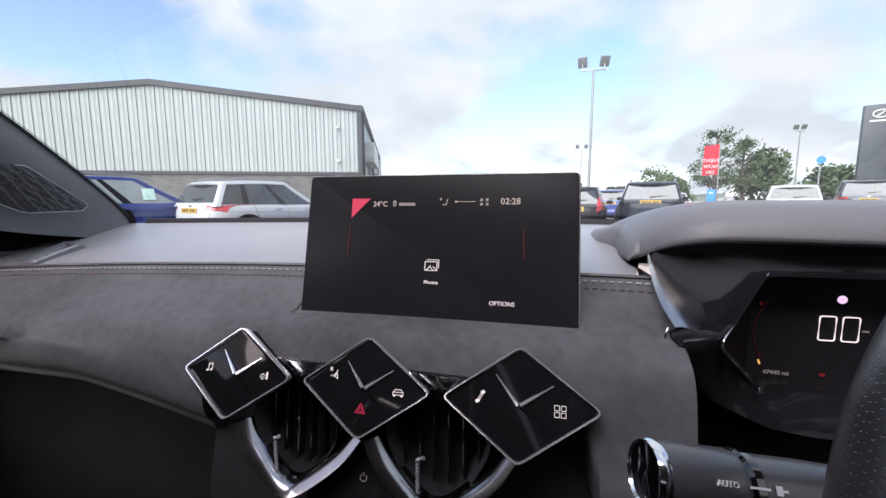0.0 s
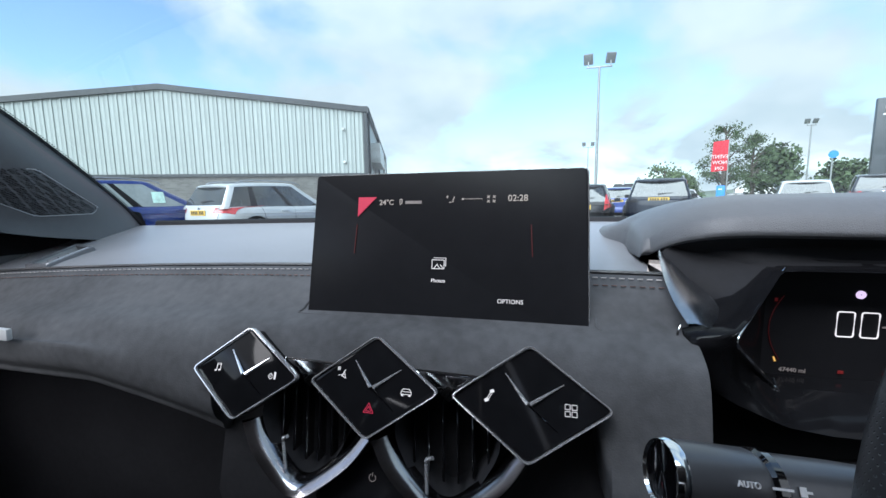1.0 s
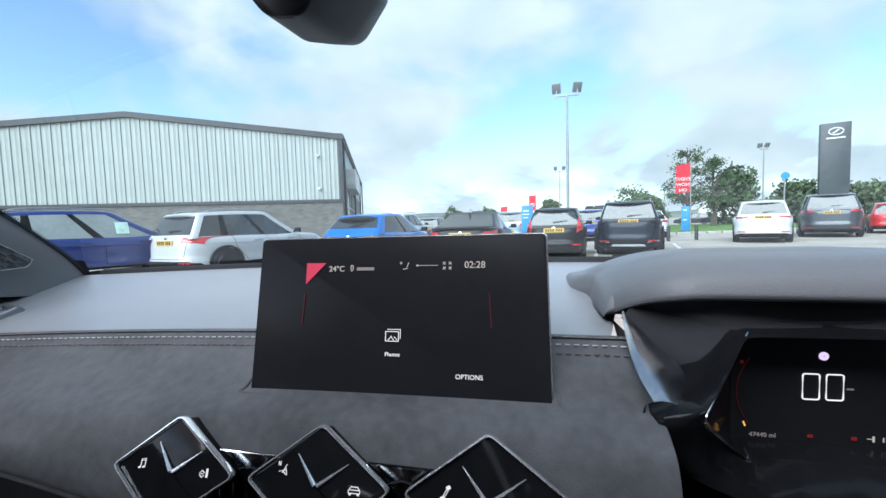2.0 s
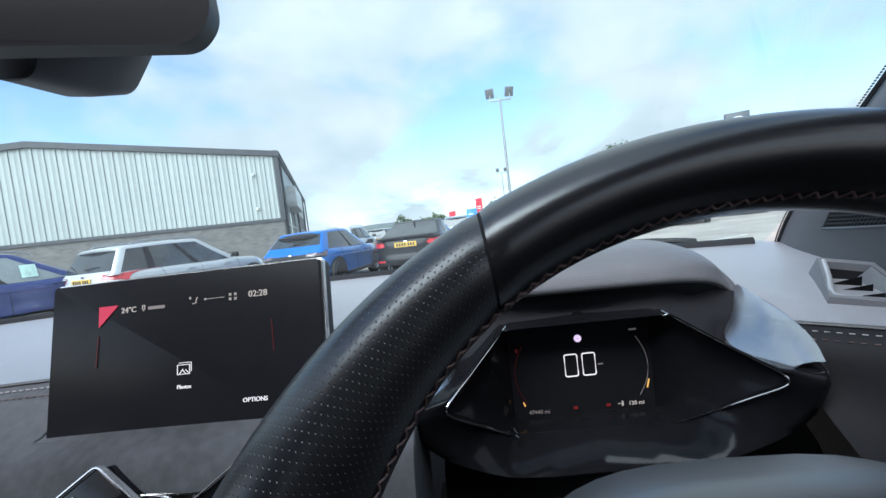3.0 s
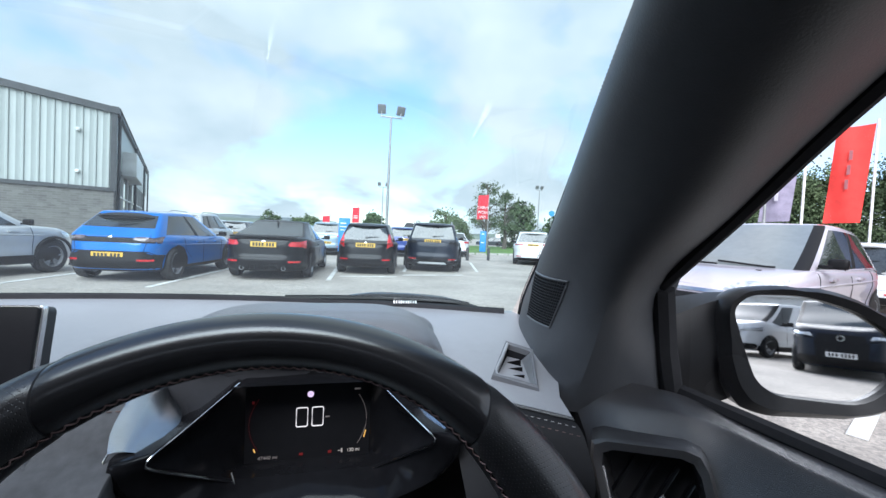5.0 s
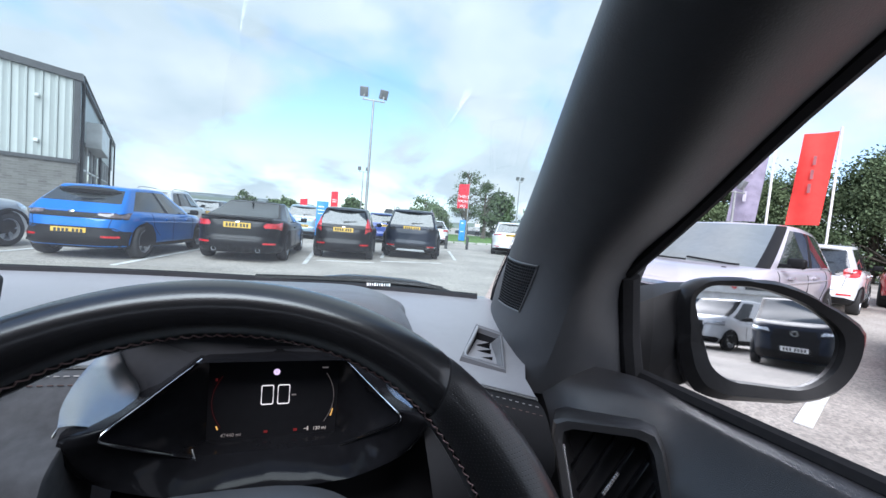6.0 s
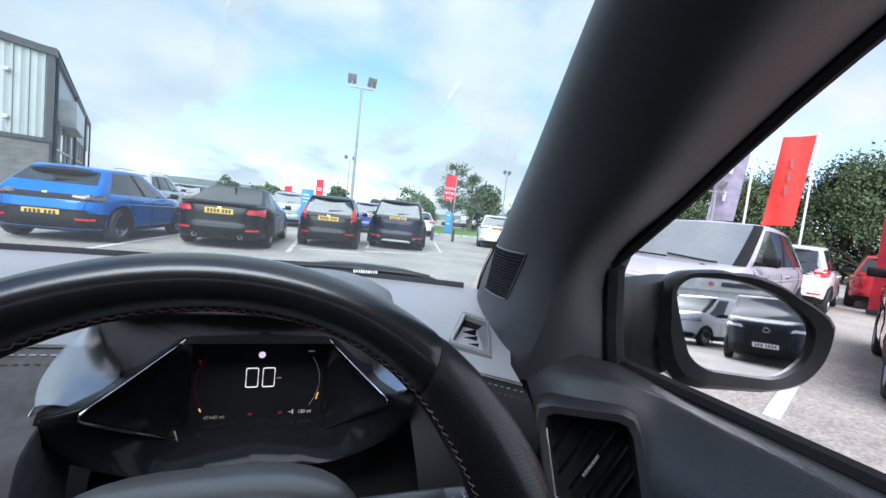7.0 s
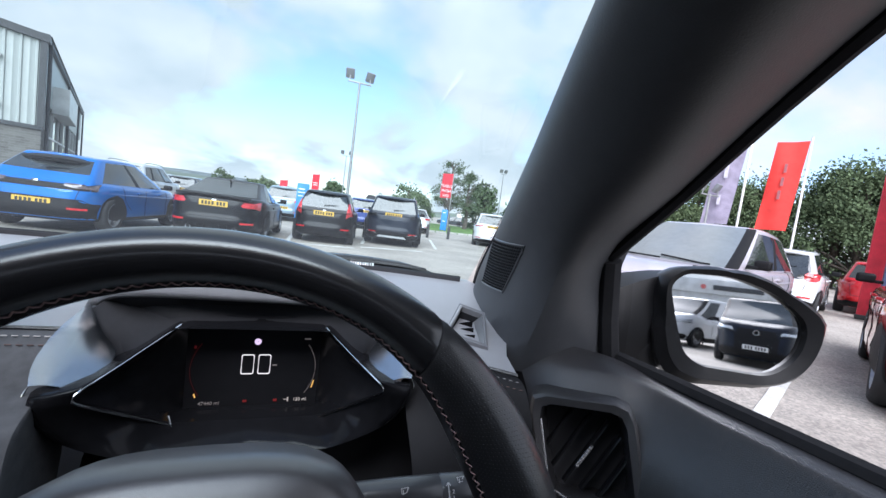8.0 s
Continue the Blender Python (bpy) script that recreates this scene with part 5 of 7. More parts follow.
bm = bmesh.new()
rows_mesh(bm, [front_row(-.74 + .945 * i / 60) for i in range(61)])
part("suede_front", bm, SUEDE, dash, "soft grey suede facing")
# piping and stitches along the seam
bm = bmesh.new()
tube(bm, [(x, .0615, seam_z(x) + .0012) for x in [-.74 + .945 * i / 40 for i in range(41)]], .0022, 6)
tube(bm, [(x, seam_y(x), seam_z(x) + .0012) for x in [.52 + .115 * i / 20 for i in range(21)]], .0022, 6)
part("seam_piping", bm, SOFT, dash)
for k, (y, dz, mt) in enumerate(((.047, -.0022, THREAD), (.038, -.0072, DARK_THREAD))):
    bm = bmesh.new()
    n = 118
    for i in range(n):
        x = -.70 + i * .0077
        if x > .204:
            continue
        box(bm, (.0048, .0011, .0011), pose(x, y, seam_z(x) + dz + .0004), .0003, 1)
    for i in range(18):
        x = .532 + i * .0057
        box(bm, (.0036, .0007, .0007), pose(x, seam_y(x) + y - .062, seam_z(x) + dz + .0004, 0, 0, -36), .0003, 1)
    part("stitching", bm, mt, dash, kind="stuff")
# driver's end of the dash, beyond the instruments
bm = bmesh.new()
rows_mesh(bm, [spline([(x, seam_y(x), seam_z(x)), (x, seam_y(x) - .015, seam_z(x) - .002), (x, seam_y(x) - .03, seam_z(x) - .016), (x, seam_y(x) - .045, seam_z(x) - .05), (x, -.06, .83), (x, -.07, .74), (x, -.07, .55)], 4) for x in [.521 + .113 * i / 12 for i in range(13)]])
part("end_panel", bm, END_LEATHER, dash)
# the dark knee side of the dash
bm = bmesh.new()
rows_mesh(bm, [[(x, .044, .86), (x, .042, .80), (x, .035, .70), (x, .05, .45), (x, .2, .3)] for x in (-.76, -.3, 0, .2)])
part("lower_dash", bm, BLACKOUT, dash)
bm = bmesh.new()
turn = front_row(.205)
rows_mesh(bm, [[p + Vector((dx + .02 * max(0, (.9 - p.z)) * dx / .03, dy, -.15 * dx)) for p in turn] for dx, dy in ((0, 0), (.0008, .002), (.0010, .010), (.0008, .03), (.0, .09))])
part("suede_side", bm, SUEDE, dash)
bm = bmesh.new()
rows_mesh(bm, [[(x, .10, .86), (x, .05, .82), (x, .02, .74), (x, .05, .5)] for x in (.215, .35, .56)])
part("column_shroud_panel", bm, END_LEATHER, dash)


# ---- corner vents on the dash top ----
VENT_PALE = material("vent_pale", (0.40, 0.42, 0.44), 0.35, 0.3, vary=0.08, scale=20)
VENT_RIM = material("vent_rim", (0.085, 0.088, 0.094), 0.32, vary=0.05, scale=20)


def corner_vent(sgn):
    ob = thing("corner_vent", (sgn * .62, .05, .95), "slanted corner air vent with dark pointed vanes and pale lip", "air vent", "corner vents")
    plan = ((.621, .113, .017), (.650, .086, .013), (.621, .012, .001), (.577, .050, .003)) if sgn > 0 else ((.600, .135, .005), (.655, .150, .005), (.640, .07, .003), (.590, .065, .003))
    q = [Vector((sgn * a, b, top_at(sgn * a, b) + c)) for a, b, c in plan]
    nrm = (q[1] - q[0]).cross(q[2] - q[0]).normalized()
    if nrm.z < 0:
        nrm = -nrm
    bm = bmesh.new()
    ctr = sum(q, Vector()) / 4
    out, inn = [p + nrm * .0015 for p in q], [ctr + (p - ctr) * .84 + nrm * .001 for p in q]
    low = [ctr + (p - ctr) * .70 - nrm * .03 for p in q]
    rows_mesh(bm, [[p - nrm * .028 + (p - ctr) * .25 for p in q], out, [ctr + (p - ctr) * .93 + nrm * .0025 for p in q], inn, [ctr + (p - ctr) * .80 - nrm * .006 for p in q]], closed_u=True)
    part("bezel", bm, HOOD_LEATHER, ob)
    bm = bmesh.new()
    rows_mesh(bm, [[ctr + (p - ctr) * .80 - nrm * .006 for p in q], low], closed_u=True)
    bm.faces.new([bm.verts.new(p) for p in low])
    # matt black paints in the shade of the other duct walls
    part("duct", bm, BLACKOUT, ob)
    # the pale inner wall on the window's side and the polished lip across from it
    bm = bmesh.new()
    rows_mesh(bm, [[inn[1].lerp(inn[2], k / 4) - nrm * .001 for k in range(5)], [inn[1].lerp(inn[2], k / 4).lerp(inn[0].lerp(inn[3], k / 4), .42) - nrm * .020 for k in range(5)]])
    bmesh.ops.solidify(bm, geom=bm.faces[:], thickness=.0012)
    # this wall's paleness is window light put into its colour
    part("inner_wall", bm, VENT_PALE, ob)
    part("lip", tube(bmesh.new(), spline([inn[0] + nrm * .0004, inn[0].lerp(inn[3], .5) + nrm * .001, inn[3] + nrm * .0004, inn[3].lerp(inn[2], .35)], 4), [.0022] * 8 + [.0016, .0013, .001, .0008, .0006], 8), VENT_PALE, ob)
    for i in range(3):
        u = .34 + .22 * i
        a, b = inn[0].lerp(inn[3], u), inn[1].lerp(inn[2], u)
        bm = bmesh.new()
        prong = [a.lerp(b, .15) - nrm * .012, a.lerp(b, .62 + .06 * i) - nrm * .002, a.lerp(b, .66 + .06 * i) - nrm * .022, a.lerp(b, .15) - nrm * .026]
        bm.faces.new([bm.verts.new(p) for p in prong])
        bmesh.ops.solidify(bm, geom=bm.faces[:], thickness=.0018)
        part("slat", bm, BLACKOUT, ob)


corner_vent(1)
corner_vent(-1)
ob = thing("passenger_blade", (-.5, -.05, .88), "short polished blade on the passenger side of the dash", "trim blade")
bm = bmesh.new()
box(bm, (.15, .006, .013), pose(-.522, -.063, .8875, 0, 3.5, 4), .0025)
part("blade", bm, WHITE_PANEL, ob)
bm = bmesh.new()
box(bm, (.010, .007, .0105), pose(-.474, -.0605, .8845, 0, 3.5, 4), .001)
part("red_stripe", bm, FLAG_RED, ob, "red stripe on the blade")

# ---- centre screen ----
display = thing("touchscreen", (0, .02, .916), "black glass touchscreen showing a photo menu and clock", "screen")
SM = pose(0, 0, .916, -12, 0, 0)
bm = bmesh.new()
prism(bm, rounded([(-.130, -.03), (.130, -.03), (.1285, .129), (-.1285, .129)], .003), .004, SM, .0008)
part("glass_front", bm, SCREEN, display)
bm = bmesh.new()
prism(bm, rounded([(-.1315, -.03), (.1315, -.03), (.130, .1305), (-.130, .1305)], .004), .006, SM @ pose(0, .0035, 0), .001)
part("silver_edge", bm, SATIN, display)
bm = bmesh.new()
prism(bm, rounded([(-.1305, -.03), (.1305, -.03), (.129, .130), (-.129, .130)], .006), .014, SM @ pose(0, .009, 0), .003)
part("back_shell", bm, GRILLE, display)
# the raised lip round its foot
bm = bmesh.new()
tube(bm, spline([(-.128, .05, .926), (-.135, .02, .920), (-.1355, .0, .912), (-.132, -.006, .909), (-.06, -.006, .909), (.06, -.006, .909), (.132, -.006, .909), (.1355, .0, .912), (.135, .02, .920), (.128, .05, .926)], 4), .0014, 8)
part("foot_lip", bm, SUEDE, display)


def on_screen(x, z, y=-.0006):
    """A pose on the glass, x to the right and z up from its lower edge, with its x, y plane in the glass."""
    return SM @ pose(x, y, z, 90, 0, 0)


def bars_on(frame_fn, items, mat, parent, name):
    bm = bmesh.new()
    for x, z, w, h, rot in items:
        box(bm, (w, h, .0004), frame_fn(x, z) @ pose(0, 0, 0, 0, 0, rot))
    return part(name, bm, mat, parent)


lettering("Photos", .0047, on_screen(.0005, .0285), LIT_TEXT, display)
lettering("OPTIONS", .0053, on_screen(.0655, .0125), LIT_TEXT, display)
lettering("02:28", .0080, on_screen(.0705, .1035), LIT_SOFT, display)
lettering("24\u00b0C", .0070, on_screen(-.053, .101), LIT_SOFT, display)
bars_on(on_screen, [(-.026, .101, .016, .0028, 0)], LIT_DIM, display, "station_bar")
bm = bmesh.new()
m = on_screen(-.0735, .096)
vs = [bm.verts.new(m @ Vector(p)) for p in ((-.0085, .0105, .0003), (.0105, .0105, .0003), (-.0085, -.0085, .0003))]
bm.faces.new(vs)
part("menu_flag", bm, LIT_RED, display, "crimson corner flag")
bars_on(on_screen, [(0, .0475, .0115, .0006, 0), (0, .0395, .0115, .0006, 0), (-.0057, .0435, .0006, .008, 0), (.0057, .0435, .0006, .008, 0), (.0015, .0493, .0115, .0005, 0), (.0072, .0455, .0005, .0078, 0),
                    (-.0022, .0418, .0055, .0006, 50), (.0002, .0418, .0045, .0006, -50), (.0033, .0418, .004, .0006, -45)], LIT_TEXT, display, "photo_icon")
bars_on(on_screen, [(.030, .1035, .018, .0004, 0), (.021, .1035, .0016, .0016, 0)], LIT_SOFT, display, "fan_scale")
for x in (.0445, .0495):
    for z in (.1012, .1052):
        bars_on(on_screen, [(x, z, .0032, .0006, 35), (x, z, .0032, .0006, -55)], LIT_SOFT, display, "fan_icon")
bars_on(on_screen, [(.0125, .104, .0045, .0006, 70), (.0105, .1008, .0045, .0006, 10), (.0065, .1058, .002, .0006, 0), (.0065, .1058, .0006, .0025, 0)], LIT_SOFT, display, "seat_icon")
bars_on(on_screen, [(-.0395, .102, .0006, .004, 0), (-.0375, .102, .0006, .004, 0), (-.0385, .104, .002, .0006, 0), (-.0385, .0995, .0018, .0006, 45)], LIT_SOFT, display, "pin_icon")
for s in (-1, 1):
    bars_on(on_screen, [(s * .083, .066, .0008, .028, 3 * s)], LIT_FAINT, display, "side_glow")

# ---- diamond control cluster ----
panel = thing("diamond_controls", (0, -.05, .80), "three glossy black diamond control pads in silver bezels over air vents", "control panel")
TILT = 21.0
PM = pose(0, -.0485, .866, -TILT, 0, 0)


def diamond(cx, w, h, shift=0.0):
    return [(cx - w, 0), (cx + shift, -h), (cx + w, 0), (cx + shift * .2, h)]


def on_panel(x, z, y=-.0125):
    return PM @ pose(x, y, z, 90, 0, 0)


def ring(bm, outer, inner, y0, y1, m):
    """A raised frame between two outlines."""
    f = lambda pts, y: [m @ Vector((x, y, z)) for x, z in pts]
    rows_mesh(bm, [f(outer, y1), f(outer, y0 + .0012), f([(a[0] * .8 + b[0] * .2, a[1] * .8 + b[1] * .2) for a, b in zip(outer, inner)], y0), f([(a[0] * .25 + b[0] * .75, a[1] * .25 + b[1] * .75) for a, b in zip(outer, inner)], y0), f(inner, y0 + .002)], closed_u=True)


PADS = ((-.1585, .054, .0395, -.004), (-.0385, .0555, .0400, -.001), (.084, .0585, .0415, .0))
for cx, w, h, sh in PADS:
    pad = part("pad", prism(bmesh.new(), rounded(diamond(cx, w - .002, h - .002, sh), .004, 3), .018, PM @ pose(0, -.0095, 0), .0008), PAD_BLACK, panel)
    bm = bmesh.new()
    ring(bm, rounded(diamond(cx, w + .0006, h + .0006, sh), .006, 4), rounded(diamond(cx, w - .0020, h - .0016, sh), .0045, 4), -.012, -.0068, PM)
    part("bezel", bm, SATIN, pad, "satin silver bezel")
    bm = bmesh.new()
    for a, b in (((cx - .3 * w, .47 * h), (cx - .02 * w, -.02 * h)), ((cx + .42 * w, .36 * h), (cx + .02 * w, -.02 * h))):
        va, vb = Vector((a[0], -.0100, a[1])), Vector((b[0], -.0108, b[1]))
        tube(bm, [PM @ va, PM @ vb], [.0004, .0016], 6)
    part("crease", bm, SATIN, pad)
    bm = bmesh.new()
    tube(bm, [PM @ Vector((cx, -.0098, -.04 * h)), PM @ Vector((cx + .35 * w, -.0096, -.42 * h))], [.0008, .0003], 5)
    part("lower_crease", bm, PIANO, pad)
# bridges between the pads
for a, b in ((0, 1), (1, 2)):
    x0, x1 = PADS[a][0] + .036, PADS[b][0] - .036
    xm = (PADS[a][0] + PADS[b][0]) / 2
    bm = bmesh.new()
    prism(bm, [(x0 + .004, .0145), (x1 - .004, .0135), (xm + .006, -.002), (xm, -.007), (xm - .006, -.002)], .012, PM @ pose(0, -.002, 0), .001)
    br = part("bridge", bm, DARK_METAL, panel)
    bm = bmesh.new()
    tube(bm, [PM @ Vector((x0 - .002, -.004, .0155)), PM @ Vector((x1 + .002, -.004, .0145))], .0009, 6)
    part("bridge_edge", bm, CHROME, br)


def on_pad(i, u, v):
    cx, w, h, _ = PADS[i]
    return on_panel(cx + u * w, v * h, -.0098)


# icons: note, fan, compass arrow, car, hazard triangle, phone, grid
def icon(i, u, v, items, mat=LIT_TEXT, name="icon"):
    m = on_pad(i, u, v)
    bm = bmesh.new()
    for x, y, w, h, rot in items:
        box(bm, (w * .7 if w < .0009 else w, h * .7 if h < .0009 else h, .0004), m @ pose(x * .001, y * .001, 0, 0, 0, rot))
    part(name, bm, mat, panel)


def rect_items(x, y, w, h, t=.5):
    return [(x, y + h / 2, w * .001, t * .001, 0), (x, y - h / 2, w * .001, t * .001, 0), (x - w / 2, y, t * .001, h * .001, 0), (x + w / 2, y, t * .001, h * .001, 0)]


icon(0, -.52, .06, [(-1.5, 0, .0006, .006, 0), (2.2, .6, .0006, .006, 0), (.35, 3.2, .004, .0006, 8), (.35, 2.2, .004, .0005, 8), (-2.3, -2.8, .002, .0014, 20), (1.4, -2.2, .002, .0014, 20)])
icon(0, .50, -.02, [(-2, 1.4, .003, .0006, 40), (-2, -1.4, .003, .0006, -40), (0, 1.6, .003, .0006, -40), (0, -1.6, .003, .0006, 40), (3.2, .8, .0016, .006, 0), (-1, 0, .002, .0006, 0)])
icon(1, -.50, .20, [(-3.5, 3.2, .0005, .003, 0), (-2.0, 3.2, .0005, .003, 0), (-2.75, 3.2, .003, .0005, -60), (1.5, 0, .0065, .0006, 60), (-.2, -1.5, .0055, .0006, 12), (3.1, -1.8, .005, .0006, 105), (1.4, -2.6, .004, .0006, -40)])
icon(1, .52, -.04, [(0, 2.2, .005, .0006, 0), (0, -1.8, .0085, .0006, 0), (-3.2, 1.2, .0032, .0006, 55), (3.2, 1.2, .0032, .0006, -55), (-4.2, -.9, .0006, .0022, 0), (4.2, -.9, .0006, .0022, 0), (0, .2, .008, .0005, 0), (-3, -2.6, .0016, .0010, 0), (3, -2.6, .0016, .0010, 0)])
icon(1, -.02, -.44, [(0, -2.4, .0085, .0006, 0), (-2.1, 1.2, .0085, .0006, 60), (2.1, 1.2, .0085, .0006, -60), (0, -1.2, .0045, .0005, 0), (-1.1, .6, .0042, .0005, 60), (1.1, .6, .0042, .0005, -60)], LIT_RED, "hazard_icon")
icon(2, -.48, .07, [(-1.6, -1.2, .007, .0007, 60), (-.4, -1.6, .0065, .0006, 60), (1.2, 2.8, .003, .0022, 25), (-2.6, -3.6, .003, .0022, 25)])
icon(2, .50, -.05, rect_items(-2.3, 2.3, 3.4, 3.4) + rect_items(2.3, 2.3, 3.4, 3.4) + rect_items(-2.3, -2.3, 3.4, 3.4) + rect_items(2.3, -2.3, 3.4, 3.4))
# vent frames of polished metal, hanging between the pads
RIBBON = material("polished_ribbon", (0.34, 0.34, 0.36), 0.17, 1.0, vary=0.1, scale=30)
for a, b in ((0, 1), (1, 2)):
    xa, xb = PADS[a][0], PADS[b][0]
    xm = (xa + xb) / 2
    run = spline([(xa + .001, -.066, .828), (xa + .016, -.075, .809), (xm - .016, -.083, .788), (xm, -.085, .783), (xm + .016, -.083, .788), (xb - .016, -.075, .809), (xb - .001, -.066, .828)], 4)
    bm = bmesh.new()
    aim, rows = Vector((xm, -.06, .84)), []
    for k, p in enumerate(run):
        f = k / (len(run) - 1)
        wide = .0075 + .0070 * abs(1 - 2 * f) ** 1.5 * (1 if f < .5 else .55)
        d = (aim - p)
        d.y = 0
        d = d.normalized() * wide
        rows.append([p + Vector((0, .014, -.003)), p - d * .25 + Vector((0, .003, 0)), p, p + d * .5 + Vector((0, .003, 0)), p + d + Vector((0, .010, 0)), p + d + Vector((0, .020, 0))])
    rows_mesh(bm, rows)
    vent = part("vent_frame", bm, RIBBON, panel, "polished metal vent surround", sharp=60)
    bm = bmesh.new()
    ctr = Vector((xm, -.02, .825))
    pts = spline([(xm - .040, -.060, .845), (xm - .030, -.066, .810), (xm, -.074, .782), (xm + .030, -.066, .810), (xm + .040, -.060, .845), (xm, -.050, .872)], 5, closed=True)
    rows_mesh(bm, [pts, [ctr + (p - ctr) * .85 + Vector((0, .025, 0)) for p in pts]], closed_u=True)
    bm.faces.new([bm.verts.new(ctr + (p - ctr) * .85 + Vector((0, .025, 0))) for p in pts])
    part("duct", bm, DARK, vent)
    for i in range(6):
        x = xm - .030 + .012 * i
        dz = .034 * (1 - abs(x - xm) / .045)
        bm = bmesh.new()
        box(bm, (.0022, .016, .03 + dz * 1.2), pose(x, -.045, .828, -14, 0, 12), .0006, 1)
        part("slat", bm, PIANO, vent)
    bm = bmesh.new()
    tube(bm, [(xm - .012, -.075, .798 + .0014 * k) for k in range(20)] + [(xm - .011, -.076, .827), (xm - .006, -.078, .830)], [.0009 + .0006 * (k % 2) for k in range(20)] + [.0015, .0015], 8)
    part("slider", bm, SATIN, vent)
# the lower dark diamond with its power mark
bm = bmesh.new()
prism(bm, rounded(diamond(-.0385, .050, .045, 0), .004, 3), .015, PM @ pose(0, .012, -.092), .001)
low = part("lower_pad", bm, PIANO_SOFT, panel)
bm = bmesh.new()
m = on_panel(-.0385, -.072, .0113)
tube(bm, [m @ Vector((.0028 * math.cos(a * math.pi / 10 + 2.0), .0028 * math.sin(a * math.pi / 10 + 2.0), 0)) for a in range(17)], .0003, 5)
tube(bm, [m @ Vector((0, .001, 0)), m @ Vector((0, .0038, 0))], .0003, 5)
part("power_icon", bm, LIT_DIM, low)
bm = bmesh.new()
rows_mesh(bm, [[(x, -.015, .865), (x, -.03, .80), (x, -.045, .74), (x, .0, .5)] for x in (-.21, -.1, 0, .1, .17)])
part("console_front", bm, DARK, panel)

# ---- instrument binnacle ----
CX = .3605
binn = thing("instrument_binnacle", (CX, .08, .85), "leather-hooded instrument binnacle with black digital display", "instrument cluster")


def hood_lip(u):
    """The hood's front edge, from its left end to its right end."""
    x = .199 + .320 * u
    e = abs(2 * u - 1)
    return Vector((x, .058 + .034 * e ** 6 + .012 * max(0, 1 - u / .12), .988 - .024 * e ** 7 - .004 * u))


def hood_row(u):
    """One slice of the hood, from under its lip over the crest to the back."""
    p = hood_lip(u)
    e = abs(2 * u - 1)
    zc = 1.018 - .030 * e ** 5
    x, wide = p.x, 1 + .10 * e ** 4
    xb = CX + (x - CX) * wide
    return [Vector((x, p.y + .006, p.z - .007))] + spline([(x, p.y + .0005, p.z - .004), (x, p.y, p.z + .001), (x, p.y + .008, (p.z * 2 + zc) / 3 + .004), (x, p.y + .03, zc - .005), (x, p.y + .06, zc - .001), (x, p.y + .09, zc), (xb, .235, zc - .008), (xb, .30, .975), (xb, .33, .955)], 5)


bm = bmesh.new()
def hood_end(u, a):
    """The hood's end slice rolled down towards the dash."""
    sgn = -1 if u == 0 else 1
    return [Vector((p.x + sgn * .010 * math.sin(a), p.y, .955 + (p.z - .955) * math.cos(a))) for p in hood_row(u)]


ROLL = (1.5, 1.15, .8, .4)
rows_mesh(bm, [hood_end(0, a) for a in ROLL] + [hood_row(i / 48) for i in range(49)] + [hood_end(1, a) for a in reversed(ROLL)], cap=True)
part("hood", bm, HOOD_LEATHER, binn, "grained leather hood")
# the bezel: a wide hexagon whose side tips come forward
TOPX, TIPX = .0715, .1325


def bezel_loop(grow=1.0, dy=0.0):
    pts = []
    for sx, sz in ((-TOPX, "t"), (-TIPX, "m"), (-TOPX, "b"), (TOPX, "b"), (TIPX, "m"), (TOPX, "t")):
        y, z = {"t": (.055, .9555), "m": (-.013, .9115), "b": (.051, .8515)}[sz]
        pts.append((CX + sx * grow, y + dy, .905 + (z - .905) * grow))
    return rounded(pts, .009, 5)


def even(pts, n):
    """A closed loop in n even steps of its length."""
    p = [Vector(q) for q in pts]
    k = len(p)
    seg = [(p[(i + 1) % k] - p[i]).length for i in range(k)]
    total, out, i, run = sum(seg), [], 0, 0.0
    for j in range(n):
        d = total * j / n
        while run + seg[i] < d:
            run += seg[i]
            i += 1
        out.append(p[i].lerp(p[(i + 1) % k], (d - run) / seg[i]))
    return out


def by_angle(pts, n=120):
    """Points of a closed loop at even steps of the angle about the display's middle."""
    c = Vector((CX, 0, .905))
    p = even(pts, 1200)
    ang = np.array([math.atan2((q - c).z, (q - c).x) for q in p])
    out = []
    for k in range(n):
        a = -math.pi + 2 * math.pi * k / n
        out.append(p[int(np.argmin(np.abs((ang - a + math.pi) % (2 * math.pi) - math.pi)))])
    return out


half = [(0, .020, .826), (.050, .014, .829), (.085, .004, .838), (.1060, -.002, .848), (.1290, -.004, .858), (.1480, -.006, .870), (.1600, -.008, .887), (.1640, -.010, .904), (.1600, -.011, .9165)]
under = [(.1375, -.010, .9150), (.1330, -.006, .9165), (.110, .014, .9300), (.078, .050, .9545)]
outline = [(CX + x, y, z) for x, y, z in half] + [(CX + x, y, z) for x, y, z in under] + [(CX - x, y, z) for x, y, z in reversed(under)] + [(CX - x, y, z) for x, y, z in half[:0:-1]]
R0, R2 = by_angle(outline), by_angle(bezel_loop())
bm = bmesh.new()
rows_mesh(bm, [[Vector((p.x, p.y + .07, p.z)) for p in R0], [p + Vector((0, .006, 0)) for p in R0], [a.lerp(b, .10) + Vector((0, -.004, 0)) for a, b in zip(R0, R2)], [a.lerp(b, .3) + Vector((0, -.008, 0)) for a, b in zip(R0, R2)], [a.lerp(b, .6) + Vector((0, -.007, 0)) for a, b in zip(R0, R2)], [a.lerp(b, .9) + Vector((0, -.003, 0)) for a, b in zip(R0, R2)], R2], closed_u=True)
part("housing", bm, PIANO_SOFT, binn, sharp=70)
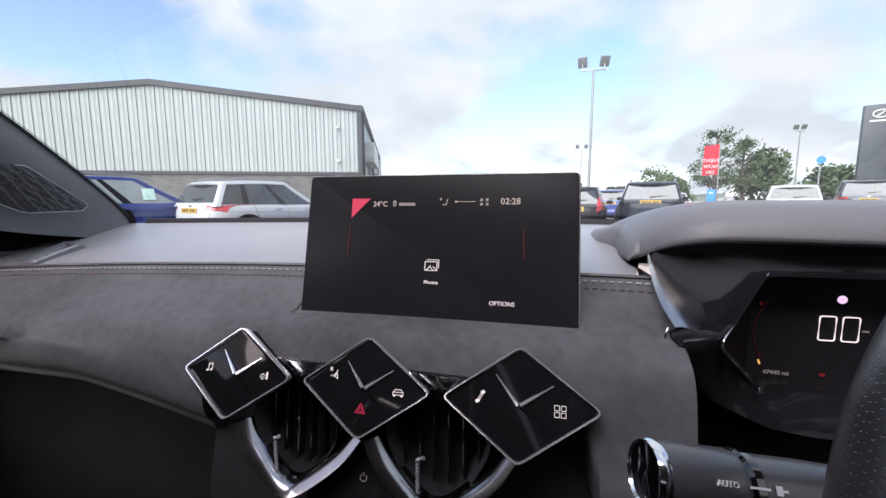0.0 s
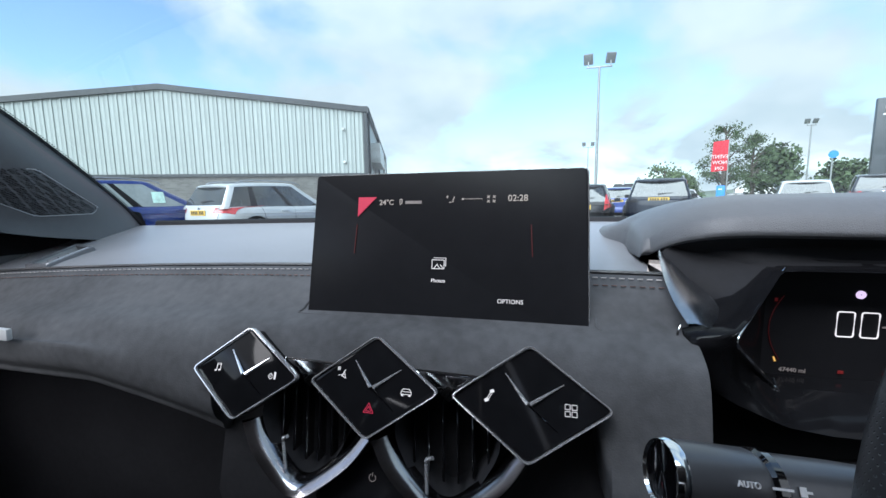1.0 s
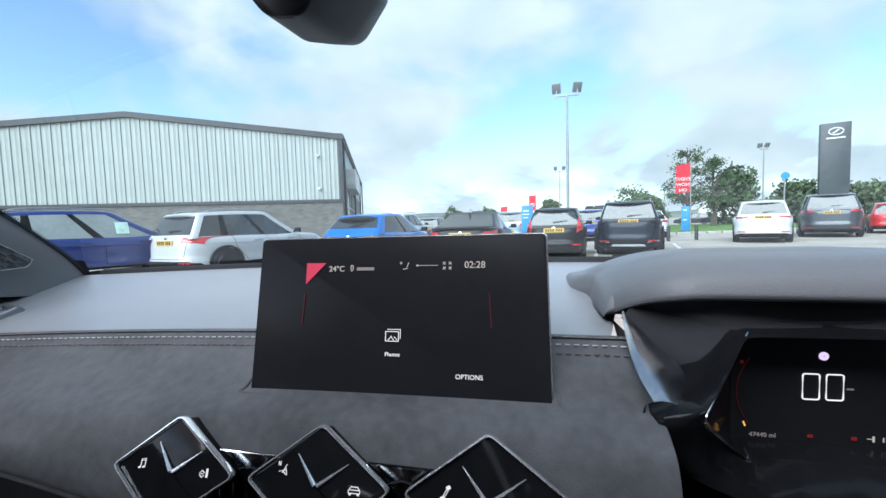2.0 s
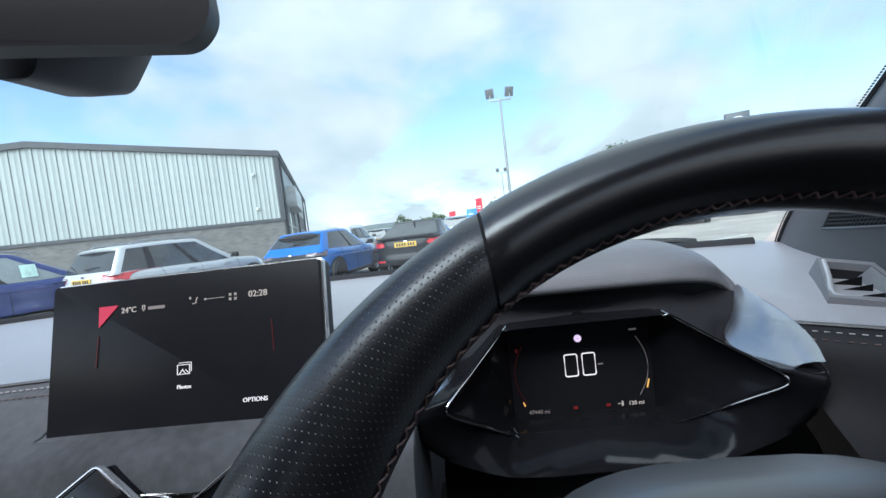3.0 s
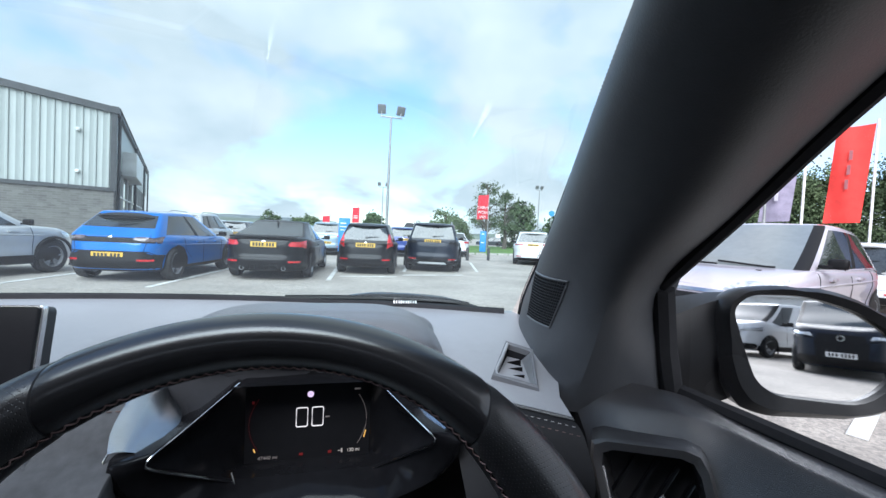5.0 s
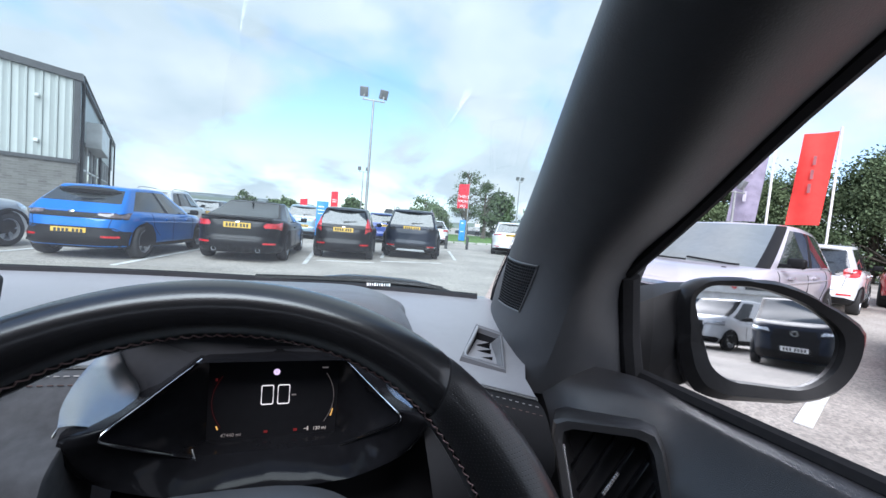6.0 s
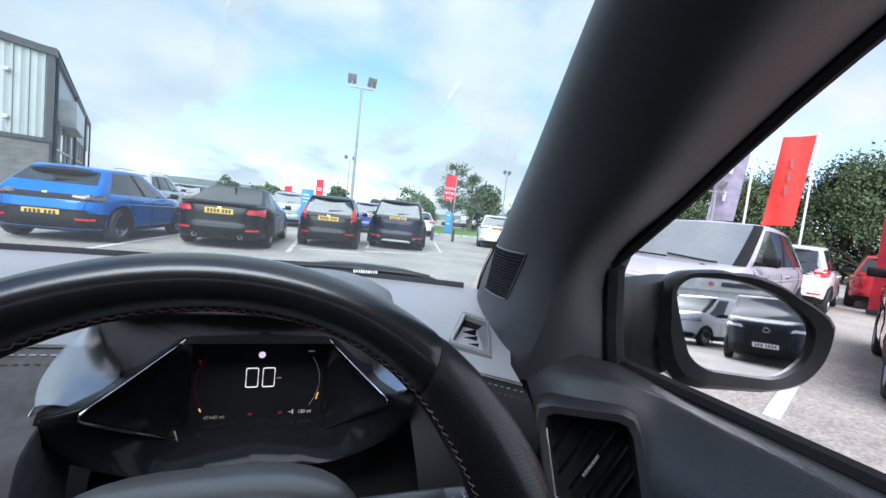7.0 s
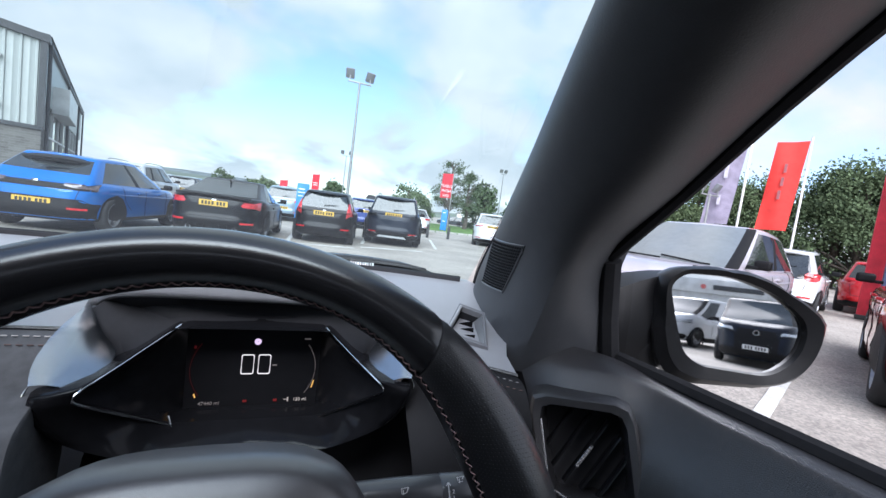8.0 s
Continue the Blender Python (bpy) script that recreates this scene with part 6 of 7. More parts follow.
# the wells beside the display, and the display itself
disp = [Vector((CX + max(-.070, min(.070, (p.x - CX) * 1.25)), .078, max(.853, min(.957, .905 + (p.z - .905) * 1.2)))) for p in R2]
bm = bmesh.new()
rows_mesh(bm, [R2, [a.lerp(b, .25) + Vector((0, .012, 0)) for a, b in zip(R2, disp)], [a.lerp(b, .65) + Vector((0, .006, 0)) for a, b in zip(R2, disp)], disp], closed_u=True)
part("display_well", bm, PIANO_SOFT, binn, sharp=70)
bm = bmesh.new()
bm.faces.new([bm.verts.new(Vector((CX + x, .0785, .905 + z))) for x, z in rounded([(-.074, -.055), (.074, -.055), (.074, .055), (-.074, .055)], .01)])
glass = part("display", bm, SCREEN, binn, "dark digital display")
# thin chrome lines along the side tips, heavier on the lower run
for sgn in (-1, 1):
    top, tip, low = Vector((CX + sgn * TOPX, .053, .9565)), Vector((CX + sgn * (TIPX + .001), -.016, .9115)), Vector((CX + sgn * TOPX, .049, .8505))
    turn = [top.lerp(tip, k) for k in (0, .3, .6, .88)] + [tip + (top - tip) * .03 + (low - tip) * .03] + [tip.lerp(low, k) for k in (.10, .35, .7, 1)]
    sp = spline(turn, 6)
    rad = [.0007 + .0004 * math.sin(math.pi * min(1, i / 24)) + ((.0012 if sgn < 0 else .0003) * math.sin(math.pi * (i - 24) / (len(sp) - 25)) if i > 24 else 0) for i in range(len(sp))]
    part("chrome_line", tube(bmesh.new(), [p + Vector((0, -.002, 0)) for p in sp], rad, 8), CHROME, binn)
bm = bmesh.new()
tube(bm, [(CX - TOPX, .048, .8465), (CX, .050, .8440), (CX + TOPX, .048, .8465)], .0005, 6)
part("lower_line", bm, CHROME, binn)
bm = bmesh.new()
tube(bm, spline([(CX - TOPX - .004, .046, .862), (CX - TOPX, .044, .851), (CX - TOPX + .003, .044, .8465), (CX - TOPX - .003, .043, .843)], 3), .0012, 8)
part("line_foot", bm, CHROME, binn)
# polished wings either side, and the dark arch under the hood between them
WING = material("polished_wing", (0.80, 0.81, 0.83), 0.20, 1.0, vary=0.04, scale=30)
cheek = [(.160, .086, .959), (.1515, .074, .950), (.1435, .068, .935), (.128, .058, .916), (.117, .048, .902)]
def wing_z(x, y):
    """The wing's even surface, falling towards the driver and towards the display."""
    return .8293 + .556 * y - .916 * y * y + .60 * x


for sgn in (-1, 1):
    outer = spline([(x, y, 0) for x, y in ((.1605, .080), (.1655, .050), (.1672, .026), (.1660, .006), (.1610, -.009))], 6)
    inner = spline([(x, y, 0) for x, y in ((.1580, .084), (.1500, .074), (.1400, .062), (.1230, .046), (.1280, .004))], 6)
    bm = bmesh.new()
    grid = [[a.lerp(b, k / 6) for k in range(7)] for a, b in zip(outer, inner)]
    rows_mesh(bm, [[Vector((CX + sgn * p.x, p.y, wing_z(p.x, p.y) + .005 * math.sin(math.pi * k / 6) * (1 - k / 6))) for k, p in enumerate(row)] for row in grid])
    bmesh.ops.solidify(bm, geom=bm.faces[:], thickness=.0012)
    part("wing", bm, WING, binn, "polished silver wing", sharp=40)
    bm = bmesh.new()
    tube(bm, spline([(CX + sgn * .1635, -.002, .918), (CX + sgn * .1665, -.004, .909), (CX + sgn * .1645, -.004, .901)], 4), [.0004, .0006, .0008, .0010, .0011, .0010, .0008, .0006, .0004], 8)
    part("wing_tip", bm, CHROME, binn)
arch = [Vector((CX - x, y, z)) for x, y, z in reversed(cheek)] + [hood_lip(.04 + .92 * i / 16) + Vector((0, .006, -.006)) for i in range(17)] + [Vector((CX + x, y, z)) for x, y, z in cheek]
foot = [Vector((CX - .118 + .236 * i / (len(arch) - 1), 0, 0)) for i in range(len(arch))]
for p in foot:
    k = max(0, (abs(p.x - CX) - TOPX) / (TIPX - TOPX))
    p.y, p.z = .062 - .046 * k, .953 - .046 * k
bm = bmesh.new()
rows_mesh(bm, [arch, [a.lerp(b, .4) + Vector((0, .03 * (1 - abs(a.x - CX) / .2), 0)) for a, b in zip(arch, foot)], [a.lerp(b, .8) + Vector((0, .022 * (1 - abs(a.x - CX) / .2), 0)) for a, b in zip(arch, foot)], foot])
part("hood_lining", bm, LINING, binn)


def on_disp(x, z):
    return pose(CX + x, .0775, .905 + z, 90, 0, 0)


for x in (-.0088, .0088):
    bm = bmesh.new()
    m = on_disp(x, -.002)
    loop = rounded([(-.0063, -.0112), (.0063, -.0112), (.0063, .0112), (-.0063, .0112)], .002, 3)
    tube(bm, [m @ Vector((a, b, 0)) for a, b in loop], .0006, 6, closed=True)
    part("digit", bm, LIT_WHITE, glass)
bm = bmesh.new()
lathe(bm, [(.0005, -.0004), (.0036, -.0004), (.0036, .0004), (.0005, .0004)], on_disp(0, .0250) @ pose(0, 0, 0, 0, 90, 0), 20)
part("status_dot", bm, LIT_LILAC, glass)
bars_on(on_disp, [(0, .0250, .0028, .0006, 0)], PLATE_INK, glass, "dot_bar")
lettering("130 mi", .0056, on_disp(.0515, -.0460), LIT_SOFT, glass)
lettering("47440 mi", .0056, on_disp(-.0450, -.0475), LIT_DIM, glass)
bars_on(on_disp, [(.0355, -.0455, .004, .0006, 0), (.038, -.0455, .0016, .005, 0)], LIT_SOFT, glass, "fuel_icon")
bars_on(on_disp, [(.024, -.046, .0042, .0030, 0)], LIT_REDDIM, glass, "brake_icon")
bars_on(on_disp, [(-.0085, -.046, .0042, .0028, 0)], LIT_REDDIM, glass, "parking_icon")
bars_on(on_disp, [(-.062, .018, .0022, .003, 0)], LIT_REDDIM, glass, "temperature_mark")
for it in ((.0645, -.027, .0013, .009, -14), (-.0595, -.038, .0013, .0045, 20)):
    bars_on(on_disp, [it], LIT_ORANGE, glass, "gauge_bar")
bars_on(on_disp, [(.020, -.003, .005, .0016, 0), (.054, .029, .007, .0016, 0)], LIT_DIM, glass, "unit_mark")
for sgn in (-1, 1):
    bm = bmesh.new()
    tube(bm, [on_disp(sgn * (.066 - .010 * abs(v) ** 2), .030 * v - .008) @ Vector((0, 0, 0)) for v in [-1 + .2 * i for i in range(11)]], .0003, 5)
    part("gauge_arc", bm, LIT_FAINT if sgn < 0 else LIT_DIM, glass)

# ---- steering wheel ----
WC, WT, WR, WM = Vector((.3538, -.2504, .8939)), radians(21.34), .1789, .0144
AX = (Vector((1, 0, 0)), Vector((0, math.sin(WT), math.cos(WT))))
NW = Vector((0, -math.cos(WT), math.sin(WT)))
wheel = thing("steering_wheel", tuple(WC), "black leather steering wheel with perforated grips and red-brown stitching", "steering wheel")


def rim_point(a, b, grow=1.0):
    """a: round the wheel from its top, to the right; b: round the rim's own section."""
    out_dir = math.sin(a) * AX[0] + math.cos(a) * AX[1]
    flat = 1 - .045 * max(0, -math.cos(a)) ** 3
    thumb = math.exp(-((abs(a) - 1.124) / .45) ** 2)
    c = WC + WR * flat * (math.sin(a) * AX[0] + 1.0211 * math.cos(a) * AX[1]) - .006 * thumb * out_dir
    return c + WM * (1 + .46 * thumb) * grow * (math.cos(b) * out_dir + math.sin(b) * NW * 1.354)


def rim_arc(name, a0, a1, mat, n, label="", lean0=0.0, lean1=0.0):
    """A stretch of the rim between two seams, each of which may lean across the section."""
    bm = bmesh.new()
    rows = []
    for i in range(n + 1):
        u = i / n
        g = 1.0 if 0 < i < n else .97
        rows.append([rim_point((a0 + lean0 * math.cos(b)) * (1 - u) + (a1 + lean1 * math.cos(b)) * u, b, g) for b in [2 * math.pi * j / 32 for j in range(32)]])
    vr = rows_mesh(bm, rows, closed_u=True)
    uv = bm.loops.layers.uv.new("UVMap")
    pos = {}
    for i, r in enumerate(vr):
        for j, v in enumerate(r):
            pos[v] = ((a0 + (a1 - a0) * i / n) * WR, j / 32 * 2 * math.pi * WM)
    for f in bm.faces:
        us = [pos[l.vert][1] for l in f.loops]
        wrap = max(us) - min(us) > WM * 3
        for l in f.loops:
            u, v = pos[l.vert]
            l[uv].uv = (u, v + (2 * math.pi * WM if wrap and v < WM else 0))
    return part(name, bm, mat, wheel, label, sharp=60)


def perforated():
    """Leather with rows of fine punched holes."""
    m = material("perforated_leather", (0.018, 0.019, 0.021), 0.31, spec=0.65, ior=1.6, vary=0.08, scale=10).copy()
    t = m.node_tree
    b = t.nodes["Principled BSDF"]
    co = t.nodes.new("ShaderNodeTexCoord")
    mp = t.nodes.new("ShaderNodeMapping")
    mp.inputs["Rotation"].default_value = (0, 0, radians(45))
    mp.inputs["Scale"].default_value = (600, 600, 1)
    t.links.new(co.outputs["UV"], mp.inputs["Vector"])
    fr = t.nodes.new("ShaderNodeVectorMath")
    fr.operation = "FRACTION"
    t.links.new(mp.outputs[0], fr.inputs[0])
    ds = t.nodes.new("ShaderNodeVectorMath")
    ds.operation = "DISTANCE"
    ds.inputs[1].default_value = (.5, .5, 0)
    t.links.new(fr.outputs[0], ds.inputs[0])
    st = t.nodes.new("ShaderNodeMapRange")
    st.inputs["From Min"].default_value, st.inputs["From Max"].default_value = .05, .17
    t.links.new(ds.outputs["Value"], st.inputs["Value"])
    skin = b.inputs["Base Color"].links[0].from_socket
    hole = t.nodes.new("ShaderNodeMix")
    hole.data_type = "RGBA"
    hole.inputs["A"].default_value = (.009, .009, .010, 1)
    t.links.new(st.outputs[0], hole.inputs["Factor"])
    t.links.new(skin, hole.inputs["B"])
    t.links.new(hole.outputs["Result"], b.inputs["Base Color"])
    bp = t.nodes.new("ShaderNodeBump")
    bp.inputs["Strength"].default_value, bp.inputs["Distance"].default_value = 0.4, .0005
    t.links.new(st.outputs[0], bp.inputs["Height"])
    t.links.new(bp.outputs[0], b.inputs["Normal"])
    return m


PERF = perforated()
SL, SR = -.50, .67
LEAN_L, LEAN_R = .036, -.030
rim_arc("top_grip", SL + .003, SR - .003, RIM_LEATHER, 60, "", LEAN_L, LEAN_R)
rim_arc("left_grip", -2.25, SL - .003, PERF, 70, "perforated leather grip", 0, LEAN_L)
rim_arc("right_grip", SR + .003, 2.35, PERF, 70, "perforated leather grip", LEAN_R, 0)
rim_arc("lower_rim", 2.36, 2 * math.pi - 2.26, RIM_LEATHER, 50)
for a, lean in ((SL, LEAN_L), (SR, LEAN_R)):
    bm = bmesh.new()
    rows_mesh(bm, [[rim_point(a + d + lean * math.cos(2 * math.pi * j / 32), 2 * math.pi * j / 32, g) for j in range(32)] for d, g in ((-.004, .97), (-.0015, .955), (.0015, .955), (.004, .97))], closed_u=True)
    part("grip_seam", bm, DARK, wheel)
# zigzag stitching along the inner face
bm = bmesh.new()
step = .030
a = -2.2
while a < 2.2:
    for d0, b0, d1, b1 in ((0, 2.78, .5, 2.92), (.5, 2.92, 1.0, 2.78)):
        tube(bm, [rim_point(a + d0 * step, b0, 1.005), rim_point(a + (d0 + d1) / 2 * step, (b0 + b1) / 2, 1.018), rim_point(a + d1 * step, b1, 1.005)], .00042, 5)
    a += step
part("zigzag_stitch", bm, ZIG_THREAD, wheel, "pale and red-brown zigzag thread", kind="stuff")
bm = bmesh.new()
rows_mesh(bm, [[rim_point(-2.2 + 4.4 * i / 80, b, g) for b, g in ((2.78, 1.002), (2.84, 1.006), (2.90, 1.002))] for i in range(81)])
part("leather_join", bm, DARK, wheel)


HC, HT = Vector((.3545, -.247, .893)), radians(22.8)
HV, HN = Vector((0, math.sin(HT), math.cos(HT))), Vector((0, -math.cos(HT), math.sin(HT)))


def wheel_pt(x, v, n):
    """A place on the hub: across, up its face and out of it."""
    return HC + x * AX[0] + v * HV + n * HN


# hub, airbag pad and spokes
rows = []
for k, (g, n) in enumerate(((1.0, -.055), (1.0, -.026), (.97, -.014), (.88, -.006), (.55, .0), (.05, .002))):
    rows.append([wheel_pt(.093 * g * (abs(math.cos(t)) ** .62) * math.copysign(1, math.cos(t)), .012 + (.076 if math.sin(t) > 0 else .090) * g * (abs(math.sin(t)) ** .72) * math.copysign(1, math.sin(t)), n) for t in [2 * math.pi * i / 48 for i in range(48)]])
bm = bmesh.new()
rows_mesh(bm, rows, closed_u=True, cap=True)
part("airbag_pad", bm, HUB, wheel, "grey leather airbag pad")
for s in (-1, 1):
    bm = bmesh.new()
    rows_mesh(bm, [[wheel_pt(s * x, v + dv, n + dn) for v, dv, dn in ((.0, .022, 0), (.0, .022, -.02), (.0, -.03, -.02), (.0, -.03, 0))] for x, n in ((.06, -.016), (.10, -.014), (.170, -.003))], closed_u=True, cap=True)
    part("spoke", bm, DARK, wheel)
bm = bmesh.new()
tube(bm, [tuple(wheel_pt(0, -.01, -.03)), tuple(wheel_pt(0, -.03, -.20)), tuple(wheel_pt(0, -.04, -.33))], [.055, .06, .065], 16)
part("column", bm, DARK, wheel)


# ---- column stalks ----
st = thing("lamp_stalk", (.14, -.188, .92), "black lamp stalk with a chrome ring and rotary end", "stalk", "column stalks")
S0, S1 = Vector((.1335, -.190, .9190)), Vector((.300, -.150, .893))
D = (S1 - S0).normalized()
SMx = Matrix.Translation(S0) @ D.to_track_quat("X", "Z").to_matrix().to_4x4()
bm = bmesh.new()
lathe(bm, [(.0005, .0012), (.0095, .0010), (.0105, .0005)], SMx, 32)
part("end_cap", bm, PIANO, st)
bm = bmesh.new()
lathe(bm, [(.0103, .0008), (.0112, -.0006), (.0120, .0010), (.0122, .0030), (.0117, .0038)], SMx, 32)
part("chrome_ring", bm, CHROME, st)
bm = bmesh.new()
lathe(bm, [(.0117, .003), (.0119, .012), (.0119, .030), (.0112, .032)], SMx, 32)
knob = part("rotary_sleeve", bm, STALK, st)
bm = bmesh.new()
lathe(bm, [(.0108, .0315), (.0125, .0330), (.0125, .0360), (.0112, .0375)], SMx, 32)
part("collar", bm, PIANO, st)
bm = bmesh.new()
lathe(bm, [(.0112, .037), (.0115, .06), (.0105, .10), (.0095, .17), (.0005, .17)], SMx, 32)
part("arm", bm, STALK, st)
WHITE_MARK = material("white_mark", (0.75, 0.75, 0.75), 0.6, scale=40)
# markings face the driver
lettering("AUTO", .0028, SMx @ Matrix.Rotation(radians(58), 4, "X") @ pose(.0225, 0, .0121), WHITE_MARK, knob)
for dx, w, h in ((.0335, .007, .0008), (.041, .0022, .003), (.0425, .003, .0008), (.060, .006, .0007), (.063, .004, .0007)):
    bm = bmesh.new()
    box(bm, (w, h, .0003), SMx @ Matrix.Rotation(radians(58), 4, "X") @ pose(dx, 0, .0126 if dx < .037 else .0118))
    part("mark", bm, WHITE_MARK, st)
wp = thing("wiper_stalk", (.50, -.145, .893), "grey wiper stalk with white markings and ringed sleeve", "stalk", "column stalks")
W0, W1 = Vector((.536, -.150, .8935)), Vector((.405, -.138, .8920))
WMx = Matrix.Translation(W0) @ (W1 - W0).normalized().to_track_quat("X", "Z").to_matrix().to_4x4()
part("end_ring", lathe(bmesh.new(), [(.0005, -.0006), (.0122, -.0004), (.0130, .0008), (.0122, .0018)], WMx, 32), CHROME, wp)
sleeve = part("rotary_sleeve", lathe(bmesh.new(), [(.0120, .0012), (.0127, .003), (.0127, .027), (.0119, .0283)], WMx, 32), STALK, wp)
part("arm", lathe(bmesh.new(), [(.0118, .0280), (.0124, .0292), (.0118, .06), (.0098, .10), (.0090, .131), (.0005, .131)], WMx, 32), STALK, wp)
MARKS = Matrix.Translation((0, -.149, .8932)) @ Matrix(((1, 0, 0, 0), (0, .64, -.77, 0), (0, .77, .64, 0), (0, 0, 0, 1)))
for x0, z0, holder, r in ((.478, .004, wp, .0124), (.522, .007, sleeve, .0126)):
    bm = bmesh.new()
    for x, z, w, h, a in ((0, .0016, .0052, .0004, 6), (-.0023, 0, .0004, .0036, 0), (.0021, .0004, .0004, .0034, -25), (-.0004, -.0016, .0034, .0004, 10), (-.0012, -.001, .0004, .0030, 0)):
        box(bm, (w, h, .0004), MARKS @ pose(x0 + x, z0 + z, math.sqrt(max(0, r * r - (z0 + z) ** 2)) + .0004, 0, 0, a))
    part("wiper_icon", bm, WHITE_MARK, holder)
bm = bmesh.new()
for x, z, w, h, a in ((0, 0, .0006, .0095, 0), (-.0009, .0042, .0006, .0026, -35), (.0009, .0042, .0006, .0026, 35), (0, -.0005, .0016, .0005, 0), (0, -.0040, .0016, .0005, 0)):
    box(bm, (w, h, .0004), MARKS @ pose(.511 + x, z + .0005, .0131, 0, 0, a))
part("arrow_mark", bm, WHITE_MARK, sleeve)
lettering("2", .0036, MARKS @ pose(.5146, -.0004, .0131), WHITE_MARK, sleeve)
lettering("1", .0036, MARKS @ pose(.5146, -.0042, .0128), WHITE_MARK, sleeve)


# ---- screen pillars ----
def pillar(sgn):
    ob = thing("windscreen_pillar", (sgn * .70, .1, .95), "dark grey moulded windscreen pillar with speaker grille", "pillar", "windscreen pillars", kind="structure")
    S = [[(.760, .36, .945), (.700, .26, .940), (.655, .10, .925), (.662, .01, .920), (.770, -.005, .925)],
         [(.733, .286, 1.017), (.694, .20, .995), (.665, .09, .99), (.662, -.02, .985), (.752, -.015, .99)],
         [(.692, .133, 1.126), (.660, .105, 1.085), (.640, .02, 1.078), (.660, -.065, 1.085), (.746, -.028, 1.078)],
         [(.643, -.003, 1.200), (.614, -.03, 1.172), (.602, -.10, 1.162), (.640, -.165, 1.158), (.728, -.123, 1.152)],
         [(.591, -.140, 1.272), (.560, -.17, 1.248), (.552, -.225, 1.240), (.598, -.275, 1.232), (.697, -.245, 1.238)],
         [(.520, -.345, 1.385), (.488, -.37, 1.362), (.478, -.42, 1.352), (.520, -.47, 1.345), (.625, -.46, 1.350)]]
    if sgn < 0:
        S[0] = [S[0][0], (.700, .26, .948), (.668, .13, .965), (.668, .03, .985), (.770, -.005, .99)]
        S[1] = [S[1][0], (.694, .20, 1.0), (.668, .09, 1.0), (.662, -.02, 1.01), (.752, -.015, 1.01)]
    cols = []
    for j in range(5):
        cols.append(spline([(sgn * s[j][0], s[j][1], s[j][2]) for s in S], 5))
    rows = []
    for i in range(len(cols[0])):
        inner = spline([c[i] for c in cols], 5)
        outer_a = cols[4][i] + Vector((sgn * .05, .02, .01))
        outer_b = cols[0][i] + Vector((sgn * .04, .015, .01))
        rows.append(inner + [outer_a, outer_b])
    bm = bmesh.new()
    rows_mesh(bm, rows, closed_u=True, cap=True)
    probe = bm.copy()
    part("trim", bm, PILLAR, ob)
    if sgn < 0:
        bm = bmesh.new()
        rows_mesh(bm, [[(-.745, .36, .92), (-.725, .16, .92), (-.735, -.06, .92)], [(-.755, .34, 1.0), (-.735, .14, 1.03), (-.750, -.06, 1.05)]])
        bmesh.ops.solidify(bm, geom=bm.faces[:], thickness=.01)
        part("sail_panel", bm, DARK, ob)
    # speaker grille, laid on the trim
    tree_p = BVHTree.FromBMesh(probe)
    probe.free()
    if sgn < 0:
        def on_trim(y, z, off):
            hit, nrm, _, _ = tree_p.ray_cast(Vector((-.4, y, z)), Vector((-1, 0, 0)))
            return hit + nrm * (off if nrm.x > 0 else -off)

        shape = rounded([(-.045, 1.0665), (.112, 1.0725), (.221, 1.0125), (.207, 1.0015), (.108, 1.0005), (-.03, 1.062)], .012, 5)
        ring_pts = spline([(y, z, 0) for y, z in shape], 2, closed=True)
        part("grille_frame", tube(bmesh.new(), [on_trim(p.x, p.y, .0004) for p in ring_pts], .0007, 6, closed=True), ALLOY, ob, "thin silver outline")
        mid = Vector((.09, 1.035, 0))
        rim_in = [mid + (p - mid) * .985 for p in ring_pts]

        def inside(y, z):
            odd = False
            for a, b in zip(rim_in, rim_in[1:] + rim_in[:1]):
                if (a.y > z) != (b.y > z) and y < a.x + (z - a.y) / (b.y - a.y) * (b.x - a.x):
                    odd = not odd
            return odd

        ribs, holes = bmesh.new(), bmesh.new()
        e1, e2 = Vector((.88, -.47, 0)) * .0040, Vector((.95, .30, 0)) * .0040
        for i in range(-45, 46):
            for j in range(-45, 46):
                c = mid + e1 * i + e2 * j
                if not inside(c.x, c.y):
                    continue
                around = [on_trim(*(c + e1 * a + e2 * b).xy, .0014) for a, b in ((-.5, -.5), (.5, -.5), (.5, .5), (-.5, .5))]
                hole = [on_trim(*(c + e1 * a + e2 * b).xy, .0006) for a, b in ((-.30, -.30), (.30, -.30), (.30, .30), (-.30, .30))]
                va, vb = [ribs.verts.new(p) for p in around], [ribs.verts.new(p) for p in hole]
                for k in range(4):
                    ribs.faces.new((va[k], va[(k + 1) % 4], vb[(k + 1) % 4], vb[k]))
                holes.faces.new([holes.verts.new(p) for p in hole])
        part("grille_mesh", ribs, GRILLE, ob, kind="stuff", sharp=5)
        # hole floors coloured black to deepen the shade in the shallow recesses
        part("grille_holes", holes, BLACKOUT, ob, kind="stuff")
    else:
        q = [Vector((sgn * a, b, c)) for a, b, c in ((.662, .112, 1.0795), (.6415, -.005, 1.0785), (.661, .06, 1.01), (.6835, .186, 1.0005))]
        n = (q[1] - q[0]).cross(q[2] - q[0]).normalized()
        if n.x * sgn > 0:
            n = -n
        def lay(p, off):
            hit = tree_p.ray_cast(p + n * .12, -n)[0]
            return (hit or p) + n * off
        def P(u, v, off):
            return lay(q[0].lerp(q[1], u).lerp(q[3].lerp(q[2], u), v), off)
